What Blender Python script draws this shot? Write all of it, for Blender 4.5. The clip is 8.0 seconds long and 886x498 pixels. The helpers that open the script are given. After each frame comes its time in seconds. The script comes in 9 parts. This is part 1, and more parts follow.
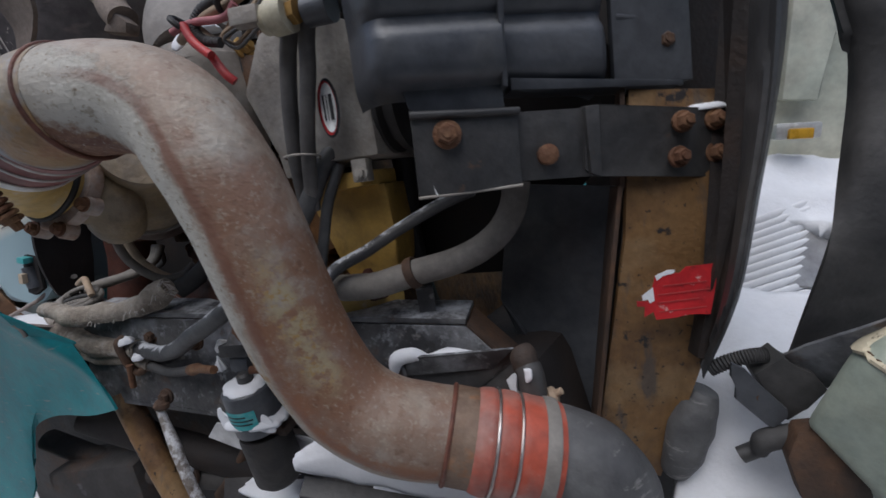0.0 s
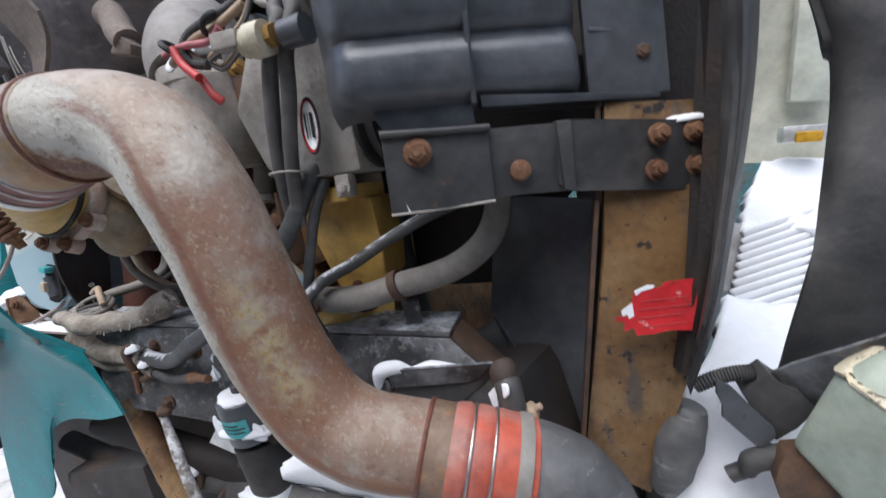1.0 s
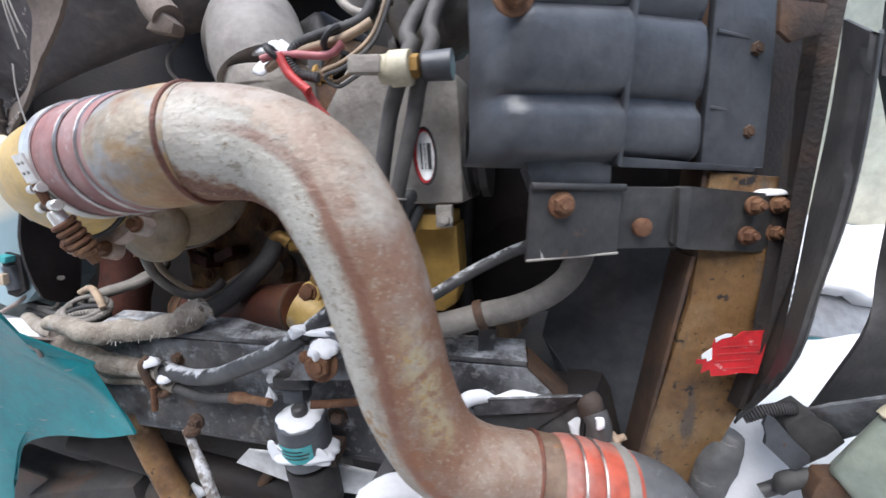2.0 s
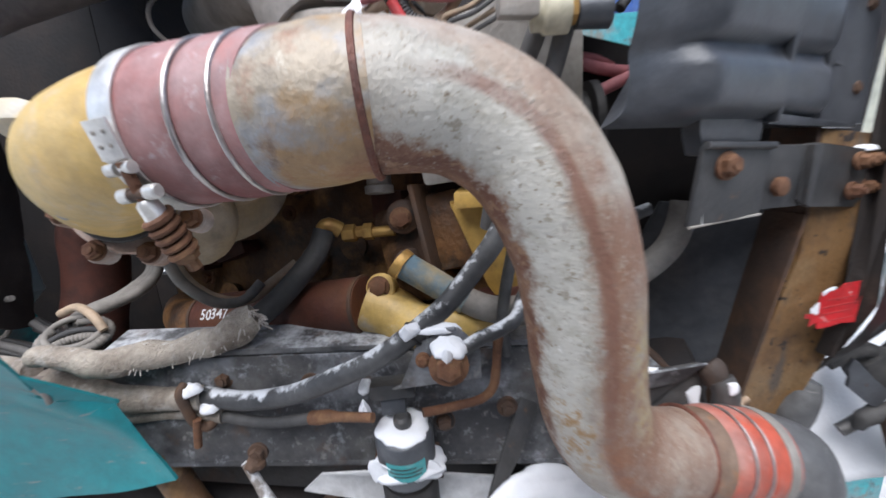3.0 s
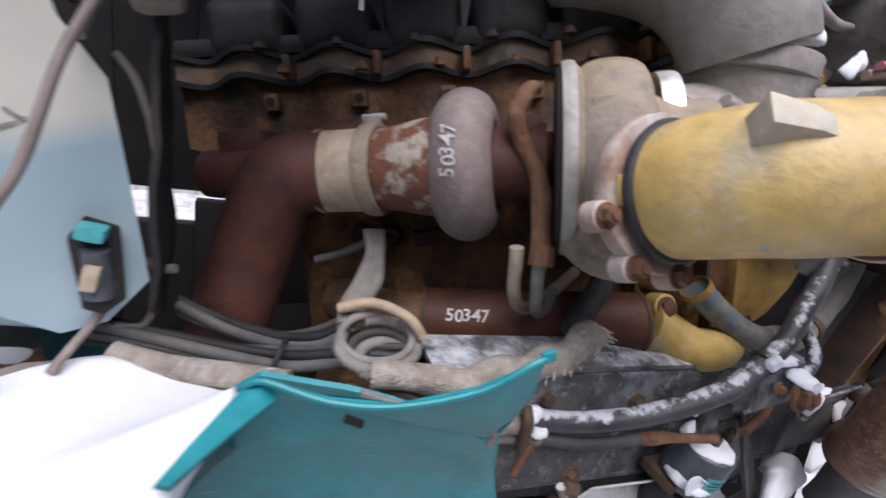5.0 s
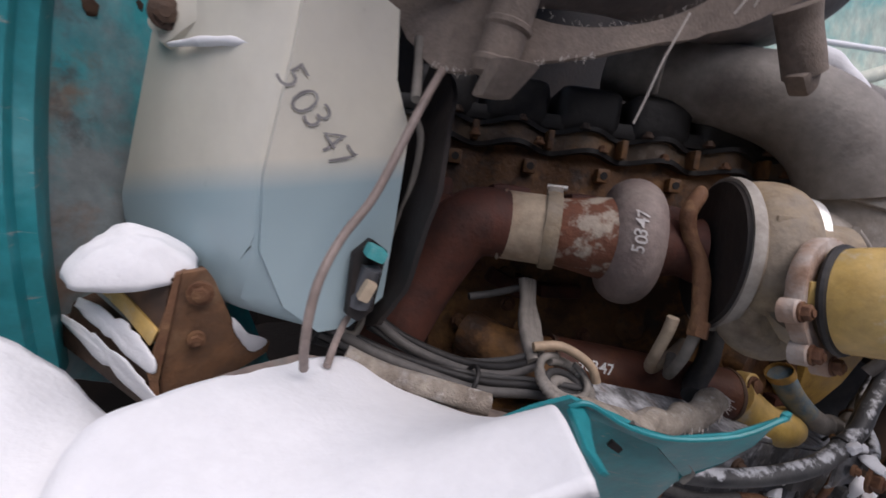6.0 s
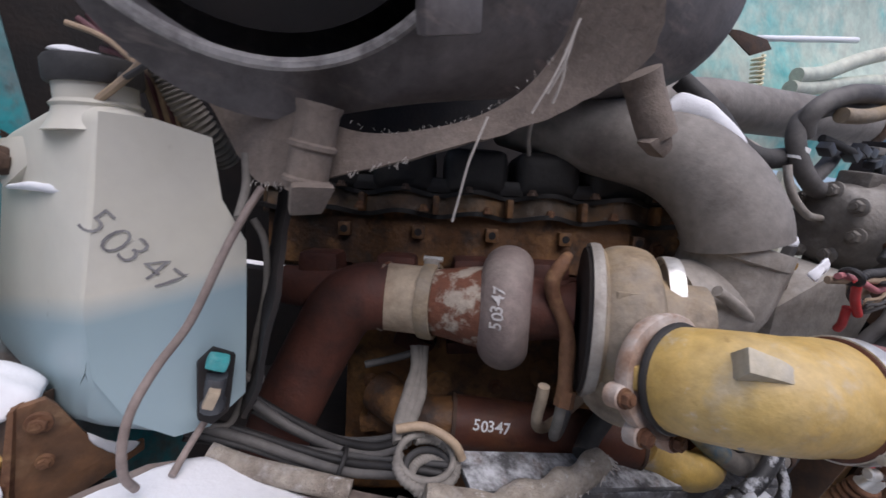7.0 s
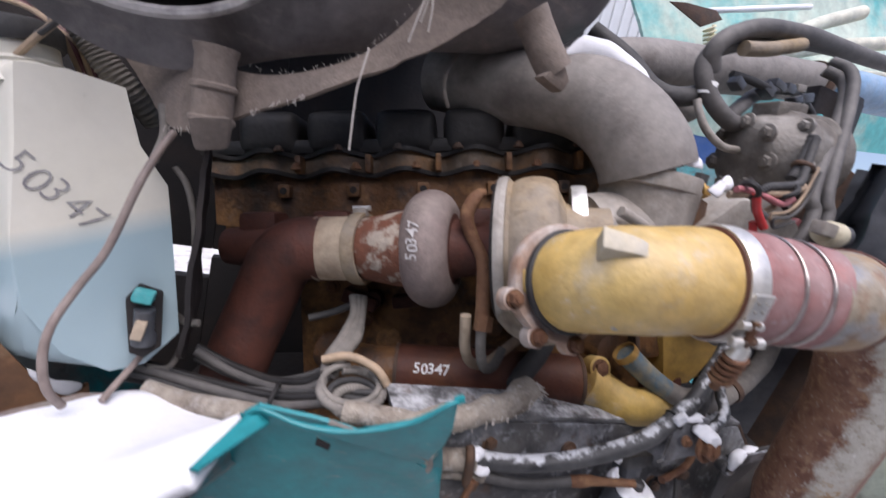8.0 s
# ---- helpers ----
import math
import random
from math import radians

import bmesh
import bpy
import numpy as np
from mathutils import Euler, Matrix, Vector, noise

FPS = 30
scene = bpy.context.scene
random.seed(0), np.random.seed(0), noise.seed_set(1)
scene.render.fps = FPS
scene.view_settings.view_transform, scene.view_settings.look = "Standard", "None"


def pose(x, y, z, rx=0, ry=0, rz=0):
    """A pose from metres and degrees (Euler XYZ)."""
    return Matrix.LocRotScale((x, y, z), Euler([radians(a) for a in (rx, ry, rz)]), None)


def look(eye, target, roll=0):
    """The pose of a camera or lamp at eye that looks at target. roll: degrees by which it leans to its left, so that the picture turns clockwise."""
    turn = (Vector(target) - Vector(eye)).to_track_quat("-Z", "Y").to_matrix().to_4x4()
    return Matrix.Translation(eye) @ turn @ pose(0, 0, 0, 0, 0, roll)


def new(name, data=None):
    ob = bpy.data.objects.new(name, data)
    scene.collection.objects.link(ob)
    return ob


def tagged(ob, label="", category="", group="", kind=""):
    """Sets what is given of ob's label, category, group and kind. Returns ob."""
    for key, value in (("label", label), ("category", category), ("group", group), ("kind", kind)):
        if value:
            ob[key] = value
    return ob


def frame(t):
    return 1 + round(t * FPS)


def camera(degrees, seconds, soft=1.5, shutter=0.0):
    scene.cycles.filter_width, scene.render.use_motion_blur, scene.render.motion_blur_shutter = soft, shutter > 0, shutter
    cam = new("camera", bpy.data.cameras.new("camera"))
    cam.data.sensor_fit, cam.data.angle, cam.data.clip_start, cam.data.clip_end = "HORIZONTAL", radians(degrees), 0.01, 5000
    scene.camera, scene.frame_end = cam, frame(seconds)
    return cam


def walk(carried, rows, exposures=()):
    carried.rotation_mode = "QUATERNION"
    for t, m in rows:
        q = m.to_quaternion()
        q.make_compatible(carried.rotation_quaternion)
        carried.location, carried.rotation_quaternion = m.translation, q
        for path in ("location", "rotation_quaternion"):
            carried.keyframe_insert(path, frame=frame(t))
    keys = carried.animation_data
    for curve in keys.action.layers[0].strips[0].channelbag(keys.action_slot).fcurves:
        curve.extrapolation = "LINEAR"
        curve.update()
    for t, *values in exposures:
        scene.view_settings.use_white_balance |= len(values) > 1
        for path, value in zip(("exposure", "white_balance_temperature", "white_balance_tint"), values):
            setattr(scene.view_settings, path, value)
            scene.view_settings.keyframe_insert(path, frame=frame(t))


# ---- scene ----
cam = camera(93.07, 8.0, 1.5, 0.4)
EXPOSURES = [(0.0, -0.5, 6350, 12), (0.5, 0.08, 6350, 12), (1.0, 0.46, 6350, 11), (1.5, 0.82, 6350, 11), (3.0, 0.72, 6350, 11), (3.5, 0.69, 6150, 11), (4.0, 0.58, 6150, 12), (4.5, 0.42, 6100, 14), (5.0, 0.32, 6400, 18), (6.5, -0.53, 6850, 20), (7.0, -0.21, 6520, 19), (7.5, 0.13, 6380, 19), (8.0, 0.31, 6550, 20)]
PATH = [
    (0, (0.0668, 0.1043, 1.3475), (-0.2050, 1.0514, 1.1770), -6.87),
    (0.5, (0.1281, 0.1240, 1.3174), (-0.2040, 1.0543, 1.1615), -8.54),
    (1, (0.1159, 0.1180, 1.3570), (-0.2049, 1.0513, 1.1955), -7.69),
    (1.5, (0.0296, 0.0847, 1.4319), (-0.2107, 1.0355, 1.2367), -5.19),
    (1.7, (-0.0069, 0.0704, 1.4319), (-0.2240, 1.0276, 1.2405), -3.78),
    (2.8, (-0.3057, 0.0659, 1.4273), (-0.2385, 1.0357, 1.1926), -0.41),
    (3, (-0.3219, 0.1148, 1.4243), (-0.2894, 1.0833, 1.1774), -3.54),
    (3.5, (-0.4211, 0.1801, 1.4017), (-0.2875, 1.1271, 1.1094), 0.79),
    (4, (-0.6096, 0.2019, 1.4072), (-0.2827, 1.0940, 1.0955), 4.83),
    (4.5, (-0.7743, 0.2601, 1.4204), (-0.3738, 1.1244, 1.1164), 8.68),
    (5, (-0.9223, 0.2979, 1.4236), (-0.5060, 1.1607, 1.1369), 11.47),
    (5.2, (-0.9737, 0.2977, 1.4223), (-0.5634, 1.1653, 1.1415), 12.69),
    (6.3, (-1.2157, 0.3352, 1.3777), (-0.7456, 1.2021, 1.2121), 22.98),
    (6.5, (-1.1685, 0.3206, 1.4313), (-0.7079, 1.1901, 1.2529), 21.35),
    (7, (-1.0437, 0.2745, 1.5538), (-0.6227, 1.1581, 1.3492), 17.03),
    (7.5, (-0.9987, 0.2470, 1.5647), (-0.5891, 1.1352, 1.3565), 14.41),
    (8, (-0.9300, 0.1724, 1.4917), (-0.5357, 1.0748, 1.3176), 12.91),
]
walk(cam, [(t, look(eye, target, roll)) for t, eye, target, roll in PATH], EXPOSURES)


# ---- daylight: overcast winter sky ----
world = bpy.data.worlds.new("overcast_sky")
scene.world = world
world.use_nodes = True
wn, wl = world.node_tree.nodes, world.node_tree.links
sky = wn.new("ShaderNodeTexSky")
sky.sky_type, sky.sun_disc = "NISHITA", False
sky.sun_elevation, sky.sun_rotation = radians(65), radians(197)
sky.air_density, sky.dust_density, sky.ozone_density = 1.0, 2.0, 1.0
wl.new(sky.outputs[0], wn["Background"].inputs[0])
wn["Background"].inputs[1].default_value = 0.15
sun = new("sun", bpy.data.lights.new("sun", "SUN"))
sun.data.energy, sun.data.angle, sun.data.color = 3.2, radians(60), (0.97, 0.985, 1.0)
sun.matrix_world = look((-0.6, -2.0, 4.6), (0, 0, 0))


# ---- materials ----
def material(name, base, rough=0.6, metal=0.0, layers=(), bump=0.25, grain=180.0, spec=0.5, fine=0.25):
    """base colour; layers: (colour, scale, threshold, softness, strength[, stretch]); bump: relief; grain: scale of the relief."""
    m = bpy.data.materials.new(name)
    m.use_nodes = True
    n, l = m.node_tree.nodes, m.node_tree.links
    bsdf = n["Principled BSDF"]
    co = n.new("ShaderNodeTexCoord").outputs["Object"]
    rgb = n.new("ShaderNodeRGB")
    rgb.outputs[0].default_value = (*base, 1)
    colour = rgb.outputs[0]
    # fine tonal grain
    g = n.new("ShaderNodeTexNoise")
    g.inputs["Scale"].default_value, g.inputs["Detail"].default_value, g.inputs["Roughness"].default_value = grain * 0.35, 6, 0.65
    l.new(co, g.inputs["Vector"])
    gm = n.new("ShaderNodeMapRange")
    gm.inputs["From Min"].default_value, gm.inputs["From Max"].default_value = 0.25, 0.75
    gm.inputs["To Min"].default_value, gm.inputs["To Max"].default_value = 1 - fine, 1 + fine
    l.new(g.outputs["Fac"], gm.inputs["Value"])
    for k, layer in enumerate(layers):
        col, scale, thr, soft, strength = layer[:5]
        src = co
        if len(layer) > 5:
            mp = n.new("ShaderNodeMapping")
            mp.inputs["Scale"].default_value = layer[5]
            l.new(co, mp.inputs["Vector"])
            src = mp.outputs[0]
        t = n.new("ShaderNodeTexNoise")
        t.noise_dimensions = "4D"
        t.inputs["W"].default_value = 3.7 * k + len(name)
        t.inputs["Scale"].default_value, t.inputs["Detail"].default_value, t.inputs["Roughness"].default_value = scale, 9, 0.62
        l.new(src, t.inputs["Vector"])
        r = n.new("ShaderNodeMapRange")
        r.inputs["From Min"].default_value, r.inputs["From Max"].default_value = thr - soft, thr + soft
        r.inputs["To Max"].default_value = strength
        l.new(t.outputs["Fac"], r.inputs["Value"])
        mix = n.new("ShaderNodeMix")
        mix.data_type = "RGBA"
        l.new(r.outputs[0], mix.inputs["Factor"])
        l.new(colour, mix.inputs["A"])
        mix.inputs["B"].default_value = (*col, 1)
        colour = mix.outputs["Result"]
    mul = n.new("ShaderNodeMix")
    mul.data_type, mul.blend_type = "RGBA", "MULTIPLY"
    mul.inputs["Factor"].default_value = 1
    l.new(colour, mul.inputs["A"])
    l.new(gm.outputs[0], mul.inputs["B"])
    l.new(mul.outputs["Result"], bsdf.inputs["Base Color"])
    rm = n.new("ShaderNodeMapRange")
    rm.inputs["To Min"].default_value, rm.inputs["To Max"].default_value = max(0.05, rough - 0.15), min(1, rough + 0.15)
    l.new(g.outputs["Fac"], rm.inputs["Value"])
    l.new(rm.outputs[0], bsdf.inputs["Roughness"])
    bsdf.inputs["Metallic"].default_value = metal
    bsdf.inputs["Specular IOR Level"].default_value = spec
    if bump:
        b = n.new("ShaderNodeTexNoise")
        b.inputs["Scale"].default_value, b.inputs["Detail"].default_value = grain, 8
        l.new(co, b.inputs["Vector"])
        bp = n.new("ShaderNodeBump")
        bp.inputs["Strength"].default_value, bp.inputs["Distance"].default_value = bump, 0.004
        l.new(b.outputs["Fac"], bp.inputs["Height"])
        l.new(bp.outputs[0], bsdf.inputs["Normal"])
    return m


def dusted(m, colour, scale, thr, soft, strength, up=0.0):
    """Lays a last layer over a material, on faces that look up if up is above 0: settled snow or dust."""
    n, l = m.node_tree.nodes, m.node_tree.links
    bsdf = n["Principled BSDF"]
    old = bsdf.inputs["Base Color"].links[0].from_socket
    co = n.new("ShaderNodeTexCoord").outputs["Object"]
    t = n.new("ShaderNodeTexNoise")
    t.inputs["Scale"].default_value, t.inputs["Detail"].default_value, t.inputs["Roughness"].default_value = scale, 10, 0.7
    l.new(co, t.inputs["Vector"])
    r = n.new("ShaderNodeMapRange")
    r.inputs["From Min"].default_value, r.inputs["From Max"].default_value, r.inputs["To Max"].default_value = thr - soft, thr + soft, strength
    fac = t.outputs["Fac"]
    if up:
        geo, sep, ad = n.new("ShaderNodeNewGeometry"), n.new("ShaderNodeSeparateXYZ"), n.new("ShaderNodeMath")
        ad.operation = "MULTIPLY_ADD"
        l.new(geo.outputs["Normal"], sep.inputs[0])
        l.new(sep.outputs["Z"], ad.inputs[0])
        ad.inputs[1].default_value = up
        l.new(fac, ad.inputs[2])
        fac = ad.outputs[0]
    l.new(fac, r.inputs["Value"])
    mix = n.new("ShaderNodeMix")
    mix.data_type = "RGBA"
    l.new(r.outputs[0], mix.inputs["Factor"])
    l.new(old, mix.inputs["A"])
    mix.inputs["B"].default_value = (*colour, 1)
    l.new(mix.outputs["Result"], bsdf.inputs["Base Color"])
    return m


def pipe_steel():
    """Aluminised pipe, worn in bands that follow it: pitted white on one flank, rust below it, a red-brown streak, a rusty outer side."""
    m = material("aluminised_steel_pipe", (0.34, 0.29, 0.235), 0.58, 0.08, [((0.27, 0.205, 0.155), 10, 0.52, 0.09, 0.8), ((0.43, 0.41, 0.37), 16, 0.56, 0.08, 0.7), ((0.20, 0.125, 0.08), 60, 0.62, 0.05, 0.6), ((0.50, 0.49, 0.46), 85, 0.66, 0.04, 0.6)], 0.30, 220)
    n, l = m.node_tree.nodes, m.node_tree.links
    bsdf = n["Principled BSDF"]
    co = n.new("ShaderNodeTexCoord")

    def speckle(scale, rough, detail=9):
        t = n.new("ShaderNodeTexNoise")
        t.inputs["Scale"].default_value, t.inputs["Detail"].default_value, t.inputs["Roughness"].default_value = scale, detail, rough
        l.new(co.outputs["Object"], t.inputs["Vector"])
        return t.outputs["Fac"]

    def calc(kind, a, b, c=None):
        k = n.new("ShaderNodeMath")
        k.operation = kind
        for i, q in enumerate((a, b, c)):
            if isinstance(q, (int, float)):
                k.inputs[i].default_value = q
            elif q is not None:
                l.new(q, k.inputs[i])
        return k.outputs[0]

    def ramp(value, lo, hi, y0=0.0, y1=1.0):
        r = n.new("ShaderNodeMapRange")
        for key, q in (("From Min", lo), ("From Max", hi), ("To Min", y0), ("To Max", y1)):
            r.inputs[key].default_value = q
        l.new(value, r.inputs["Value"])
        return r.outputs[0]

    def over(colour, fac, col):
        mix = n.new("ShaderNodeMix")
        mix.data_type = "RGBA"
        l.new(fac, mix.inputs["Factor"])
        l.new(colour, mix.inputs["A"])
        mix.inputs["B"].default_value = (*col, 1)
        return mix.outputs["Result"]

    broad, mid, fine, grit = speckle(12, 0.62), speckle(34, 0.68), speckle(80, 0.72), speckle(190, 0.7, 6)
    sep = n.new("ShaderNodeSeparateXYZ")
    l.new(co.outputs["UV"], sep.inputs[0])
    run = sep.outputs["Y"]
    # turn round the pipe, its seam at the back; edges broken by noise
    turn = calc("WRAP", sep.outputs["X"], 0.70, -0.30)
    ragged = calc("MULTIPLY_ADD", calc("SUBTRACT", mid, 0.5), 0.16, calc("MULTIPLY_ADD", calc("SUBTRACT", fine, 0.5), 0.14, turn))
    wavy = calc("MULTIPLY_ADD", calc("SUBTRACT", broad, 0.5), 0.10, calc("MULTIPLY_ADD", calc("SUBTRACT", fine, 0.5), 0.08, turn))
    front = calc("ADD", ramp(run, 0.03, 0.20, 0.10, 0.245), ramp(run, 0.20, 0.36, 0.0, 0.035))
    rear = calc("ADD", ramp(run, 0.03, 0.11, 0.29, 0.37), ramp(run, 0.17, 0.35, 0.0, 0.04))
    streak = calc("ADD", ramp(run, 0.06, 0.20, 0.185, 0.205), ramp(run, 0.20, 0.44, 0.0, 0.04))
    past_front = ramp(calc("SUBTRACT", ragged, front), -0.02, 0.02)
    before_rear = ramp(calc("SUBTRACT", rear, ragged), -0.02, 0.02)
    fades = calc("MULTIPLY", ramp(run, 0.02, 0.07, 0.45, 1.0), ramp(run, 0.36, 0.46, 1.0, 0.15))
    white = calc("MULTIPLY", calc("MULTIPLY", past_front, before_rear), fades)
    colour = bsdf.inputs["Base Color"].links[0].from_socket
    # outer side: pinkish brown smears on the upper bend, rust and ochre below it
    outer = ramp(calc("SUBTRACT", front, wavy), -0.01, 0.06)
    colour = over(colour, calc("MULTIPLY", outer, calc("MULTIPLY", ramp(broad, 0.40, 0.58), ramp(run, 0.10, 0.22, 0.35, 0.9))), (0.225, 0.125, 0.085))
    lowrust = calc("MULTIPLY", ramp(run, 0.20, 0.30), ramp(run, 0.42, 0.50, 1.0, 0.15))
    colour = over(colour, calc("MULTIPLY", calc("MULTIPLY", outer, lowrust), ramp(mid, 0.40, 0.54, 0.20, 0.9)), (0.235, 0.112, 0.060))
    colour = over(colour, calc("MULTIPLY", outer, ramp(grit, 0.55, 0.62, 0.0, 0.6)), (0.37, 0.31, 0.245))
    colour = over(colour, calc("MULTIPLY", outer, ramp(fine, 0.57, 0.65, 0.0, 0.6)), (0.145, 0.075, 0.045))
    ochre = calc("MULTIPLY", calc("MULTIPLY", ramp(run, 0.27, 0.31), ramp(run, 0.40, 0.44, 1.0, 0.0)), calc("MULTIPLY", ramp(wavy, 0.05, 0.09), ramp(wavy, 0.14, 0.18, 1.0, 0.0)))
    colour = over(colour, calc("MULTIPLY", ochre, ramp(fine, 0.44, 0.56, 0.0, 0.85)), (0.40, 0.33, 0.20))
    colour = over(colour, calc("MULTIPLY", ochre, ramp(grit, 0.54, 0.60, 0.0, 0.8)), (0.36, 0.21, 0.06))
    # rust past the white side, darker and redder under the upper bend
    past_rear = ramp(calc("SUBTRACT", ragged, rear), -0.015, 0.025)
    colour = over(colour, calc("MULTIPLY", past_rear, 0.95), (0.205, 0.098, 0.055))
    colour = over(colour, calc("MULTIPLY", past_rear, ramp(mid, 0.46, 0.58, 0.0, 0.85)), (0.125, 0.050, 0.030))
    colour = over(colour, calc("MULTIPLY", past_rear, ramp(fine, 0.54, 0.62, 0.0, 0.75)), (0.31, 0.19, 0.11))
    colour = over(colour, calc("MULTIPLY", past_rear, ramp(grit, 0.60, 0.66, 0.0, 0.8)), (0.42, 0.38, 0.33))
    # pitted white corrosion
    colour = over(colour, calc("MULTIPLY", white, 0.92), (0.50, 0.485, 0.435))
    colour = over(colour, calc("MULTIPLY", white, ramp(mid, 0.50, 0.60, 0.0, 0.65)), (0.36, 0.335, 0.28))
    colour = over(colour, calc("MULTIPLY", white, ramp(fine, 0.57, 0.63, 0.0, 0.85)), (0.27, 0.235, 0.18))
    colour = over(colour, calc("MULTIPLY", white, ramp(grit, 0.59, 0.65, 0.0, 0.9)), (0.19, 0.135, 0.085))
    colour = over(colour, calc("MULTIPLY", white, ramp(fine, 0.40, 0.34, 0.0, 0.8)), (0.66, 0.65, 0.62))
    # ochre crust where the white runs out
    crust = calc("MULTIPLY", calc("MULTIPLY", ramp(run, 0.33, 0.36), ramp(run, 0.41, 0.45, 1.0, 0.0)), calc("MULTIPLY", ramp(ragged, 0.27, 0.30), ramp(ragged, 0.37, 0.41, 1.0, 0.0)))
    colour = over(colour, calc("MULTIPLY", crust, ramp(fine, 0.48, 0.56, 0.0, 0.85)), (0.33, 0.19, 0.07))
    # red-brown streak
    gap = calc("ABSOLUTE", calc("SUBTRACT", calc("MULTIPLY_ADD", calc("SUBTRACT", mid, 0.5), 0.05, turn), streak), 0)
    line = calc("MULTIPLY", ramp(gap, 0.010, 0.026, 1.0, 0.0), ramp(run, 0.05, 0.10, 0.0, 0.8))
    colour = over(colour, calc("MULTIPLY", line, ramp(broad, 0.36, 0.5, 0.45, 1.0)), (0.185, 0.082, 0.052))
    low = calc("MULTIPLY", calc("MULTIPLY", ramp(run, 0.36, 0.42), ramp(gap, 0.02, 0.055, 1.0, 0.0)), ramp(mid, 0.42, 0.55, 0.0, 0.8))
    colour = over(colour, low, (0.27, 0.115, 0.055))
    colour = over(colour, ramp(grit, 0.70, 0.74, 0.0, 0.7), (0.54, 0.53, 0.50))
    l.new(colour, bsdf.inputs["Base Color"])
    pits = n.new("ShaderNodeBump")
    pits.inputs["Strength"].default_value, pits.inputs["Distance"].default_value = 0.55, 0.003
    l.new(calc("MULTIPLY", calc("ADD", white, calc("MULTIPLY", past_rear, 0.5)), fine), pits.inputs["Height"])
    l.new(n["Bump"].outputs[0], pits.inputs["Normal"])
    l.new(pits.outputs[0], bsdf.inputs["Normal"])
    return m


M = {}
M["pipe"] = pipe_steel()
M["collar"] = material("heat_tinted_steel", (0.32, 0.27, 0.205), 0.5, 0.15, [((0.27, 0.28, 0.295), 14, 0.48, 0.05, 0.9), ((0.33, 0.20, 0.085), 13, 0.52, 0.05, 0.9), ((0.23, 0.10, 0.052), 15, 0.53, 0.05, 0.9), ((0.12, 0.06, 0.04), 30, 0.64, 0.04, 0.8), ((0.48, 0.45, 0.38), 60, 0.62, 0.04, 0.5)], 0.3, 200)
M["weld"] = material("red_brown_weld", (0.15, 0.055, 0.035), 0.6, 0.1, [((0.07, 0.03, 0.022), 40, 0.54, 0.06, 0.8)], 0.5, 260)
M["redhose"] = material("faded_red_silicone", (0.25, 0.06, 0.05), 0.62, 0, [((0.35, 0.25, 0.245), 7, 0.51, 0.10, 0.8), ((0.15, 0.05, 0.048), 12, 0.57, 0.07, 0.7), ((0.34, 0.07, 0.05), 9, 0.60, 0.06, 0.6), ((0.46, 0.40, 0.40), 60, 0.64, 0.05, 0.7)], 0.15, 160)
M["rustcollar"] = material("rust_brown_collar", (0.15, 0.088, 0.055), 0.65, 0.15, [((0.27, 0.20, 0.15), 9, 0.54, 0.08, 0.8), ((0.07, 0.04, 0.03), 14, 0.56, 0.07, 0.8), ((0.30, 0.13, 0.05), 30, 0.62, 0.05, 0.7)], 0.35, 190)
M["redhose2"] = material("bright_red_silicone", (0.40, 0.075, 0.042), 0.6, 0, [((0.32, 0.20, 0.17), 9, 0.48, 0.08, 0.8), ((0.20, 0.06, 0.045), 16, 0.58, 0.07, 0.6), ((0.42, 0.33, 0.3), 40, 0.66, 0.06, 0.5)], 0.15, 160)
M["steel"] = material("zinc_plated_steel", (0.70, 0.69, 0.66), 0.38, 0.6, [((0.35, 0.28, 0.2), 30, 0.62, 0.08, 0.5)], 0.1, 200)
M["wire"] = material("stainless_wire", (0.5, 0.48, 0.46), 0.38, 0.9, [((0.2, 0.12, 0.09), 30, 0.56, 0.1, 0.6)], 0.1, 200)
M["yellow"] = material("weathered_yellow_paint", (0.52, 0.325, 0.075), 0.45, 0, [((0.56, 0.43, 0.22), 8, 0.52, 0.14, 0.75), ((0.46, 0.41, 0.33), 15, 0.615, 0.05, 0.75), ((0.56, 0.40, 0.13), 5, 0.52, 0.08, 0.6), ((0.58, 0.53, 0.44), 55, 0.65, 0.05, 0.55), ((0.20, 0.11, 0.03), 34, 0.70, 0.05, 0.8)], 0.22, 140)
M["dustyyellow"] = material("dust_greyed_yellow_casting", (0.50, 0.44, 0.32), 0.6, 0, [((0.42, 0.40, 0.36), 14, 0.5, 0.12, 0.8), ((0.50, 0.36, 0.12), 22, 0.60, 0.06, 0.7)], 0.25, 150)
M["flange"] = material("dusty_pinkish_flange", (0.36, 0.25, 0.19), 0.75, 0, [((0.46, 0.42, 0.39), 20, 0.52, 0.08, 0.85), ((0.20, 0.10, 0.055), 30, 0.60, 0.06, 0.7)], 0.4, 160)
M["guard"] = material("bright_yellow_guard", (0.50, 0.305, 0.075), 0.5, 0, [((0.53, 0.35, 0.11), 9, 0.54, 0.14, 0.75), ((0.25, 0.15, 0.05), 22, 0.66, 0.06, 0.7)], 0.15, 140)
M["tan"] = material("dusty_tan_casting", (0.30, 0.215, 0.115), 0.72, 0, [((0.25, 0.215, 0.175), 10, 0.5, 0.12, 0.85), ((0.11, 0.075, 0.05), 26, 0.62, 0.08, 0.7)], 0.35, 170)
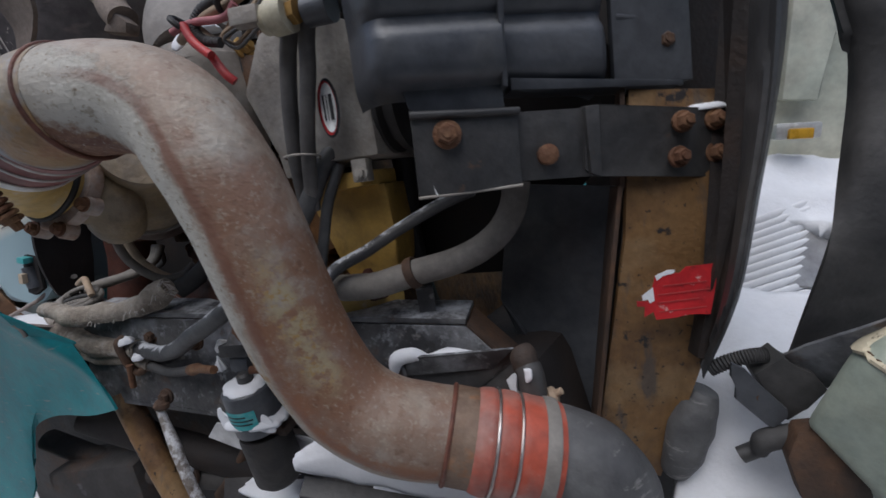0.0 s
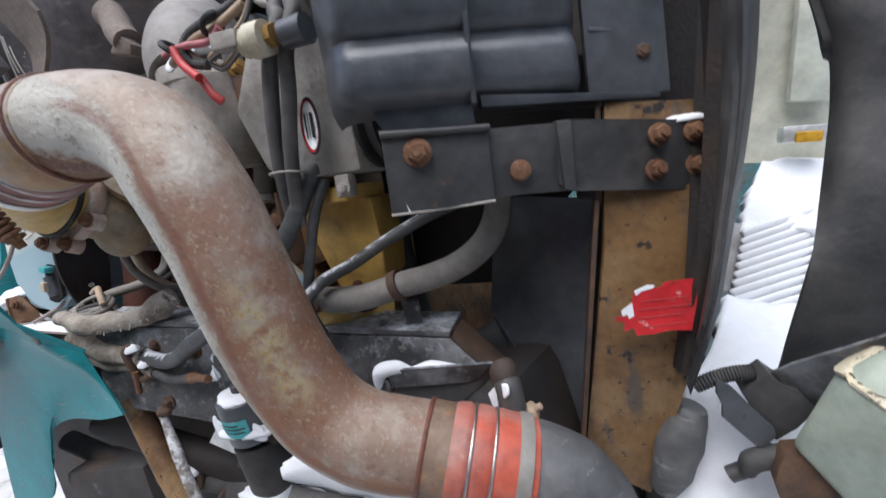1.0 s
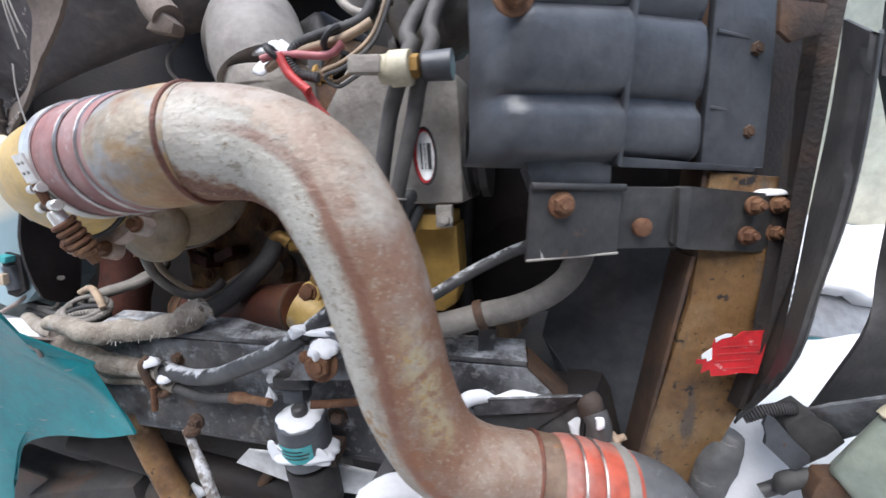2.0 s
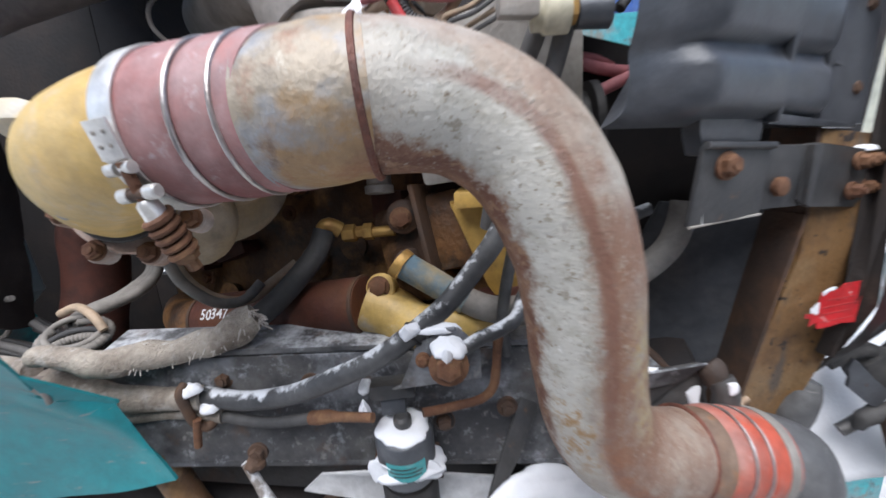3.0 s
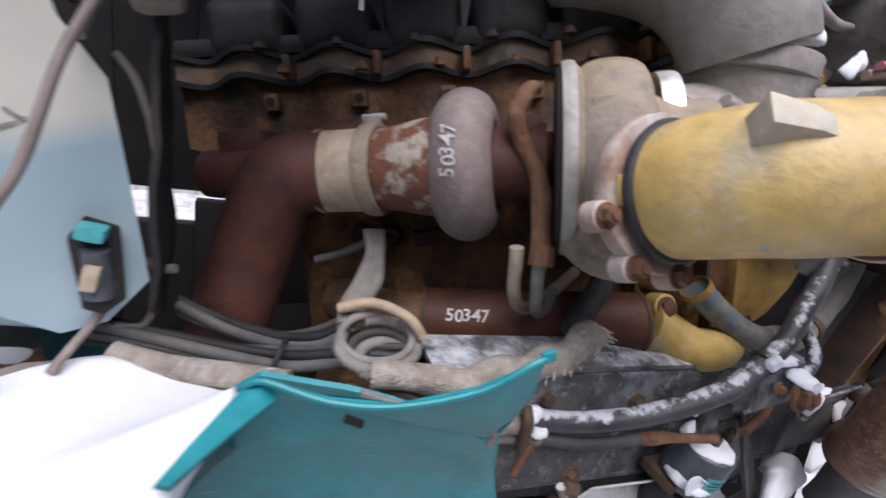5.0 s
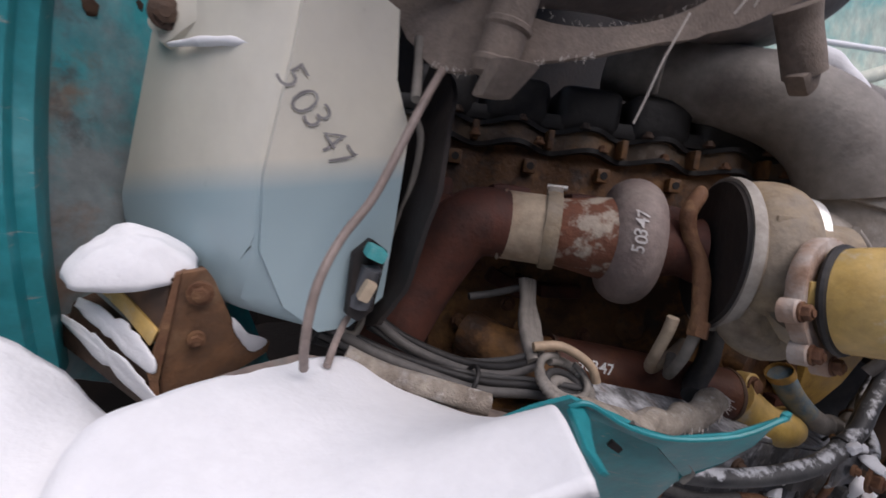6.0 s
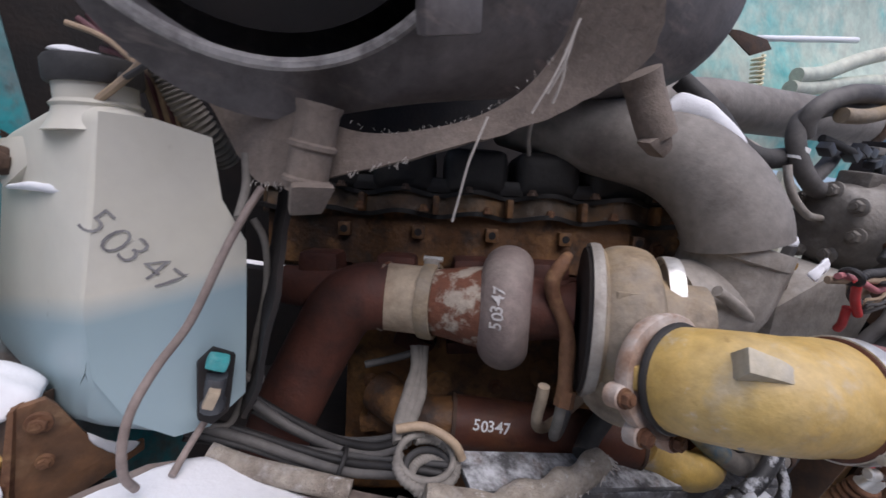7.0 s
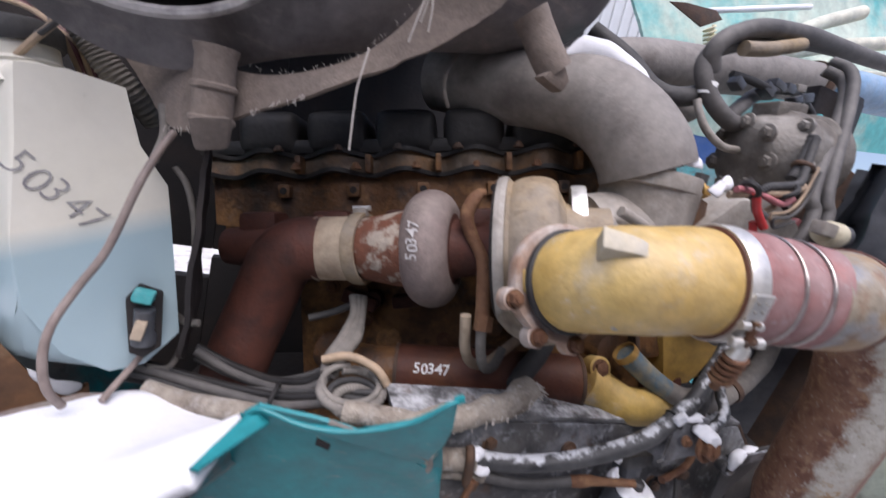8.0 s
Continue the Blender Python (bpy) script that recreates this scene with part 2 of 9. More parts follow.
M["block"] = material("oily_ochre_casting", (0.165, 0.078, 0.029), 0.6, 0, [((0.055, 0.027, 0.015), 9, 0.50, 0.07, 0.9), ((0.29, 0.145, 0.05), 14, 0.57, 0.06, 0.8), ((0.03, 0.022, 0.018), 22, 0.58, 0.06, 0.8), ((0.16, 0.13, 0.11), 30, 0.66, 0.06, 0.5)], 0.6, 110)
M["blackcover"] = material("sooty_black_cover", (0.018, 0.017, 0.017), 0.6, 0, [((0.06, 0.052, 0.045), 12, 0.60, 0.1, 0.6)], 0.25, 120)
M["oxide"] = material("red_oxide_paint", (0.105, 0.034, 0.019), 0.62, 0, [((0.16, 0.065, 0.025), 12, 0.57, 0.1, 0.7), ((0.06, 0.03, 0.025), 18, 0.55, 0.1, 0.6), ((0.4, 0.3, 0.25), 70, 0.74, 0.03, 0.5)], 0.25, 150)
M["exhaust"] = material("burnt_exhaust_pipe", (0.082, 0.026, 0.017), 0.7, 0.1, [((0.105, 0.036, 0.022), 9, 0.52, 0.12, 0.7), ((0.028, 0.016, 0.015), 20, 0.56, 0.1, 0.6)], 0.3, 150)
M["turbine"] = material("grey_scale_cast_iron", (0.205, 0.158, 0.145), 0.7, 0.1, [((0.27, 0.225, 0.20), 10, 0.52, 0.10, 0.85), ((0.10, 0.042, 0.025), 30, 0.68, 0.025, 0.9)], 0.35, 170)
M["flaked"] = material("flaking_rusty_casting", (0.15, 0.055, 0.03), 0.78, 0, [((0.38, 0.33, 0.27), 22, 0.53, 0.03, 0.9)], 0.5, 160)
M["cream"] = material("bare_heat_wrap_sleeve", (0.46, 0.37, 0.27), 0.75, 0, [((0.30, 0.19, 0.12), 14, 0.56, 0.1, 0.7)], 0.25, 160)
M["rusty"] = material("orange_rusted_steel", (0.165, 0.080, 0.040), 0.8, 0, [((0.10, 0.04, 0.02), 22, 0.52, 0.08, 0.85), ((0.30, 0.17, 0.08), 40, 0.60, 0.08, 0.6)], 0.5, 200)
M["post"] = material("rust_stained_channel", (0.235, 0.13, 0.052), 0.62, 0.05, [((0.10, 0.052, 0.028), 7, 0.54, 0.06, 0.85), ((0.31, 0.20, 0.10), 14, 0.58, 0.06, 0.7), ((0.10, 0.085, 0.075), 9, 0.60, 0.04, 0.8, (3, 3, 0.7)), ((0.022, 0.022, 0.024), 38, 0.605, 0.02, 0.95), ((0.03, 0.027, 0.025), 110, 0.63, 0.02, 0.9), ((0.30, 0.25, 0.19), 80, 0.70, 0.03, 0.6)], 0.3, 170)
M["darkrust"] = material("dark_rusted_flange", (0.085, 0.05, 0.033), 0.75, 0.05, [((0.15, 0.075, 0.035), 14, 0.56, 0.1, 0.8), ((0.03, 0.028, 0.027), 10, 0.55, 0.1, 0.7)], 0.35, 170)
M["plastic"] = material("black_moulded_plastic", (0.055, 0.059, 0.067), 0.36, 0, [((0.105, 0.11, 0.12), 6, 0.52, 0.12, 0.8), ((0.11, 0.105, 0.10), 70, 0.70, 0.05, 0.5), ((0.10, 0.10, 0.10), 14, 0.64, 0.08, 0.5)], 0.12, 160)
M["blacksteel"] = material("chipped_black_steel", (0.042, 0.042, 0.043), 0.5, 0.05, [((0.10, 0.095, 0.09), 10, 0.54, 0.12, 0.7), ((0.20, 0.10, 0.045), 30, 0.68, 0.05, 0.7)], 0.2, 170)
M["rail"] = dusted(material("black_frame_rail", (0.040, 0.040, 0.044), 0.55, 0, [((0.15, 0.145, 0.138), 9, 0.53, 0.10, 0.8), ((0.12, 0.062, 0.03), 22, 0.66, 0.06, 0.7), ((0.30, 0.31, 0.33), 8, 0.55, 0.06, 0.7), ((0.025, 0.025, 0.027), 5, 0.56, 0.05, 0.75), ((0.26, 0.25, 0.24), 45, 0.62, 0.03, 0.6), ((0.10, 0.055, 0.03), 18, 0.62, 0.05, 0.7)], 0.3, 150), (0.46, 0.48, 0.51), 45, 0.66, 0.09, 0.75, 0.10)
M["frostrail"] = dusted(material("frosted_rail_top", (0.05, 0.05, 0.054), 0.6, 0, [((0.20, 0.20, 0.20), 14, 0.50, 0.1, 0.8), ((0.12, 0.065, 0.035), 22, 0.62, 0.05, 0.7)], 0.35, 170), (0.62, 0.64, 0.67), 40, 0.70, 0.12, 0.8, 0.18)
M["rubber"] = material("dusty_black_rubber", (0.035, 0.035, 0.036), 0.7, 0, [((0.11, 0.105, 0.10), 14, 0.52, 0.15, 0.7)], 0.2, 160)
M["snowrubber"] = dusted(material("black_hose_rubber", (0.03, 0.031, 0.034), 0.5, 0, [((0.11, 0.11, 0.11), 14, 0.52, 0.15, 0.8)], 0.2, 160), (0.66, 0.68, 0.71), 55, 0.815, 0.06, 0.9, 0.38)
M["greyhose"] = material("grey_dusty_hose", (0.19, 0.175, 0.155), 0.75, 0, [((0.26, 0.24, 0.22), 14, 0.52, 0.15, 0.7), ((0.09, 0.08, 0.07), 24, 0.6, 0.1, 0.6)], 0.2, 160)
M["sleeve"] = dusted(material("frayed_fabric_sleeve", (0.38, 0.335, 0.28), 0.95, 0, [((0.12, 0.09, 0.07), 16, 0.52, 0.1, 0.8), ((0.42, 0.39, 0.36), 40, 0.58, 0.06, 0.7)], 0.9, 400), (0.75, 0.75, 0.74), 50, 0.86, 0.06, 0.8, 0.2)
M["duct"] = material("dusty_grey_duct", (0.195, 0.177, 0.16), 0.65, 0, [((0.26, 0.24, 0.22), 6, 0.5, 0.15, 0.8), ((0.075, 0.058, 0.05), 14, 0.6, 0.1, 0.6), ((0.26, 0.25, 0.235), 90, 0.70, 0.04, 0.5)], 0.2, 150)
M["castgrey"] = material("grey_aluminium_casting", (0.37, 0.345, 0.31), 0.65, 0.2, [((0.21, 0.18, 0.15), 12, 0.53, 0.13, 0.75), ((0.40, 0.38, 0.35), 30, 0.60, 0.08, 0.6)], 0.3, 170)
M["airbox"] = material("worn_dark_air_cleaner", (0.13, 0.118, 0.118), 0.5, 0, [((0.21, 0.19, 0.187), 7, 0.52, 0.10, 0.8, (1, 3, 1)), ((0.05, 0.043, 0.045), 12, 0.56, 0.1, 0.8), ((0.24, 0.20, 0.185), 16, 0.60, 0.05, 0.7, (1, 1, 4)), ((0.33, 0.30, 0.28), 26, 0.68, 0.06, 0.5)], 0.2, 130)
M["felt"] = material("brown_grey_rubberised_felt", (0.185, 0.148, 0.125), 0.9, 0, [((0.235, 0.195, 0.165), 8, 0.5, 0.15, 0.7), ((0.13, 0.105, 0.09), 18, 0.58, 0.1, 0.5)], 0.35, 320)
M["fray"] = material("pale_frayed_threads", (0.50, 0.46, 0.42), 0.9, 0, [], 0.1, 300)
M["teal"] = material("scratched_teal_paint", (0.006, 0.185, 0.21), 0.42, 0, [((0.02, 0.27, 0.295), 6, 0.54, 0.12, 0.7), ((0.28, 0.27, 0.25), 30, 0.645, 0.035, 0.75, (1, 1, 5)), ((0.10, 0.08, 0.07), 20, 0.68, 0.05, 0.6)], 0.12, 130)
M["tealdark"] = material("grimy_teal_panel", (0.03, 0.33, 0.37), 0.5, 0, [((0.26, 0.25, 0.25), 4, 0.51, 0.07, 0.85), ((0.25, 0.15, 0.10), 11, 0.59, 0.06, 0.8), ((0.09, 0.085, 0.085), 20, 0.62, 0.05, 0.7)], 0.25, 140)
M["paleteal"] = material("pale_teal_cream_bonnet", (0.45, 0.55, 0.47), 0.55, 0, [((0.06, 0.42, 0.42), 2.2, 0.5, 0.06, 0.9), ((0.6, 0.62, 0.52), 4, 0.56, 0.1, 0.8)], 0.15, 60)
M["camcream"] = material("cream_cab_paint", (0.60, 0.58, 0.47), 0.5, 0, [((0.40, 0.50, 0.44), 3.0, 0.54, 0.1, 0.6), ((0.34, 0.31, 0.26), 12, 0.64, 0.08, 0.5)], 0.1, 80)
M["crackle"] = material("crackled_cream_paint", (0.52, 0.46, 0.33), 0.65, 0, [((0.42, 0.40, 0.30), 8, 0.54, 0.1, 0.7), ((0.07, 0.05, 0.035), 75, 0.60, 0.025, 0.9)], 0.3, 120)
M["lampbox"] = material("faded_cream_green_housing", (0.34, 0.40, 0.34), 0.6, 0, [((0.42, 0.42, 0.31), 5, 0.55, 0.12, 0.7), ((0.14, 0.12, 0.08), 60, 0.70, 0.03, 0.7)], 0.2, 120)
M["snow"] = material("settled_snow", (0.80, 0.81, 0.835), 0.9, 0, [((0.72, 0.74, 0.78), 10, 0.56, 0.15, 0.5)], 0.22, 200, 0.3, 0.04)
M["alu"] = material("bare_galvanised_sheet", (0.38, 0.38, 0.38), 0.5, 0.5, [((0.22, 0.2, 0.19), 10, 0.54, 0.12, 0.7)], 0.15, 120)
M["sticker"] = material("red_warning_sticker", (0.55, 0.02, 0.025), 0.5, 0, [((0.36, 0.02, 0.025), 30, 0.53, 0.08, 0.8), ((0.62, 0.42, 0.40), 70, 0.635, 0.02, 0.8), ((0.22, 0.02, 0.02), 110, 0.63, 0.03, 0.7)], 0.1, 120)
M["white"] = material("white_paint_marker", (0.78, 0.78, 0.76), 0.7, 0, [((0.4, 0.36, 0.33), 120, 0.63, 0.06, 0.6)], 0.1, 200)
M["ledgedirt"] = material("grimy_ledge_paint", (0.17, 0.135, 0.12), 0.75, 0, [((0.02, 0.19, 0.21), 6, 0.57, 0.06, 0.8), ((0.26, 0.21, 0.18), 14, 0.56, 0.08, 0.7), ((0.07, 0.055, 0.05), 24, 0.6, 0.06, 0.6)], 0.3, 140)
M["gussetrust"] = material("brown_rusted_plate", (0.21, 0.105, 0.052), 0.75, 0, [((0.12, 0.07, 0.045), 12, 0.52, 0.08, 0.8), ((0.29, 0.18, 0.10), 26, 0.60, 0.06, 0.6), ((0.10, 0.085, 0.08), 9, 0.60, 0.06, 0.7)], 0.35, 180)
M["snowyrod"] = dusted(material("rusty_thin_rod", (0.14, 0.10, 0.075), 0.8, 0, [((0.32, 0.30, 0.28), 30, 0.5, 0.1, 0.8)], 0.4, 200), (0.74, 0.75, 0.77), 70, 0.60, 0.08, 0.9, 0.25)
M["blackrust"] = material("blackened_rusty_steel", (0.026, 0.019, 0.016), 0.7, 0.05, [((0.065, 0.034, 0.020), 12, 0.57, 0.08, 0.8), ((0.02, 0.019, 0.019), 8, 0.54, 0.08, 0.7), ((0.11, 0.09, 0.075), 60, 0.68, 0.04, 0.5)], 0.35, 170)
M["dustycast"] = material("oily_grey_casting", (0.20, 0.185, 0.165), 0.6, 0.2, [((0.10, 0.085, 0.07), 12, 0.52, 0.1, 0.8), ((0.30, 0.285, 0.26), 30, 0.60, 0.08, 0.6)], 0.35, 170)
M["wornrim"] = material("worn_pale_rim", (0.46, 0.44, 0.43), 0.6, 0.1, [((0.12, 0.11, 0.11), 18, 0.55, 0.08, 0.8), ((0.52, 0.51, 0.50), 40, 0.58, 0.06, 0.6)], 0.3, 160)
M["dullochre"] = material("dull_ochre_grey_casting", (0.12, 0.088, 0.060), 0.62, 0, [((0.22, 0.115, 0.045), 12, 0.54, 0.07, 0.85), ((0.065, 0.042, 0.03), 9, 0.53, 0.08, 0.85), ((0.24, 0.20, 0.16), 40, 0.63, 0.05, 0.6)], 0.5, 120)
M["greywhite"] = material("worn_grey_white_marker", (0.50, 0.48, 0.47), 0.7, 0, [((0.22, 0.19, 0.18), 90, 0.56, 0.06, 0.8)], 0.1, 200)
# ground snow greyed to weaken the light it bounces up under the truck
M["greysnow"] = material("trampled_dirty_snow", (0.50, 0.49, 0.48), 0.9, 0, [((0.70, 0.71, 0.73), 3, 0.54, 0.10, 0.8), ((0.28, 0.25, 0.22), 6, 0.57, 0.08, 0.7)], 0.3, 60, 0.3, 0.08)
M["ink"] = material("grey_marker_ink", (0.22, 0.21, 0.215), 0.7, 0, [((0.42, 0.42, 0.40), 60, 0.54, 0.1, 0.7)], 0.0, 200)
M["blackink"] = material("black_print", (0.02, 0.02, 0.022), 0.5)
M["tealtag"] = material("teal_filter_label", (0.05, 0.36, 0.37), 0.5, 0, [((0.3, 0.45, 0.45), 60, 0.6, 0.1, 0.6)], 0.05)
M["redwire"] = material("red_cable", (0.45, 0.03, 0.03), 0.5, 0, [((0.30, 0.10, 0.10), 30, 0.56, 0.1, 0.6)], 0.1)
M["pinkwire"] = material("faded_red_cable", (0.40, 0.14, 0.15), 0.6, 0, [((0.28, 0.10, 0.11), 30, 0.56, 0.1, 0.6)], 0.1)
M["tanwire"] = material("tan_cable", (0.38, 0.28, 0.19), 0.65, 0, [((0.22, 0.17, 0.13), 30, 0.56, 0.1, 0.6)], 0.1)
M["maroonwire"] = material("maroon_cable", (0.13, 0.05, 0.06), 0.6, 0, [((0.25, 0.18, 0.18), 30, 0.6, 0.1, 0.6)], 0.1)
M["blue"] = material("blue_painted_panel", (0.03, 0.09, 0.30), 0.5, 0, [((0.1, 0.16, 0.36), 6, 0.56, 0.1, 0.5)], 0.05)
M["amber"] = material("amber_marker_lens", (0.55, 0.30, 0.03), 0.3, 0, [], 0.05)
M["brassnut"] = material("brass_fitting", (0.42, 0.26, 0.08), 0.5, 0.5, [((0.25, 0.12, 0.04), 30, 0.55, 0.1, 0.7)], 0.25, 200)
M["grime"] = material("road_grime", (0.042, 0.039, 0.038), 0.8, 0, [((0.085, 0.08, 0.077), 6, 0.52, 0.12, 0.8), ((0.09, 0.05, 0.03), 12, 0.60, 0.08, 0.7), ((0.3, 0.31, 0.33), 9, 0.70, 0.06, 0.6)], 0.4, 110)
M["scuffed"] = material("scuffed_grey_rubber", (0.07, 0.07, 0.073), 0.6, 0, [((0.15, 0.15, 0.15), 8, 0.52, 0.12, 0.8), ((0.30, 0.29, 0.28), 20, 0.62, 0.04, 0.7, (1, 1, 4))], 0.25, 160)
M["paleblue"] = material("pale_blue_silicone", (0.22, 0.36, 0.52), 0.55, 0, [((0.35, 0.42, 0.5), 14, 0.55, 0.1, 0.6)], 0.1)
M["shedwall"] = material("pale_grey_cladding", (0.50, 0.52, 0.53), 0.6, 0, [((0.42, 0.43, 0.44), 3, 0.55, 0.15, 0.5)], 0.0, 20, 0.3, 0.03)
M["washhose"] = material("grey_brown_washer_hose", (0.24, 0.19, 0.17), 0.55, 0, [((0.34, 0.28, 0.25), 30, 0.56, 0.1, 0.6)], 0.1)
M["palesheet"] = material("frosted_grey_sheet", (0.50, 0.50, 0.50), 0.6, 0.1, [((0.70, 0.71, 0.73), 9, 0.52, 0.1, 0.7), ((0.25, 0.23, 0.22), 14, 0.62, 0.06, 0.6)], 0.2, 120)
M["springcream"] = material("pale_cream_spring_paint", (0.66, 0.62, 0.42), 0.55, 0, [((0.4, 0.3, 0.2), 30, 0.62, 0.08, 0.6)], 0.1)
M["dustyhose"] = material("dust_grey_hose_rubber", (0.085, 0.08, 0.077), 0.65, 0, [((0.16, 0.15, 0.14), 12, 0.52, 0.14, 0.8), ((0.05, 0.048, 0.047), 20, 0.6, 0.1, 0.6)], 0.18, 160)
# near-black: the shade of recesses, holes and gaps is put into the colour
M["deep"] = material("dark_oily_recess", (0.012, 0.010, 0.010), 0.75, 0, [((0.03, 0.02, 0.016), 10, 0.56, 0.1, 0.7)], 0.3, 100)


def fluid_plastic():
    """Milky tank plastic with blue washer fluid up to a level."""
    m = material("milky_tank_plastic", (0.69, 0.665, 0.57), 0.34, 0, [((0.48, 0.45, 0.39), 2.6, 0.56, 0.16, 0.5), ((0.72, 0.71, 0.66), 4, 0.60, 0.14, 0.5), ((0.20, 0.17, 0.15), 9, 0.70, 0.07, 0.4)], 0.03, 60, 0.5, 0.06)
    n, l = m.node_tree.nodes, m.node_tree.links
    bsdf = n["Principled BSDF"]
    old = bsdf.inputs["Base Color"].links[0].from_socket
    co = n.new("ShaderNodeTexCoord").outputs["Object"]
    dot = n.new("ShaderNodeVectorMath")
    dot.operation = "DOT_PRODUCT"
    dot.inputs[1].default_value = FLUID_UP
    l.new(co, dot.inputs[0])
    r = n.new("ShaderNodeMapRange")
    r.inputs["From Min"].default_value, r.inputs["From Max"].default_value = FLUID_LEVEL + 0.014, FLUID_LEVEL - 0.014
    r.inputs["To Max"].default_value = 0.9
    l.new(dot.outputs["Value"], r.inputs["Value"])
    mix = n.new("ShaderNodeMix")
    mix.data_type = "RGBA"
    l.new(r.outputs[0], mix.inputs["Factor"])
    l.new(old, mix.inputs["A"])
    mix.inputs["B"].default_value = (0.30, 0.43, 0.48, 1)
    l.new(mix.outputs["Result"], bsdf.inputs["Base Color"])
    bsdf.inputs["Subsurface Weight"].default_value = 0.15
    bsdf.inputs["Subsurface Radius"].default_value = (0.02, 0.02, 0.02)
    return m


FLUID_UP, FLUID_LEVEL = (-0.380, 0.169, 0.910), 1.7667
M["tank"] = fluid_plastic()


# ---- builders ----
V = Vector


def thing(name, at, label, category, group="", kind=""):
    ob = new(name)
    ob.empty_display_size = 0.05
    ob.location = at
    return tagged(ob, label, category, group, kind)


def part(name, bm, mat, parent=None, label="", smooth=True):
    me = bpy.data.meshes.new(name)
    bmesh.ops.recalc_face_normals(bm, faces=bm.faces[:])
    if smooth:
        for fc in bm.faces:
            fc.smooth = True
        for e in bm.edges:
            if mat is not M["snow"] and len(e.link_faces) == 2 and e.calc_face_angle(0) > 0.7:
                e.smooth = False
    bm.to_mesh(me)
    bm.free()
    me.materials.append(mat)
    ob = new(name, me)
    if parent is not None:
        ob.parent = parent
        if parent.parent is None:
            ob.matrix_parent_inverse = Matrix.Translation(-parent.location)
    if label:
        ob["label"] = label
    return ob


def single(name, bm, mat, label, category, group="", kind="", smooth=True):
    return tagged(part(name, bm, mat, None, "", smooth), label, category, group, kind)


def spline(pts, sub=6):
    """Catmull-Rom through the points; the points may carry a fourth value."""
    p = [V(q) if len(q) == 3 else V((*q,)) for q in pts]
    if len(p) < 3 or sub < 2:
        return p
    out = []
    for i in range(len(p) - 1):
        a, b, c, d = p[max(i - 1, 0)], p[i], p[i + 1], p[min(i + 2, len(p) - 1)]
        for k in range(sub):
            t = k / sub
            out.append(0.5 * ((2 * b) + (c - a) * t + (2 * a - 5 * b + 4 * c - d) * t * t + (3 * b - a - 3 * c + d) * t ** 3))
    out.append(p[-1])
    return out


def frames(path):
    """Tangent and two cross axes along a path, carried without twist."""
    out = []
    up = None
    for i, q in enumerate(path):
        t = (path[min(i + 1, len(path) - 1)] - path[max(i - 1, 0)]).normalized()
        if up is None:
            up = t.cross(V((0.3, 0.9, 0.2)))
            if up.length < 0.1:
                up = t.cross(V((1, 0, 0)))
        up = (up - t * up.dot(t)).normalized()
        out.append((t, up, t.cross(up)))
    return out


def tube(pts, r, seg=16, sub=6, bm=None, bumps=0.0, rings=0.0, flat=1.0):
    """A round tube through the points. r: one radius or one for each point. rings: depth of a corrugation."""
    bm = bm or bmesh.new()
    rs = r if isinstance(r, (list, tuple)) else [r] * len(pts)
    path = spline(pts, sub)
    n = max(1, (len(path) - 1) // max(1, len(pts) - 1))
    prev = None
    uv = bm.loops.layers.uv.verify()
    run = 0.0
    fr = frames(path)
    for i, q in enumerate(path):
        k = min(i / n, len(rs) - 1)
        a = int(k)
        rad = rs[a] + (rs[min(a + 1, len(rs) - 1)] - rs[a]) * (k - a)
        if rings:
            rad *= 1 + rings * (1 if i % 2 else -1)
        t, u, v = fr[i]
        ring = []
        for j in range(seg):
            w = 2 * math.pi * j / seg
            rr = rad * (1 + (bumps * noise.noise((q + u * math.cos(w) * rad + v * math.sin(w) * rad) * 30) if bumps else 0))
            ring.append(bm.verts.new(q + (u * math.cos(w) + v * math.sin(w) * flat) * rr))
        last = run
        run += (q - path[i - 1]).length if i else 0.0
        if prev:
            for j in range(seg):
                fc = bm.faces.new((prev[j], prev[(j + 1) % seg], ring[(j + 1) % seg], ring[j]))
                for lp, c in zip(fc.loops, ((j, last), (j + 1, last), (j + 1, run), (j, run))):
                    lp[uv].uv = (c[0] / seg, c[1])
        else:
            bm.faces.new(ring[::-1])
        prev = ring
    bm.faces.new(prev)
    return bm


def basis(axis, hint=(0, 0, 1)):
    a = V(axis).normalized()
    h = V(hint)
    if abs(a.dot(h.normalized())) > 0.97:
        h = V((0, 1, 0))
    u = (h - a * a.dot(h)).normalized()
    return a, u, a.cross(u)


def lathe(at, axis, prof, seg=32, bm=None, closed=True):
    """A turned body: prof is (distance along the axis, radius)."""
    bm = bm or bmesh.new()
    a, u, v = basis(axis)
    at = V(at)
    prev = None
    for s, r in prof:
        ring = [bm.verts.new(at + a * s + (u * math.cos(2 * math.pi * j / seg) + v * math.sin(2 * math.pi * j / seg)) * max(r, 1e-4)) for j in range(seg)]
        if prev:
            for j in range(seg):
                bm.faces.new((prev[j], prev[(j + 1) % seg], ring[(j + 1) % seg], ring[j]))
        elif closed:
            bm.faces.new(ring[::-1])
        prev = ring
    if closed:
        bm.faces.new(prev)
    return bm


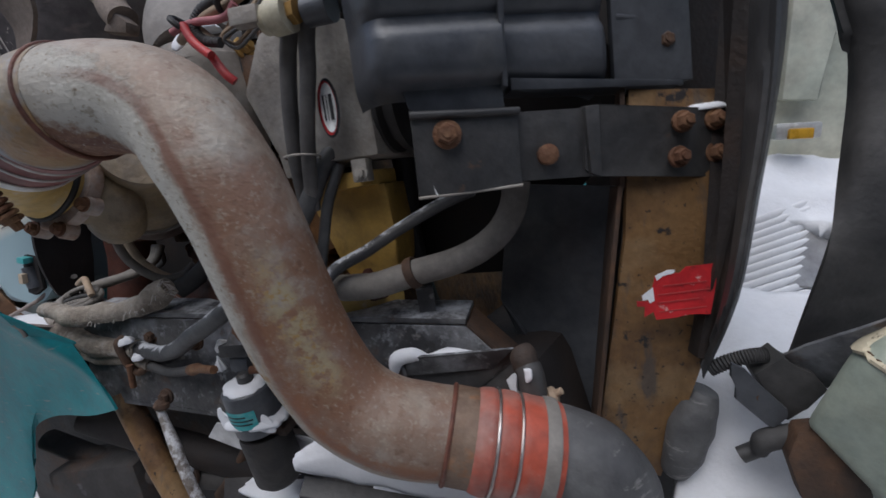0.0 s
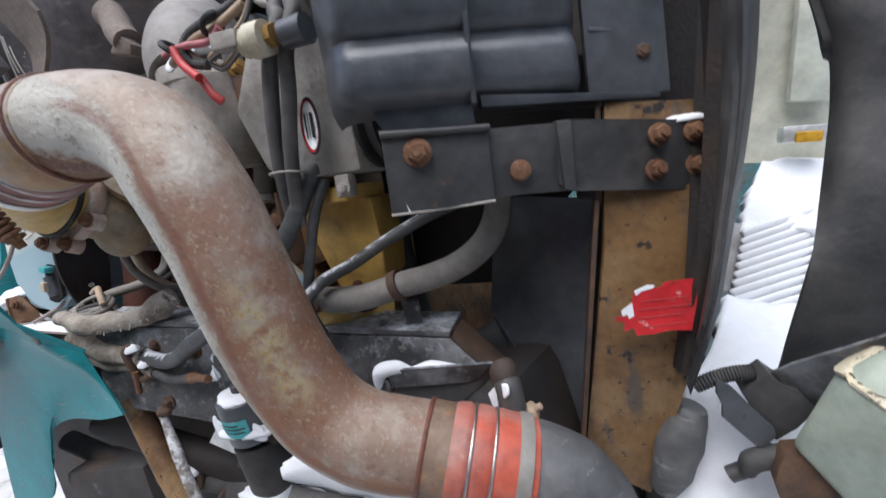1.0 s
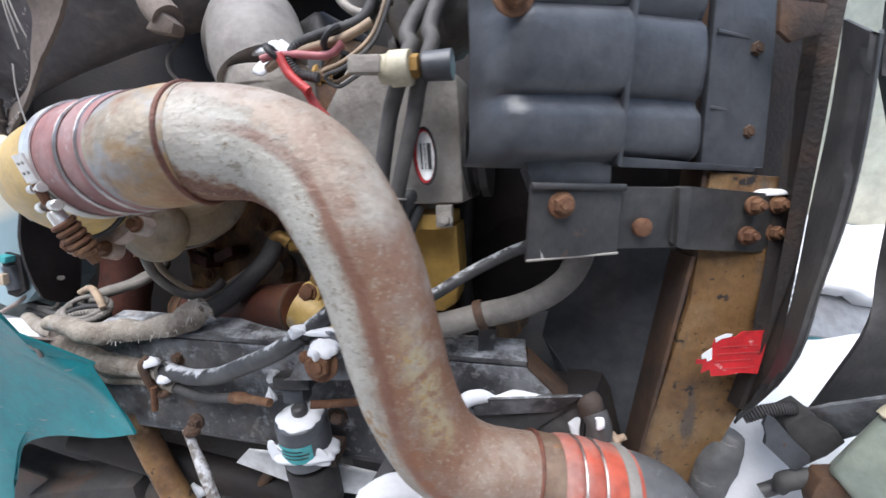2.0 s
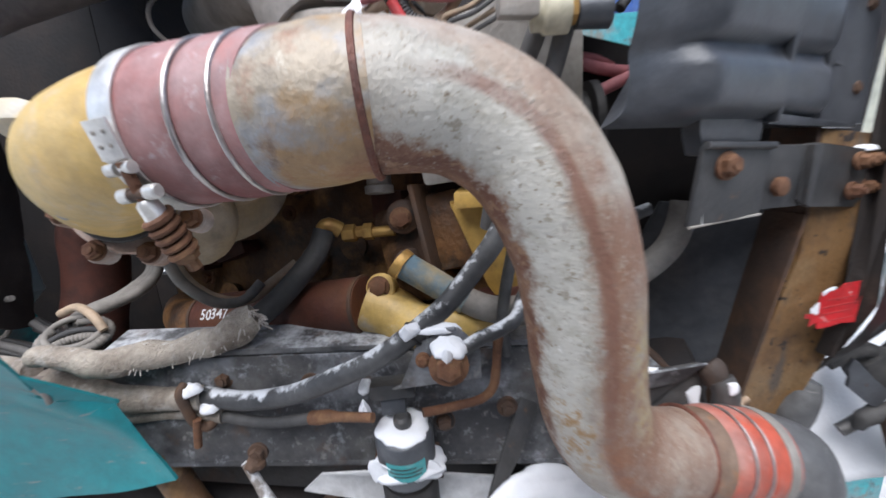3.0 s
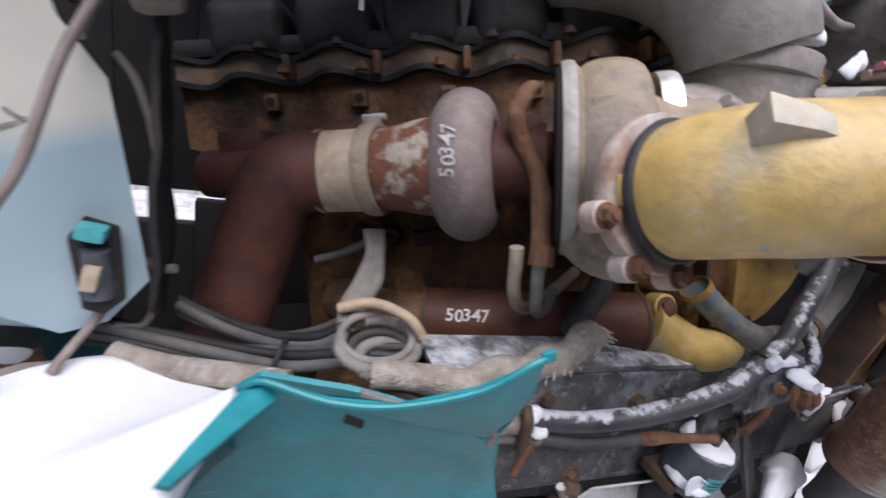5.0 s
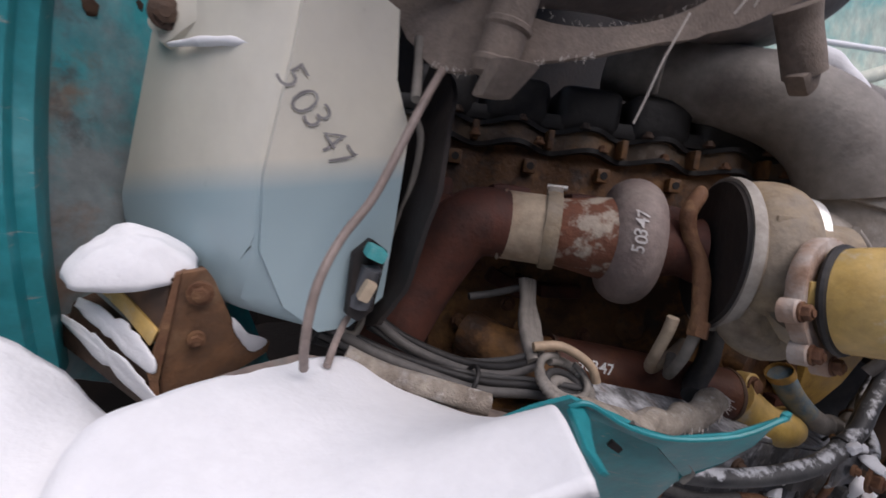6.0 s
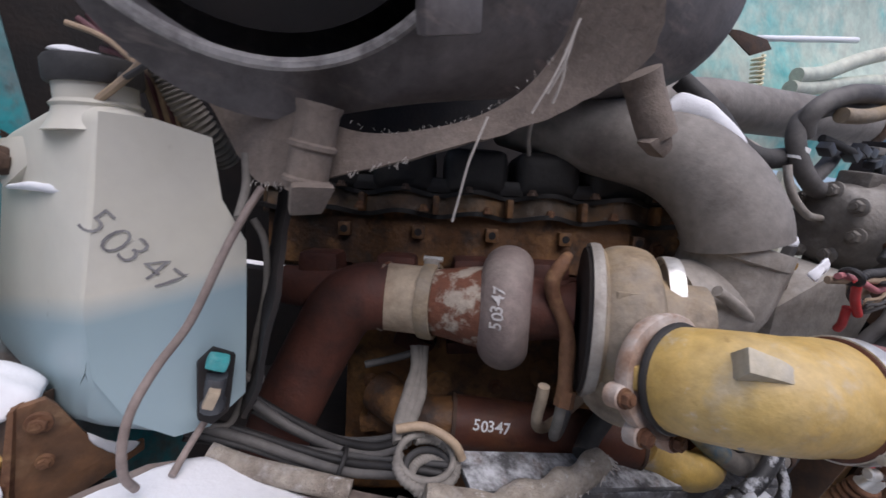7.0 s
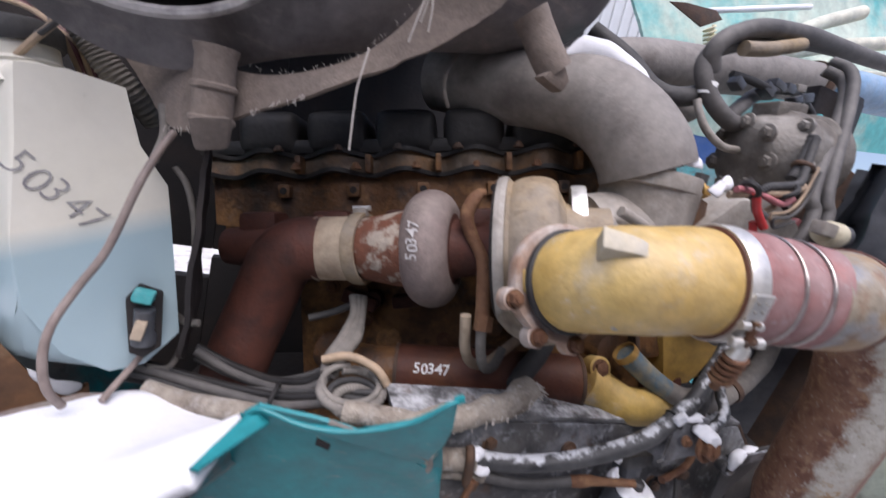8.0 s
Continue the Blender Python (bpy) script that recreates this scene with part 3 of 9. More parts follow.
def block(c, size, u=(1, 0, 0), v=(0, 1, 0), bevel=0.004, bm=None, segs=2):
    """A bevelled box: centre, sizes along u, v and their cross product."""
    bm = bm or bmesh.new()
    u = V(u).normalized()
    v = (V(v) - u * u.dot(V(v))).normalized()
    w = u.cross(v)
    c = V(c)
    vs = []
    for k in (-1, 1):
        for j in (-1, 1):
            for i in (-1, 1):
                vs.append(bm.verts.new(c + u * (i * size[0] / 2) + v * (j * size[1] / 2) + w * (k * size[2] / 2)))
    fs = [bm.faces.new([vs[i] for i in q]) for q in ((0, 2, 3, 1), (4, 5, 7, 6), (0, 1, 5, 4), (2, 6, 7, 3), (0, 4, 6, 2), (1, 3, 7, 5))]
    if bevel:
        es = {e for fc in fs for e in fc.edges}
        bmesh.ops.bevel(bm, geom=list(es), offset=bevel, segments=segs, affect="EDGES", profile=0.6)
    return bm


def slab(poly, thick, bevel=0.0, bm=None, direction=None):
    """A plate of that outline; thick goes away from the polygon, along direction or its normal."""
    bm = bm or bmesh.new()
    p = [V(q) for q in poly]
    if direction is None:
        nrm = V((0, 0, 0))
        for i in range(len(p)):
            nrm += (p[i] - p[0]).cross(p[(i + 1) % len(p)] - p[0])
        nrm.normalize()
        if nrm.y < 0:
            nrm = -nrm
    else:
        nrm = V(direction).normalized()
    a = [bm.verts.new(q) for q in p]
    b = [bm.verts.new(q + nrm * thick) for q in p]
    fs = [bm.faces.new(a), bm.faces.new(b[::-1])]
    for i in range(len(p)):
        j = (i + 1) % len(p)
        fs.append(bm.faces.new((a[j], a[i], b[i], b[j])))
    if bevel:
        es = {e for fc in fs for e in fc.edges}
        bmesh.ops.bevel(bm, geom=list(es), offset=bevel, segments=2, affect="EDGES", profile=0.6)
    return bm


def sheet(rows, thick=0.004, sub=5, bm=None, wobble=0.0, away=(0, 1, 0), rag=0.0):
    """A bent sheet through a grid of points (rows of equal length), with thickness. rag: how torn its last row is."""
    bm = bm or bmesh.new()
    fine = [spline(r, sub) for r in rows]
    cols = [spline([fr[k] for fr in fine], sub) for k in range(len(fine[0]))]
    grid = [[cols[k][i].copy() for k in range(len(cols))] for i in range(len(cols[0]))]
    ni, nk = len(grid), len(grid[0])
    if wobble:
        for i in range(ni):
            for k in range(nk):
                q = grid[i][k]
                grid[i][k] = q + V(away).normalized() * (wobble * (noise.noise(q * 14) + 0.4 * noise.noise(q * 45)))
    if rag:
        for k in range(nk):
            d = (grid[-1][k] - grid[-2][k]).normalized()
            grid[-1][k] += d * rag * (noise.noise(grid[-1][k] * 120) + 0.7 * noise.noise(grid[-1][k] * 350))
    top = [[bm.verts.new(q) for q in r] for r in grid]
    bot = []
    for i in range(ni):
        row = []
        for k in range(nk):
            du = grid[i][min(k + 1, nk - 1)] - grid[i][max(k - 1, 0)]
            dv = grid[min(i + 1, ni - 1)][k] - grid[max(i - 1, 0)][k]
            nn = du.cross(dv)
            nn = nn.normalized() if nn.length > 1e-12 else V(away)
            if nn.dot(V(away)) < 0:
                nn = -nn
            row.append(bm.verts.new(grid[i][k] + nn * thick))
        bot.append(row)
    for i in range(ni - 1):
        for k in range(nk - 1):
            bm.faces.new((top[i][k], top[i][k + 1], top[i + 1][k + 1], top[i + 1][k]))
            bm.faces.new((bot[i][k], bot[i + 1][k], bot[i + 1][k + 1], bot[i][k + 1]))
    ring = [(i, 0) for i in range(ni)] + [(ni - 1, k) for k in range(1, nk)] + [(i, nk - 1) for i in range(ni - 2, -1, -1)] + [(0, k) for k in range(nk - 2, 0, -1)]
    for a, b in zip(ring, ring[1:] + ring[:1]):
        bm.faces.new((top[a[0]][a[1]], top[b[0]][b[1]], bot[b[0]][b[1]], bot[a[0]][a[1]]))
    return bm


def hexhead(at, axis, r=0.01, h=0.008, bm=None, washer=1.45, stud=0.35):
    """A hexagon bolt head with a washer under it and a little end above it."""
    bm = bm or bmesh.new()
    a, u, v = basis(axis)
    at = V(at)
    lathe(at, a, [(-0.002, r * washer), (0.0015, r * washer), (0.0022, r * washer * 0.94)], 20, bm)
    lathe(at + a * 0.002, a, [(0, r), (h * 0.8, r), (h, r * 0.84)], 6, bm)
    if stud:
        lathe(at + a * (h + 0.001), a, [(0, r * 0.5), (h * stud, r * 0.48)], 12, bm)
    return bm


def drift(outline, rise, up, seed=0.0, jag=0.004):
    """Snow lying over an outline: a ragged edge, a steep rim and a lumpy top."""
    bm = bmesh.new()
    c = V(up).normalized()
    pts = spline([V(p) for p in outline] + [V(outline[0])], 7)[:-1]
    mid = sum(pts, V((0, 0, 0))) / len(pts)
    edge = []
    for p in pts:
        d = (p - mid).normalized()
        edge.append(p + d * jag * (noise.noise(p * 60 + V((seed, 0, 0))) + 0.6 * noise.noise(p * 160)))
    prev = None
    for i in range(9):
        e = i / 8
        rr = 1 - e ** 1.8
        h = (1 - rr ** 4) ** 0.5
        ring = []
        for p in edge:
            q = mid + (p - mid) * rr
            k = 0.92 + 0.28 * noise.noise(q * 13 + V((seed, seed, 0))) + 0.07 * noise.noise(q * 60)
            ring.append(bm.verts.new(q + c * (rise * (h * k - 0.10 * (1 - e)))))
        if prev:
            for j in range(len(ring)):
                bm.faces.new((prev[j], prev[(j + 1) % len(ring)], ring[(j + 1) % len(ring)], ring[j]))
        else:
            bm.faces.new(ring[::-1])
        prev = ring
    bmesh.ops.remove_doubles(bm, verts=bm.verts[:], dist=1e-6)
    return bm


def clump(at, size, bm=None, seed=0.0, u=(1, 0, 0), up=(0, 0, 1), rough=0.26):
    """A crust of snow with a ragged outline and a lumpy top: sizes along u, across and up."""
    bm = bm or bmesh.new()
    a, c = V(u).normalized(), V(up).normalized()
    c = (c - a * a.dot(c)).normalized()
    b = c.cross(a)
    at = V(at)
    nlat, nlon = 9, 44
    prev = None
    for i in range(nlat + 1):
        e = i / nlat
        ring = []
        for j in range(nlon):
            p = 2 * math.pi * j / nlon
            d = V((math.cos(p), math.sin(p), 0))
            k = 0.92 + rough * (1.1 * noise.noise(d * 1.1 + V((seed, seed * 0.7, 3))) + 0.55 * noise.noise(d * 2.6 + V((0, seed, 1))) + 0.12 * noise.noise(d * 9 + V((seed, 0, 5))))
            rr = 1 - e ** 1.7
            h = (1 - rr ** 2.6) ** 0.55
            h *= 0.70 + 0.30 * noise.noise(V((d.x * rr * 1.6 + seed, d.y * rr * 1.6, seed))) + 0.10 * noise.noise(V((d.x * rr * 5 + seed, d.y * rr * 5, seed)))
            ring.append(bm.verts.new(at + a * (d.x * rr * k * size[0] / 2) + b * (d.y * rr * k * size[1] / 2) + c * ((h - 0.12 * (1 - e)) * size[2])))
        if prev:
            for j in range(nlon):
                bm.faces.new((prev[j], prev[(j + 1) % nlon], ring[(j + 1) % nlon], ring[j]))
        else:
            bm.faces.new(ring[::-1])
        prev = ring
    bmesh.ops.remove_doubles(bm, verts=bm.verts[:], dist=1e-6)
    return bm


def coil(a, b, r, wire, turns, bm=None, seg=8, taper=1.0):
    """A coil spring from a to b."""
    a, b = V(a), V(b)
    _, u, v = basis(b - a)
    n = int(turns * 14)
    pts = [a + (b - a) * (i / n) + (u * math.cos(2 * math.pi * turns * i / n) + v * math.sin(2 * math.pi * turns * i / n)) * r * (1 + (taper - 1) * i / n) for i in range(n + 1)]
    return tube(pts, wire, seg, 1, bm)


def ringband(at, axis, r, width, thick, seg=40, bm=None):
    """A flat band round an axis."""
    return lathe(at, axis, [(-width / 2, r), (-width / 2, r + thick * 0.8), (-width / 2 + thick, r + thick), (width / 2 - thick, r + thick), (width / 2, r + thick * 0.8), (width / 2, r)], seg, bm, False)


def donut(at, axis, r, wire, seg=40, bm=None):
    a, u, v = basis(axis)
    bm = bm or bmesh.new()
    rings = []
    for j in range(seg):
        w = 2 * math.pi * j / seg
        o = u * math.cos(w) + v * math.sin(w)
        rings.append([bm.verts.new(V(at) + o * (r + wire * math.cos(k * math.pi / 4)) + a * wire * math.sin(k * math.pi / 4)) for k in range(8)])
    for j in range(seg):
        p, q = rings[j], rings[(j + 1) % seg]
        for k in range(8):
            bm.faces.new((p[k], q[k], q[(k + 1) % 8], p[(k + 1) % 8]))
    return bm


def lettering(text, height, place, hand=0.0, thick=0.0, fat=0.0):
    """Letters as a mesh: place maps (across, up) in metres to a point in space. hand: how uneven the letters stand."""
    curve = bpy.data.curves.new("letters", "FONT")
    curve.body, curve.size, curve.resolution_u, curve.offset = text, height * 1.4, 3, fat
    ob = bpy.data.objects.new("letters", curve)
    scene.collection.objects.link(ob)
    bpy.context.view_layer.update()
    me = bpy.data.meshes.new_from_object(ob.evaluated_get(bpy.context.evaluated_depsgraph_get()))
    bpy.data.objects.remove(ob)
    bm = bmesh.new()
    bm.from_mesh(me)
    bpy.data.meshes.remove(me)
    bmesh.ops.triangulate(bm, faces=bm.faces[:])
    bmesh.ops.subdivide_edges(bm, edges=[e for e in bm.edges if e.calc_length() > height * 0.2], cuts=2)
    wide = max(v.co.x for v in bm.verts)
    for v in bm.verts:
        x, y = v.co.x, v.co.y
        k = int(x / (wide / len(text)))
        x += hand * height * (0.25 * math.sin(k * 2.3) + 0.25 * (y / height - 0.5) + 0.12 * noise.noise(V((x, y, 0)) * 2.2 / height))
        y += hand * height * (0.22 * math.sin(k * 3.9 + 1) + 0.12 * noise.noise(V((y, x, 3)) * 2.2 / height))
        v.co = place(x - wide / 2, y - height / 2)
    return bm


def fringe(edge, direction, length, wire, count, bm=None, seed=1):
    """Loose threads along an edge."""
    bm = bm or bmesh.new()
    rnd = random.Random(seed)
    path = spline(edge, 8)
    for _ in range(count):
        q = path[rnd.randrange(len(path))] + V((rnd.uniform(-1, 1), rnd.uniform(-1, 1), rnd.uniform(-1, 1))) * 0.002
        d = (V(direction) + V((rnd.uniform(-0.7, 0.7), rnd.uniform(-0.7, 0.7), rnd.uniform(-0.5, 0.5)))).normalized()
        ln = length * rnd.uniform(0.4, 1.2)
        tube([q, q + d * ln * 0.5 + V((0, 0, -0.1 * ln)), q + d * ln + V((0, 0, -0.35 * ln))], wire, 4, 2, bm)
    return bm


# ---- ground and surroundings ----
def ground_snow():
    bm = bmesh.new()
    xs = [-300, -80, -20, -6, -3, -2, -1.2, -0.6, 0, 0.4, 0.8, 1.2, 1.8, 2.5, 4, 8, 25, 90, 300]
    rows = [[bm.verts.new((x, y, 0.05 * noise.noise(V((x, y, 0)) * 0.9) if abs(x) < 10 and abs(y) < 10 else 0)) for x in xs] for y in xs]
    for a, b in zip(rows, rows[1:]):
        for k in range(len(xs) - 1):
            bm.faces.new((a[k], a[k + 1], b[k + 1], b[k]))
    return single("ground", bm, M["greysnow"], "greyed snow on the yard ground under the truck", "ground", kind="structure")


ground_snow()

# engine axes: along the crankshaft, inwards, up
EU = V((0.902, -0.362, 0.236)).normalized()
EV = V((0.16, 0.97, -0.17))
EV = (EV - EU * EU.dot(EV)).normalized()
EW = EU.cross(EV)
EO = V((-0.697, 0.838, 1.491))


def eng(s, d, h):
    return EO + EU * s + EV * d + EW * h


# unseen cover, added to keep sky light off the rear of the engine
shade_cover = thing("added_shade_cover", (-1.1, 1.15, 2.0), "unseen dark cover added over the engine to shade it", "panel", "", "structure")
part("cover_sheet", block((-0.90, 1.17, 2.03), (0.75, 0.80, 0.03), (1, 0, 0), (0, 1, 0), 0.004), M["deep"], shade_cover)
part("cover_wall", block((-1.80, 1.17, 1.35), (0.03, 0.80, 1.36), (1, 0, 0), (0, 1, 0), 0.004), M["deep"], shade_cover)

# unseen wall, added behind the camera so that light comes mostly from above
lot = thing("unseen_light_block", (0, -1.9, 0.0), "unseen dull wall added behind the camera to block low sky light", "trailer", "", "structure")
part("blocker_wall", block((-0.3, -1.95, 1.75), (9.0, 0.1, 2.7), (1, 0, 0), (0, 1, 0), 0.02), M["grime"], lot)
part("blocker_foot", block((-0.3, -1.98, 0.2), (9.0, 0.06, 0.5), (1, 0, 0), (0, 1, 0), 0.01), M["rail"], lot)

# ---- engine ----
engine = thing("diesel_engine", (-0.5, 1.0, 0.9), "ochre yellow diesel engine, oily and rust stained, on the frame", "engine")
part("cylinder_block", block(eng(0.10, 0.26, -0.30), (0.70, 0.36, 0.44), EU, EV, 0.012), M["block"], engine)
part("cylinder_head", block(eng(-0.03, 0.26, -0.04), (0.72, 0.34, 0.13), EU, EV, 0.008), M["block"], engine)
WAVE = 0.118


def wave(s):
    return 0.014 * math.cos((s - 0.02) / WAVE * 2 * math.pi)


def wavy_wall(d, h0, h1, back, amp=1.0, lean=0.0):
    """A scalloped wall along the engine: d and its wave inwards, from h0 to h1, closed at the back."""
    steps = [-0.37 + 0.78 * k / 130 for k in range(131)]
    front = [[eng(s, d + amp * wave(s) + lean * (h - h0) + 0.004 * noise.noise(V((s * 22, h * 30, d))), h - 0.30 * wave(s)) for s in steps] for h in (h0, h0 + (h1 - h0) * 0.5, h1)]
    return sheet(front, back, 1, None, 0, EV)


def wavy_flange(d, h, amp=1.0):
    steps = [-0.38 + 0.80 * k / 105 for k in range(106)]
    return sheet([[eng(s, d + amp * wave(s), h - 0.30 * wave(s)) for s in steps], [eng(s, d + 0.09, h - 0.30 * wave(s)) for s in steps]], 0.007, 1, None, 0, EW)


part("rocker_housing", wavy_wall(0.020, -0.001, 0.031, 0.07, 0.8, 0.12), M["dullochre"], engine, "ochre scalloped rocker housing")
part("head_side", wavy_wall(0.028, -0.085, -0.002, 0.07, 0.5), M["block"], engine, "ochre scalloped head side")
part("gasket_flange", wavy_flange(0.010, -0.004), M["blackcover"], engine, "dark wavy gasket flange")
part("cover_flange", wavy_flange(0.016, 0.030), M["blackcover"], engine, "dark wavy cover flange")
for k in range(6):
    s = -0.275 + WAVE * k
    part("valve_cover_hump", block(eng(s, 0.085, 0.070), (0.106, 0.13, 0.078), EU, EV, 0.026, None, 4), M["blackcover"], engine, "sooty black valve cover hump")
    part("housing_rib", block(eng(s + 0.056, 0.022, 0.014), (0.010, 0.03, 0.030), EU, EV, 0.003), M["block"], engine)
    part("head_lug", block(eng(s + 0.03, 0.020, -0.030), (0.020, 0.02, 0.022), EU, EV, 0.003), M["block"], engine)
    part("lug_hole", lathe(eng(s + 0.03, 0.010, -0.030), -EV, [(-0.001, 0.006), (0.0012, 0.006)], 12), M["deep"], engine)
part("valve_cover", block(eng(-0.04, 0.10, 0.046), (0.67, 0.15, 0.026), EU, EV, 0.009), M["blackcover"], engine, "sooty black valve cover")
for k in range(6):
    s = -0.25 + 0.100 * k
    part("cover_bolt", hexhead(eng(s, 0.008, 0.038), EW, 0.006, 0.005), M["darkrust"], engine)
    part("flange_bolt", hexhead(eng(s + 0.03, 0.004, 0.006), EW, 0.006, 0.006), M["rusty"], engine)
for k in range(5):
    part("manifold_port", block(eng(-0.275 + WAVE * k, 0.03, -0.095), (0.062, 0.12, 0.06), EU, EV, 0.012), M["exhaust"], engine)
bm = tube([eng(-0.33, -0.01, -0.12), eng(-0.2, -0.02, -0.125), eng(0, -0.02, -0.125), eng(0.2, -0.01, -0.12)], [0.03, 0.036, 0.04, 0.032], 16, 5)
part("exhaust_manifold", bm, M["exhaust"], engine, "dark rusted exhaust manifold")
rnd = random.Random(4)
for k in range(34):
    s, h = rnd.uniform(-0.24, 0.42), rnd.uniform(-0.44, -0.10)
    c0 = eng(s, 0.075, h)
    if rnd.random() < 0.45:
        bm = lathe(c0, -EV, [(0, rnd.uniform(0.012, 0.03)), (rnd.uniform(0.01, 0.03), rnd.uniform(0.01, 0.025))], 14)
    else:
        bm = block(c0, (rnd.uniform(0.02, 0.08), rnd.uniform(0.03, 0.07), rnd.uniform(0.02, 0.05)), EU + EW * rnd.uniform(-0.4, 0.4), EV, 0.006)
    part("block_boss", bm, M["block"] if k % 3 else M["exhaust"], engine)
# near-black box added as dark fill below the block
part("oil_pan", block((-0.45, 1.04, 0.76), (1.35, 0.46, 0.42), EU, (0.2, 1, 0), 0.03), M["deep"], engine, "near-black sump block filling in the dark below the engine")
part("side_rib", block(eng(0.10, 0.06, -0.46), (0.68, 0.05, 0.05), EU, EV, 0.012), M["block"], engine)
for s, h in ((-0.18, -0.2), (-0.12, -0.26), (0.02, -0.3), (-0.2, -0.3), (0.1, -0.19), (0.23, -0.05), (0.27, -0.04)):
    part("block_bolt", hexhead(eng(s, 0.06 if h < -0.1 else 0.035, h), -EV, 0.009, 0.008), M["rusty"], engine)

# oil cooler with the painted stock number
C1, C2 = V((-0.699, 0.787, 1.159)), V((-0.414, 0.674, 1.208))
CA = (C2 - C1).normalized()
CL = (C2 - C1).length
cooler = thing("oil_cooler", C1, "red-brown oil cooler tube with ochre ends and a white number", "oil cooler")
part("cooler_shell", lathe(C1, CA, [(0, 0.036), (0.002, 0.0405), (0.006, 0.0415), (CL - 0.006, 0.0415), (CL, 0.0405)], 40), M["oxide"], cooler)
part("end_ring", ringband(C1 + CA * 0.004, CA, 0.041, 0.006, 0.002), M["darkrust"], cooler)
part("end_ring", ringband(C2 - CA * 0.004, CA, 0.041, 0.006, 0.002), M["darkrust"], cooler)
part("end_casting", tube([C1, C1 - CA * 0.03, C1 - CA * 0.07 + V((0, 0.02, 0)), C1 - CA * 0.10 + V((0, 0.06, 0.0))], [0.038, 0.036, 0.034, 0.036], 20, 5), M["block"], cooler, "ochre cast end elbow")
part("outlet_elbow", tube([C2, (-0.376, 0.665, 1.195), (-0.341, 0.639, 1.184), (-0.299, 0.630, 1.186), (-0.242, 0.652, 1.182), (-0.187, 0.699, 1.167)], [0.0389, 0.0358, 0.0326, 0.0305, 0.0284, 0.0274], 20, 5), M["yellow"], cooler, "yellow cast outlet elbow")
part("boss", lathe((-0.391, 0.662, 1.236), (-0.1, -0.9, 0.35), [(-0.02, 0.0204), (0.0032, 0.0204), (0.0054, 0.0182)], 24), M["yellow"], cooler)
part("plug", hexhead((-0.394, 0.657, 1.239), (-0.1, -0.9, 0.35), 0.0123, 0.0064, None, 1.25, 0), M["rusty"], cooler, "rusty hexagon plug")
part("drain_boss", lathe(C1 + CA * 0.225 + V((0, -0.012, -0.036)), (0, -0.2, -1), [(-0.01, 0.016), (0.012, 0.014), (0.016, 0.008)], 20), M["oxide"], cooler)


def on_cooler(x, y):
    a, u, v = CA, V((0, -0.85, 0.53)), None
    u = (u - a * a.dot(u)).normalized()
    v = a.cross(u)
    w = y / 0.0425
    side = u * math.cos(w) + (v if v.z > 0 else -v) * math.sin(w)
    return C1 + a * (0.062 + x) + side * 0.0423


part("stock_number", lettering("50347", 0.0165, on_cooler, 0.2, 0, 0.0004), M["white"], cooler, "white hand-painted number", False)

# added near-black sheets behind the turbo, filler for the deep shade of the bay
wallp = thing("bay_backing", (-0.9, 1.45, 0.4), "added near-black sheets closing the bay behind the engine", "wall", "", "structure")
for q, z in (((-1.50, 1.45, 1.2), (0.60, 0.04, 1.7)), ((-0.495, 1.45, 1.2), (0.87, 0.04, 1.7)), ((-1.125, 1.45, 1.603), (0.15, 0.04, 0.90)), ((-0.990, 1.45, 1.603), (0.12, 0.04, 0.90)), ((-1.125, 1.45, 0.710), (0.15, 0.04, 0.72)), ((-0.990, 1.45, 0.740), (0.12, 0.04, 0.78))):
    part("backing_sheet", block(q, z, (1, 0, 0), (0, 1, 0), 0.004), M["deep"], wallp)

# ---- turbocharger ----
TA = V((-0.844, 0.839, 1.335))
TB = V((-0.619, 0.678, 1.406))
TU = (TB - TA).normalized()
TL = (TB - TA).length
turbo = thing("turbocharger", TA, "turbocharger with a grey turbine scroll and a dusty tan compressor", "turbocharger")
TC = V((-0.692, 0.753, 1.378))
tR = 0.0891
tW = 0.0352
prof = [(-tW * 0.9, tR * 0.45)] + [(-tW * math.cos(math.pi * k / 16), tR - tW * 0.9 + tW * 0.9 * math.sin(math.pi * k / 16)) for k in range(17)] + [(tW * 0.9, tR * 0.45)]
part("turbine_housing", lathe(TC, TU, prof, 48), M["turbine"], turbo, "grey scaled turbine scroll with rust spots")
cR = 0.0497
part("outlet_neck", lathe(TA + TU * (TL * 0.26), TU, [(0, cR * 0.95), (0.03, cR * 1.03), (0.055, cR * 1.12), (0.085, cR * 1.18)], 40), M["flaked"], turbo, "flaking rusty outlet neck")
part("outlet_collar", lathe(TA, TU, [(0, cR * 0.97), (0.003, cR), (TL * 0.26, cR)], 40), M["cream"], turbo, "bare cream outlet collar")
CB = TA + TU * (TL * 0.245)
band = part("v_band_clamp", ringband(CB, TU, cR * 1.0, 0.020, 0.006, 48), M["tan"], turbo, "dull brassy band clamp")
part("clamp_latch", block(CB + EW * (cR + 0.006), (0.022, 0.014, 0.014), TU, EV, 0.003), M["castgrey"], band)
part("clamp_screw", tube([CB + EW * (cR + 0.012) - TU * 0.012, CB + EW * (cR + 0.012) + TU * 0.016], 0.004, 10, 1), M["steel"], band)
part("bearing_housing", lathe(TC + TU * tW * 0.6, TU, [(0, tR * 0.72), (0.012, tR * 0.74), (0.014, tR * 0.5), (0.05, tR * 0.42), (0.07, tR * 0.5)], 32), M["exhaust"], turbo)
kR = 0.1020
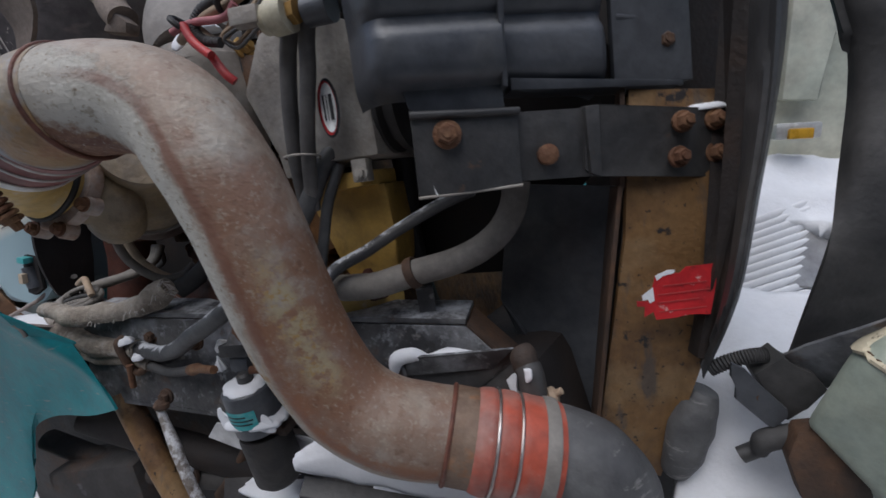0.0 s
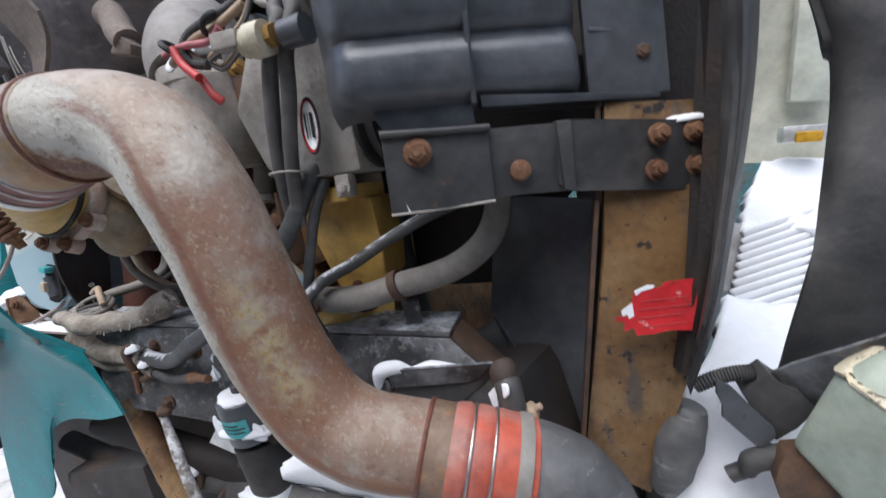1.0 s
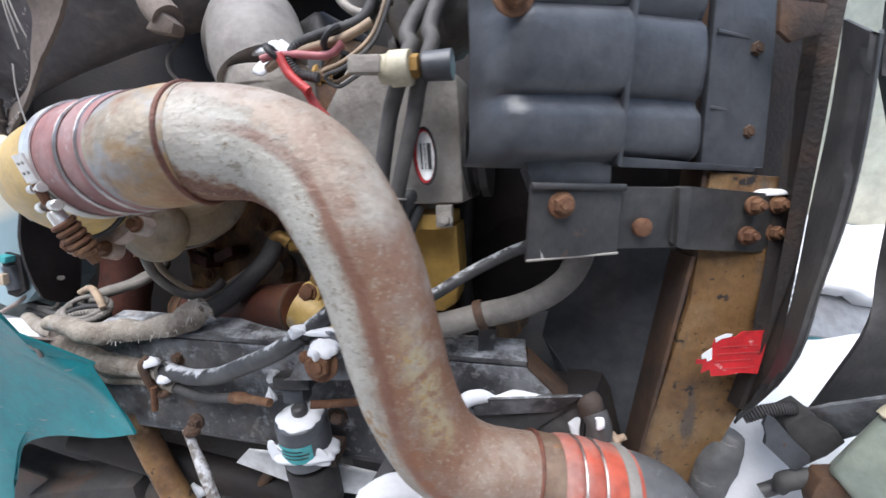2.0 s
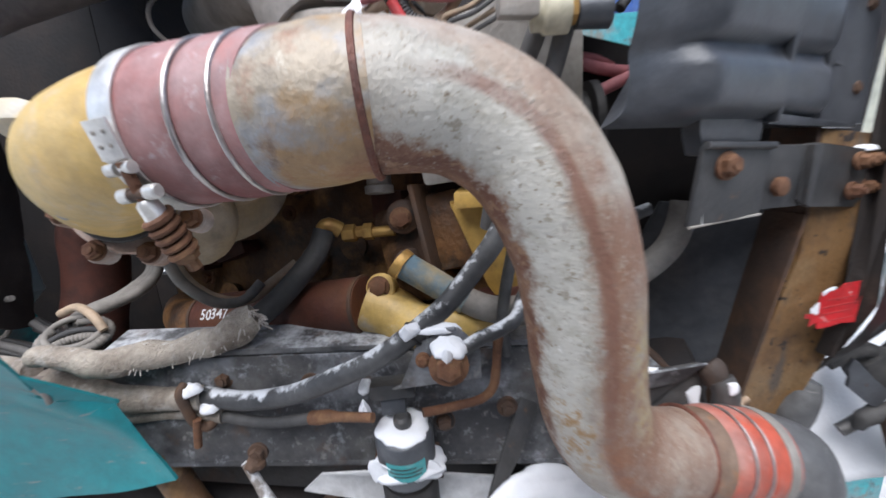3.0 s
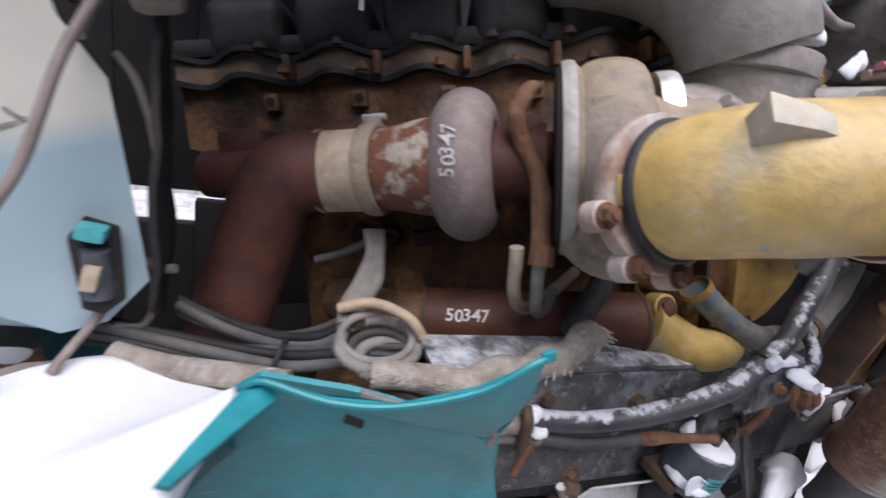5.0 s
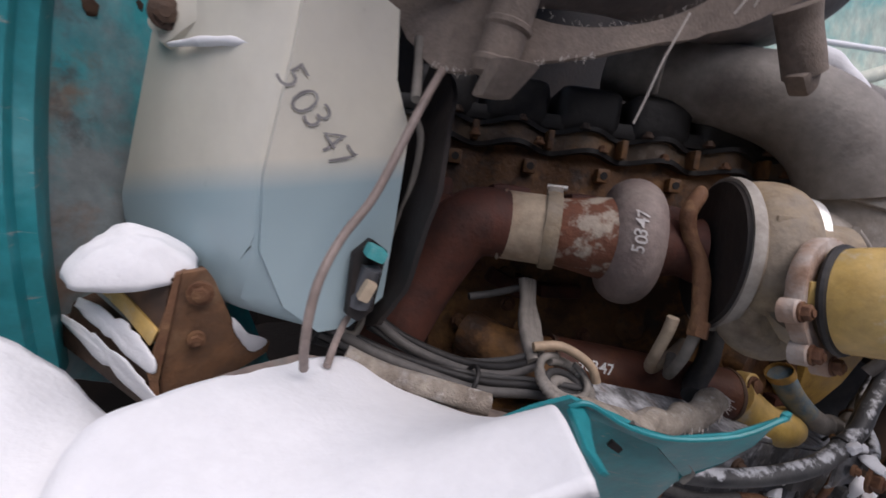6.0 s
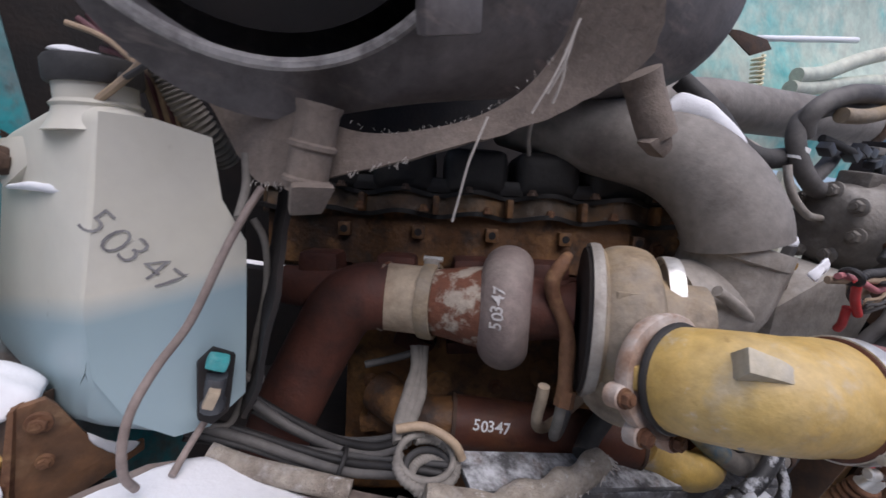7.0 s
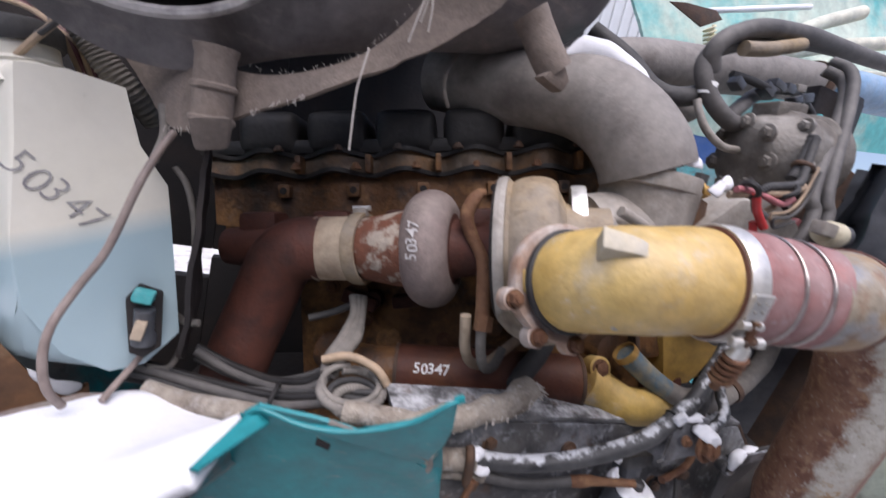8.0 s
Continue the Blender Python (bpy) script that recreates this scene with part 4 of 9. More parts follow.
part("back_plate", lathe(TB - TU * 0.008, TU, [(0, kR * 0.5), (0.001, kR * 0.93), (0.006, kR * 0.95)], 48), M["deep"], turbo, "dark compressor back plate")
part("compressor_band", ringband(TB + TU * 0.004, TU, kR * 0.945, 0.013, 0.006, 60), M["castgrey"], turbo, "grey steel compressor band")
vW = 0.032
prof = [(0.0, kR * 0.4), (0.002, kR * 0.93), (0.012, kR * 0.965)] + [(0.012 + vW * (1 - math.cos(math.pi * k / 12)) , kR * 0.80 + kR * 0.19 * math.sin(math.pi * k / 12) ** 0.7) for k in range(2, 13)] + [(0.085, kR * 0.62), (0.105, kR * 0.56), (0.14, kR * 0.55)]
part("compressor_housing", lathe(TB, TU, prof, 52), M["tan"], turbo, "dusty tan compressor housing")
part("casting_lug", block((-0.644, 0.605, 1.460), (0.0258, 0.02, 0.0237), TU, EV, 0.0032), M["tan"], turbo)
part("inlet_band", ringband(V((-0.529, 0.646, 1.457)), TU, kR * 0.555, 0.0193, 0.0043, 48), M["steel"], turbo, "bright steel hose clamp")
part("outlet_volute", tube([TB + TU * 0.04 - EW * kR * 0.5 - EV * 0.02, (-0.612, 0.612, 1.348), (-0.586, 0.600, 1.338), (-0.574, 0.585, 1.362), (-0.600, 0.566, 1.390)], [0.03, 0.035, 0.036, 0.040, 0.046], 28, 6), M["tan"], turbo, "tan compressor outlet")
FO, FX = V((-0.611, 0.548, 1.400)), V((0.0, 1.0, -0.35)).normalized()
fu, fv2 = V((1, 0, 0)), FX.cross(V((1, 0, 0)))
ring = lathe(FO, FX, [(-0.004, 0.050), (-0.004, 0.0665), (-0.001, 0.0685), (0.010, 0.0685), (0.013, 0.066), (0.013, 0.050)], 56, None, False)
for v in ring.verts:
    v.co += (v.co - FO) * (0.05 * noise.noise(v.co * 22)) + FX * (0.002 * noise.noise(v.co * 50))
part("outlet_flange", ring, M["flange"], turbo, "dusty bolted outlet flange")
for w in (0.55, 1.30, 2.05, 2.80):
    q = FO + (fu * math.cos(w) + fv2 * math.sin(w)) * 0.070
    part("flange_ear", lathe(q + FX * 0.013, -FX, [(0, 0.013), (0.015, 0.0125), (0.017, 0.010)], 18), M["flange"], turbo)
    part("flange_bolt", hexhead(q - FX * 0.004, -FX, 0.0085, 0.007, None, 1.25, 0.4), M["rusty"], turbo)
part("flange_lug", block((-0.655, 0.545, 1.400), (0.020, 0.022, 0.026), TU, EV, 0.004), M["yellow"], turbo)


def on_turbine(x, y):
    up = (EW - TU * TU.dot(EW)).normalized()
    out = TU.cross(up)
    out = out if out.y < 0 else -out
    w = x / tR + 0.18
    return TC + TU * (-0.006 - y) + (out * math.cos(w) + up * math.sin(w)) * (tR + 0.0012)


part("stock_number", lettering("50347", 0.0155, on_turbine, 0.35, 0, 0.0003), M["greywhite"], turbo, "white hand-painted number", False)

# exhaust elbow
exh = thing("exhaust_elbow", (-0.952, 0.851, 1.166), "dark red-brown burnt exhaust elbow leaving the turbocharger", "exhaust pipe")
eR = 0.0496
part("elbow", tube([TA + TU * 0.0045, (-0.876, 0.842, 1.328), (-0.898, 0.851, 1.302), (-0.911, 0.859, 1.251), (-0.923, 0.859, 1.201), (-0.935, 0.853, 1.153), (-0.944, 0.852, 1.093), (-0.949, 0.840, 0.948)], eR, 32, 7), M["exhaust"], exh)
part("pipe_joint", donut(TA + TU * 0.002, TU, cR * 0.99, 0.003), M["flaked"], exh, "flaking joint line")

# rusty oil feed line and its braided tail
line = thing("oil_feed_line", (-0.647, 0.632, 1.309), "orange rusted oil feed line with a pale hose tail", "pipe")
part("feed_pipe", tube([(-0.652, 0.713, 1.477), (-0.668, 0.700, 1.469), (-0.677, 0.696, 1.443), (-0.666, 0.688, 1.416), (-0.650, 0.665, 1.383), (-0.651, 0.644, 1.340), (-0.648, 0.632, 1.309)], [0.0076, 0.0097, 0.0092, 0.0092, 0.0097, 0.0097, 0.0103], 14, 6, None, 0.25), M["rusty"], line)
part("pipe_nut", lathe((-0.648, 0.632, 1.309), (0.05, 0.3, 1), [(-0.008, 0.0125), (0.0125, 0.0125)], 6), M["rusty"], line)
part("hose_tail", tube([(-0.649, 0.633, 1.307), (-0.638, 0.638, 1.270), (-0.613, 0.658, 1.234), (-0.585, 0.677, 1.228), (-0.564, 0.696, 1.246)], 0.0072, 12, 6), M["greyhose"], line)

# ---- yellow charge elbow, red hoses and the big charge pipe ----
AX = [V((-0.372, 0.416, 1.454)), V((-0.405, 0.420, 1.450)), V((-0.450, 0.436, 1.446)), V((-0.508, 0.456, 1.444))]
HA = (AX[0] - AX[3]).normalized()
HB = V((0.159, -0.045, 0.018)).normalized()
elb = thing("charge_elbow", (-0.643, 0.530, 1.373), "weathered yellow cast charge-air elbow with a cast wedge", "pipe elbow")
yR = 0.055
part("elbow_body", tube([AX[3] + HB * 0.004, AX[3] - HB * 0.024, (-0.560, 0.470, 1.435), (-0.590, 0.488, 1.427), (-0.607, 0.514, 1.415), (-0.611, 0.542, 1.403)], [yR * 0.985, yR, yR, yR * 1.01, yR * 1.01, yR], 48, 8, None, 0.012), M["yellow"], elb)
part("mating_ring", donut((-0.611, 0.536, 1.406), V((0.0, 1, -0.35)), yR * 1.0, 0.0045), M["blackcover"], elb)
# cast wedge: tall at its rear end, running out into the casting
wN = V((-0.50, -0.58, 0.64)).normalized()
wA = V((0.80, -0.55, 0.15))
wA = (wA - wN * wN.dot(wA)).normalized()
wV = wN.cross(wA)
wB = V((-0.604, 0.505, 1.422)) + wN * 0.050
bm = bmesh.new()
for along, side, rise in ((-0.012, -0.013, 0.0), (-0.012, 0.013, 0.0), (-0.010, -0.012, 0.025), (-0.010, 0.011, 0.027), (0.020, -0.011, 0.018), (0.020, 0.009, 0.019), (0.050, -0.008, 0.004), (0.050, 0.004, 0.004), (0.055, -0.004, -0.004), (0.055, 0.004, -0.004)):
    bm.verts.new(wB + wA * along + wV * side + wN * rise)
bmesh.ops.convex_hull(bm, input=bm.verts[:])
bmesh.ops.dissolve_limit(bm, angle_limit=0.10, verts=bm.verts[:], edges=bm.edges[:])
bmesh.ops.bevel(bm, geom=bm.edges[:], offset=0.0025, segments=2, affect="EDGES", profile=0.6)
part("cast_wedge", bm, M["dustyyellow"], elb, "pale dusty cast wedge")
part("hose_bead", donut(AX[3] - HB * 0.004, HB, yR * 0.99, 0.004), M["oxide"], elb)
part("core_plug", lathe((-0.610, 0.459, 1.386), (-0.25, -0.75, -0.6), [(-0.02, 0.006), (0.0, 0.006), (0.002, 0.004)], 16), M["castgrey"], elb, "small grey plug")

hose = thing("upper_charge_hose", AX[2], "faded red silicone charge hose with two wire rings", "hose")
R1, R2 = AX[3] + HA * 0.052, AX[3] + HA * 0.083
part("hose_body", tube([AX[3] - HB * 0.006, AX[3] + HB * 0.012, AX[3] + HB * 0.022, AX[3] + HA * 0.046, R1, R1 + HA * 0.009, R2 - HA * 0.009, R2, R2 + HA * 0.009, AX[1] + HA * 0.004], [0.0565, 0.0575, 0.0575, 0.0572, 0.0545, 0.0566, 0.0560, 0.0532, 0.0552, 0.0538], 48, 6), M["redhose"], hose)
part("wire_ring", donut(R1, HA, 0.0562, 0.0019), M["wire"], hose, "steel wire ring")
part("wire_ring", donut(R2, HA, 0.0548, 0.0019), M["wire"], hose, "steel wire ring")
CC = AX[3] + HB * 0.004
clamp = part("band_clamp", ringband(CC, HB, 0.0580, 0.019, 0.0018, 64), M["steel"], hose, "bright steel spring clamp")
BK, CK, SE = V((-0.512, 0.400, 1.432)), V((-0.510, 0.402, 1.403)), V((-0.496, 0.424, 1.344))
rad = (BK - CC)
rad = (rad - HB * HB.dot(rad)).normalized()
tang = HB.cross(rad)
tang = tang if tang.z > 0 else -tang
part("clamp_tongue", block(CC + rad * 0.0605 + tang * 0.008, (0.019, 0.0022, 0.026), HB, rad, 0.0008), M["steel"], clamp, "punched steel tongue")
for k in range(4):
    part("punch_mark", lathe(CC + rad * 0.0618 + tang * (0.004 + 0.009 * (k // 2)) + HB * (0.004 if k % 2 else -0.004), rad, [(0, 0.0016), (0.0006, 0.0014)], 10), M["castgrey"], clamp)
for s in (-1, 1):
    part("clamp_hook", lathe(CC + rad * 0.0605 - tang * 0.011 + HB * (0.0062 * s) - HB * 0.004, HB, [(0, 0.0044), (0.008, 0.0044)], 14), M["steel"], clamp)
sd = (SE - CK).normalized()
for s in (-1, 1):
    part("trunnion_end", lathe(CK + HB * (0.007 * s), HB * s, [(0, 0.0052), (0.008, 0.0052), (0.009, 0.004)], 16), M["steel"], clamp, "bright trunnion end")
part("trunnion_bar", tube([CK - HB * 0.011, CK + HB * 0.011], 0.0042, 12, 1), M["darkrust"], clamp)
part("spring_bolt", tube([CK + tang * 0.022 + rad * 0.0, CK, SE], 0.0040, 10, 1), M["rusty"], clamp)
part("spring_sleeve", lathe(CK + sd * 0.004, sd, [(0, 0.0045), (0.003, 0.007), (0.014, 0.008), (0.016, 0.0095)], 18), M["steel"], clamp)
part("spring_core", tube([CK + sd * 0.016, CK + sd * 0.052], 0.0066, 14, 1), M["darkrust"], clamp)
part("coil_spring", coil(CK + sd * 0.017, CK + sd * 0.052, 0.0088, 0.0030, 5.0), M["rusty"], clamp, "rusty coil spring")
part("spring_nut", lathe(CK + sd * 0.050, sd, [(0, 0.0095), (0.005, 0.0085), (0.006, 0.0055), (0.014, 0.005)], 8), M["rusty"], clamp)

pipe = thing("charge_air_pipe", (-0.16, 0.42, 1.10), "large S-bend charge-air pipe, grey steel mottled with rust", "pipe")
CP = [AX[0] - HA * 0.018, AX[0], (-0.340, 0.420, 1.455), (-0.296, 0.430, 1.448), (-0.256, 0.429, 1.424), (-0.230, 0.424, 1.387), (-0.210, 0.426, 1.337), (-0.198, 0.433, 1.278), (-0.188, 0.444, 1.215), (-0.173, 0.456, 1.161), (-0.151, 0.464, 1.124), (-0.113, 0.474, 1.097), (-0.064, 0.497, 1.075)]
part("bent_tube", tube(CP, [0.0500, 0.0505, 0.0505, 0.050, 0.0495, 0.049, 0.0485, 0.0485, 0.0485, 0.0485, 0.0485, 0.049, 0.0495], 56, 9, None, 0.022), M["pipe"], pipe)
part("end_collar", tube([AX[1] - HA * 0.01, AX[1] + HA * 0.02, AX[0], AX[0].lerp(V(CP[2]), 0.5)], [0.0525, 0.0524, 0.0522, 0.0520], 48, 4, None, 0.008), M["collar"], pipe, "heat-tinted end collar")
part("weld_bead", donut(AX[0].lerp(V(CP[2]), 0.5), V(CP[2]) - AX[1], 0.0518, 0.0027, 56), M["weld"], pipe, "red-brown weld bead")
LA = V((-0.064, 0.497, 1.075))
LB = V((0.054, 0.518, 1.042))
LU2 = (LB - LA).normalized()
part("weld_bead", donut(LA, LU2, 0.0505, 0.0028), M["weld"], pipe)
part("end_collar", tube([LA, LA + LU2 * 0.034], 0.0512, 40, 2), M["rustcollar"], pipe, "rust-brown end collar")
low = thing("lower_charge_hose", LB, "bright red silicone hose joining the pipe below", "hose")
part("hose_body", tube([LA + LU2 * x for x in (0.026, 0.031, 0.041, 0.047, 0.053, 0.064, 0.070, 0.076, 0.098, 0.114)], [0.0515, 0.0535, 0.055, 0.0525, 0.055, 0.055, 0.0525, 0.055, 0.054, 0.052], 40, 4), M["redhose2"], low)
part("wire_ring", donut(LA + LU2 * 0.047, LU2, 0.0540, 0.0017), M["wire"], low)
part("wire_ring", donut(LA + LU2 * 0.070, LU2, 0.0540, 0.0017), M["wire"], low)
part("band_clamp", ringband(LA + LU2 * 0.101, LU2, 0.0530, 0.014, 0.0025, 48), M["greyhose"], low, "dull steel clamp band")
lower = thing("intercooler_pipe", (0.105, 0.520, 0.956), "scuffed grey intercooler pipe bending down under the red hose", "pipe")
part("pipe_body", tube([LA + LU2 * 0.105, LA + LU2 * 0.122, (0.079, 0.518, 1.030), (0.097, 0.522, 1.004), (0.104, 0.528, 0.955), (0.104, 0.540, 0.870)], [0.0500, 0.0505, 0.0505, 0.050, 0.049, 0.048], 36, 6, None, 0.05), M["scuffed"], lower)

hose_ = thing("drain_tube", (-0.659, 0.678, 1.295), "thin tan rubber drain tube under the turbocharger", "hose")
part("hose_body", tube([(-0.662, 0.659, 1.311), (-0.657, 0.660, 1.291), (-0.645, 0.668, 1.257), (-0.621, 0.683, 1.229), (-0.589, 0.696, 1.221), (-0.551, 0.706, 1.242), (-0.517, 0.716, 1.265)], 0.0078, 14, 7), M["cream"], hose_)


# ---- frame rail and what is bolted to it ----
RA, RB = V((-0.604, 0.616, 1.174)), V((-0.256, 0.612, 1.160))
RC, RD = V((-0.614, 0.610, 1.022)), V((-0.250, 0.604, 0.994))
k0 = -0.42
rail = thing("frame_rail", RC, "black steel frame rail dusted with snow and rust", "frame rail")
E1, E2 = V((-0.060, 0.628, 1.188)), V((0.028, 0.609, 1.127))
kt, kb = (E1.x - RA.x) / (RB.x - RA.x), (E2.x - RC.x) / (RD.x - RC.x)
E1, E2 = RA.lerp(RB, kt), RC.lerp(RD, kb) + (RA.lerp(RB, kb) - RC.lerp(RD, kb)) * 0.58
part("web", slab([RA.lerp(RB, k0), E1, E2, RC.lerp(RD, kb), RC.lerp(RD, k0)], 0.008, 0.002), M["rail"], rail)
up = (RA - RC).normalized()
out = V((0, 1, 0.12)).normalized()
part("top_flange", slab([RA.lerp(RB, k0) + up * 0.002, E1 + up * 0.002, E1 + up * 0.002 + out * 0.06, RA.lerp(RB, k0) + up * 0.002 + out * 0.06], 0.008, 0.002, None, up), M["frostrail"], rail, "frosted top flange")
part("bottom_flange", slab([RC.lerp(RD, k0), RC.lerp(RD, kb), RC.lerp(RD, kb) + out * 0.06, RC.lerp(RD, k0) + out * 0.06], 0.008, 0.002, None, -up), M["rail"], rail)
for q in ((-0.559, 0.584, 1.053), (-0.318, 0.564, 1.092), (-0.481, 0.589, 1.143), (-0.238, 0.575, 1.097), (-0.600, 0.617, 1.143)):
    part("rail_bolt", hexhead(q, (0, -1, 0.1), 0.009, 0.008), M["darkrust"], rail)
part("web_hole_rim", donut((-0.319, 0.558, 1.096), (0, 1, -0.1), 0.0112, 0.0019), M["deep"], rail)

part("sloped_flange", slab([E1, E2, E2 + out * 0.05, E1 + out * 0.05], 0.006, 0.001, None, (0.6, 0, 0.8)), M["darkrust"], rail, "rusty sloping end flange")
# axle parts, crossmember and undertray below the rail
under = thing("front_axle_beam", (-0.496, 0.646, 0.913), "grimy dark axle beam below the frame rail", "axle")
part("beam", tube([(-0.877, 0.661, 0.952), (-0.648, 0.671, 0.891), (-0.255, 0.658, 0.850), (0.069, 0.715, 0.828)], 0.030, 16, 4), M["deep"], under)
tray = thing("lower_crossmember", (-0.248, 0.518, 0.981), "dark steel crossmember tray heaped with snow", "crossmember")
part("tray_side", slab([(-0.270, 0.509, 1.003), (-0.227, 0.556, 1.038), (-0.187, 0.611, 1.072), (-0.216, 0.597, 1.094), (-0.256, 0.551, 1.031), (-0.281, 0.513, 0.996)], 0.0057, 0.0014), M["blacksteel"], tray)
part("tray_floor", slab([(-0.268, 0.510, 0.995), (-0.050, 0.554, 0.932), (-0.091, 0.529, 0.929), (-0.264, 0.488, 0.984)], 0.006, 0.0015, None, (0, 0.1, -1)), M["blacksteel"], tray)
part("tray_back", slab([(-0.152, 0.648, 1.052), (0.044, 0.640, 1.071), (0.140, 0.650, 0.820), (-0.149, 0.613, 0.876)], 0.006, 0.0015), M["blacksteel"], tray)
single("snow_mound", drift([(-0.273, 0.500, 1.010), (-0.271, 0.513, 1.023), (-0.241, 0.530, 1.034), (-0.197, 0.552, 1.026), (-0.149, 0.574, 0.989), (-0.099, 0.590, 0.992), (-0.042, 0.584, 0.987), (-0.013, 0.560, 0.946), (-0.073, 0.551, 0.940), (-0.183, 0.523, 0.978)], 0.030, (0, -0.55, 1), 3.3, 0.006), M["snow"], "heap of snow lying on the crossmember", "snow")
part("rock_shield", slab([(-0.518, 0.604, 0.969), (-0.488, 0.597, 1.000), (-0.396, 0.577, 1.014), (-0.215, 0.621, 0.944), (-0.195, 0.626, 0.902), (-0.397, 0.583, 0.955)], 0.004, 0.001), M["palesheet"], tray, "frosted grey sheet edge")
rod = thing("drag_link", (-0.687, 0.608, 0.987), "thick rusty ochre steering rod", "rod")
part("rod_body", tube([(-0.713, 0.626, 1.034), (-0.687, 0.623, 0.961), (-0.640, 0.612, 0.878), (-0.573, 0.603, 0.754)], 0.0213, 18, 4), M["post"], rod)
rod2 = thing("snowy_rod", (-0.548, 0.565, 1.018), "thin rod crusted with snow below the rail", "rod")
part("rod_body", tube([(-0.574, 0.578, 1.045), (-0.560, 0.572, 1.018), (-0.545, 0.566, 0.988), (-0.532, 0.560, 0.955), (-0.510, 0.556, 0.890)], [0.006, 0.007, 0.008, 0.009, 0.009], 12, 5, None, 0.2), M["snowyrod"], rod2)
part("rod_joint", clump((-0.560, 0.575, 1.044), (0.026, 0.022, 0.018), None, 1.1, (1, 0, 0), (0, -1, 0.2)), M["darkrust"], rod2)

# driven element: canister on the rail
FT, FB = V((-0.368, 0.554, 1.094)), V((-0.367, 0.564, 1.031))
fx = (FB - FT).normalized()
fr = 0.0356
fil = thing("inline_canister", FB, "small black canister with a teal label, capped with snow", "canister")
part("canister_body", lathe(FT - fx * 0.004, fx, [(0, fr * 0.75), (0.003, fr * 0.95), (0.006, fr), (0.07, fr)], 32), M["plastic"], fil)
part("cap_knob", lathe(FT - fx * 0.020, fx, [(0, fr * 0.2), (0.003, fr * 0.30), (0.016, fr * 0.32), (0.020, fr * 0.6)], 18), M["blacksteel"], fil)
part("mount_plate", slab([(-0.409, 0.550, 1.036), (-0.324, 0.555, 1.028), (-0.323, 0.556, 1.014), (-0.407, 0.551, 1.019)], 0.05, 0.0028), M["darkrust"], fil, "rusty mounting plate")
part("lower_bowl", lathe(FB + fx * 0.012, fx, [(0, fr * 0.95), (0.004, fr), (0.08, fr), (0.09, fr * 0.8)], 30), M["blackcover"], fil)


def on_canister(x, y):
    a, u = fx, V((0.03, -1, 0.15))
    u = (u - a * a.dot(u)).normalized()
    v = a.cross(u)
    w = x / fr
    return FT + fx * (0.033 - y) + (u * math.cos(w) + (v if v.x > 0 else -v) * math.sin(w)) * (fr + 0.0008)


bm = bmesh.new()
gridv = [[bm.verts.new(on_canister(-0.024 + 0.048 * i / 10, -0.015 + 0.028 * j / 2)) for i in range(11)] for j in range(3)]
for j in range(2):
    for i in range(10):
        bm.faces.new((gridv[j][i], gridv[j][i + 1], gridv[j + 1][i + 1], gridv[j + 1][i]))
tag = part("label_sticker", bm, M["tealtag"], fil, "teal printed label")
bm = bmesh.new()
for row, (x0, x1) in ((0.006, (-0.018, 0.012)), (0.0, (-0.02, 0.02)), (-0.006, (-0.016, 0.018))):
    vs = [[bm.verts.new(on_canister(x0 + (x1 - x0) * i / 8, row + d) + V((0, -0.0008, 0.0002))) for i in range(9)] for d in (-0.0011, 0.0011)]
    for i in range(8):
        bm.faces.new((vs[0][i], vs[0][i + 1], vs[1][i + 1], vs[1][i]))
part("print_bar", bm, M["blackink"], tag, "", False)
single("snow_patch", clump(FT - fx * 0.003, (fr * 2.0, fr * 1.9, 0.010), None, 5.1, (1, 0, 0), -fx, 0.15), M["snow"], "snow lying on the canister top", "snow", "snow on small parts")
single("snow_patch", drift([(-0.409, 0.535, 1.067), (-0.400, 0.532, 1.070), (-0.393, 0.529, 1.064), (-0.374, 0.528, 1.058), (-0.354, 0.532, 1.058), (-0.342, 0.537, 1.061), (-0.329, 0.540, 1.051), (-0.325, 0.541, 1.035), (-0.336, 0.539, 1.031), (-0.365, 0.532, 1.042), (-0.393, 0.532, 1.043), (-0.406, 0.535, 1.037), (-0.412, 0.536, 1.055)], 0.0038, (0, -1, 0), 1.7, 0.0014), M["snow"], "collar of snow round the canister foot", "snow", "snow on small parts")
single("snow_patch", clump(FB + V((0, -0.010, 0.013)), (0.098, 0.066, 0.021), None, 4.3, (1, 0.05, -0.03), (0, -0.1, 1), 0.22), M["snow"], "thick collar of snow on the canister mounting plate", "snow", "snow on small parts")
valve = thing("line_valve", (-0.379, 0.533, 1.131), "small black snow-dusted valve on the rail", "valve")
part("valve_body", block((-0.377, 0.566, 1.143), (0.0536, 0.03, 0.0185), (1, 0.02, 0.02), (0, 1, -0.1), 0.0037), M["blacksteel"], valve)
part("valve_neck", block((-0.378, 0.570, 1.126), (0.03, 0.03, 0.03), (1, 0.02, 0.02), (0, 1, -0.1), 0.0037), M["plastic"], valve)
part("side_fitting", clump((-0.410, 0.566, 1.146), (0.0189, 0.02, 0.0133), None, 2.2, (1, 0, 0), (0, -0.5, 1)), M["snow"], valve, "snow crusted fitting")
single("snow_patch", clump((-0.413, 0.560, 1.116), (0.016, 0.016, 0.022), None, 6.3, (1, 0, 0), (0, -0.2, 1)), M["snow"], "snow stuck beside the valve", "snow", "snow on small parts")

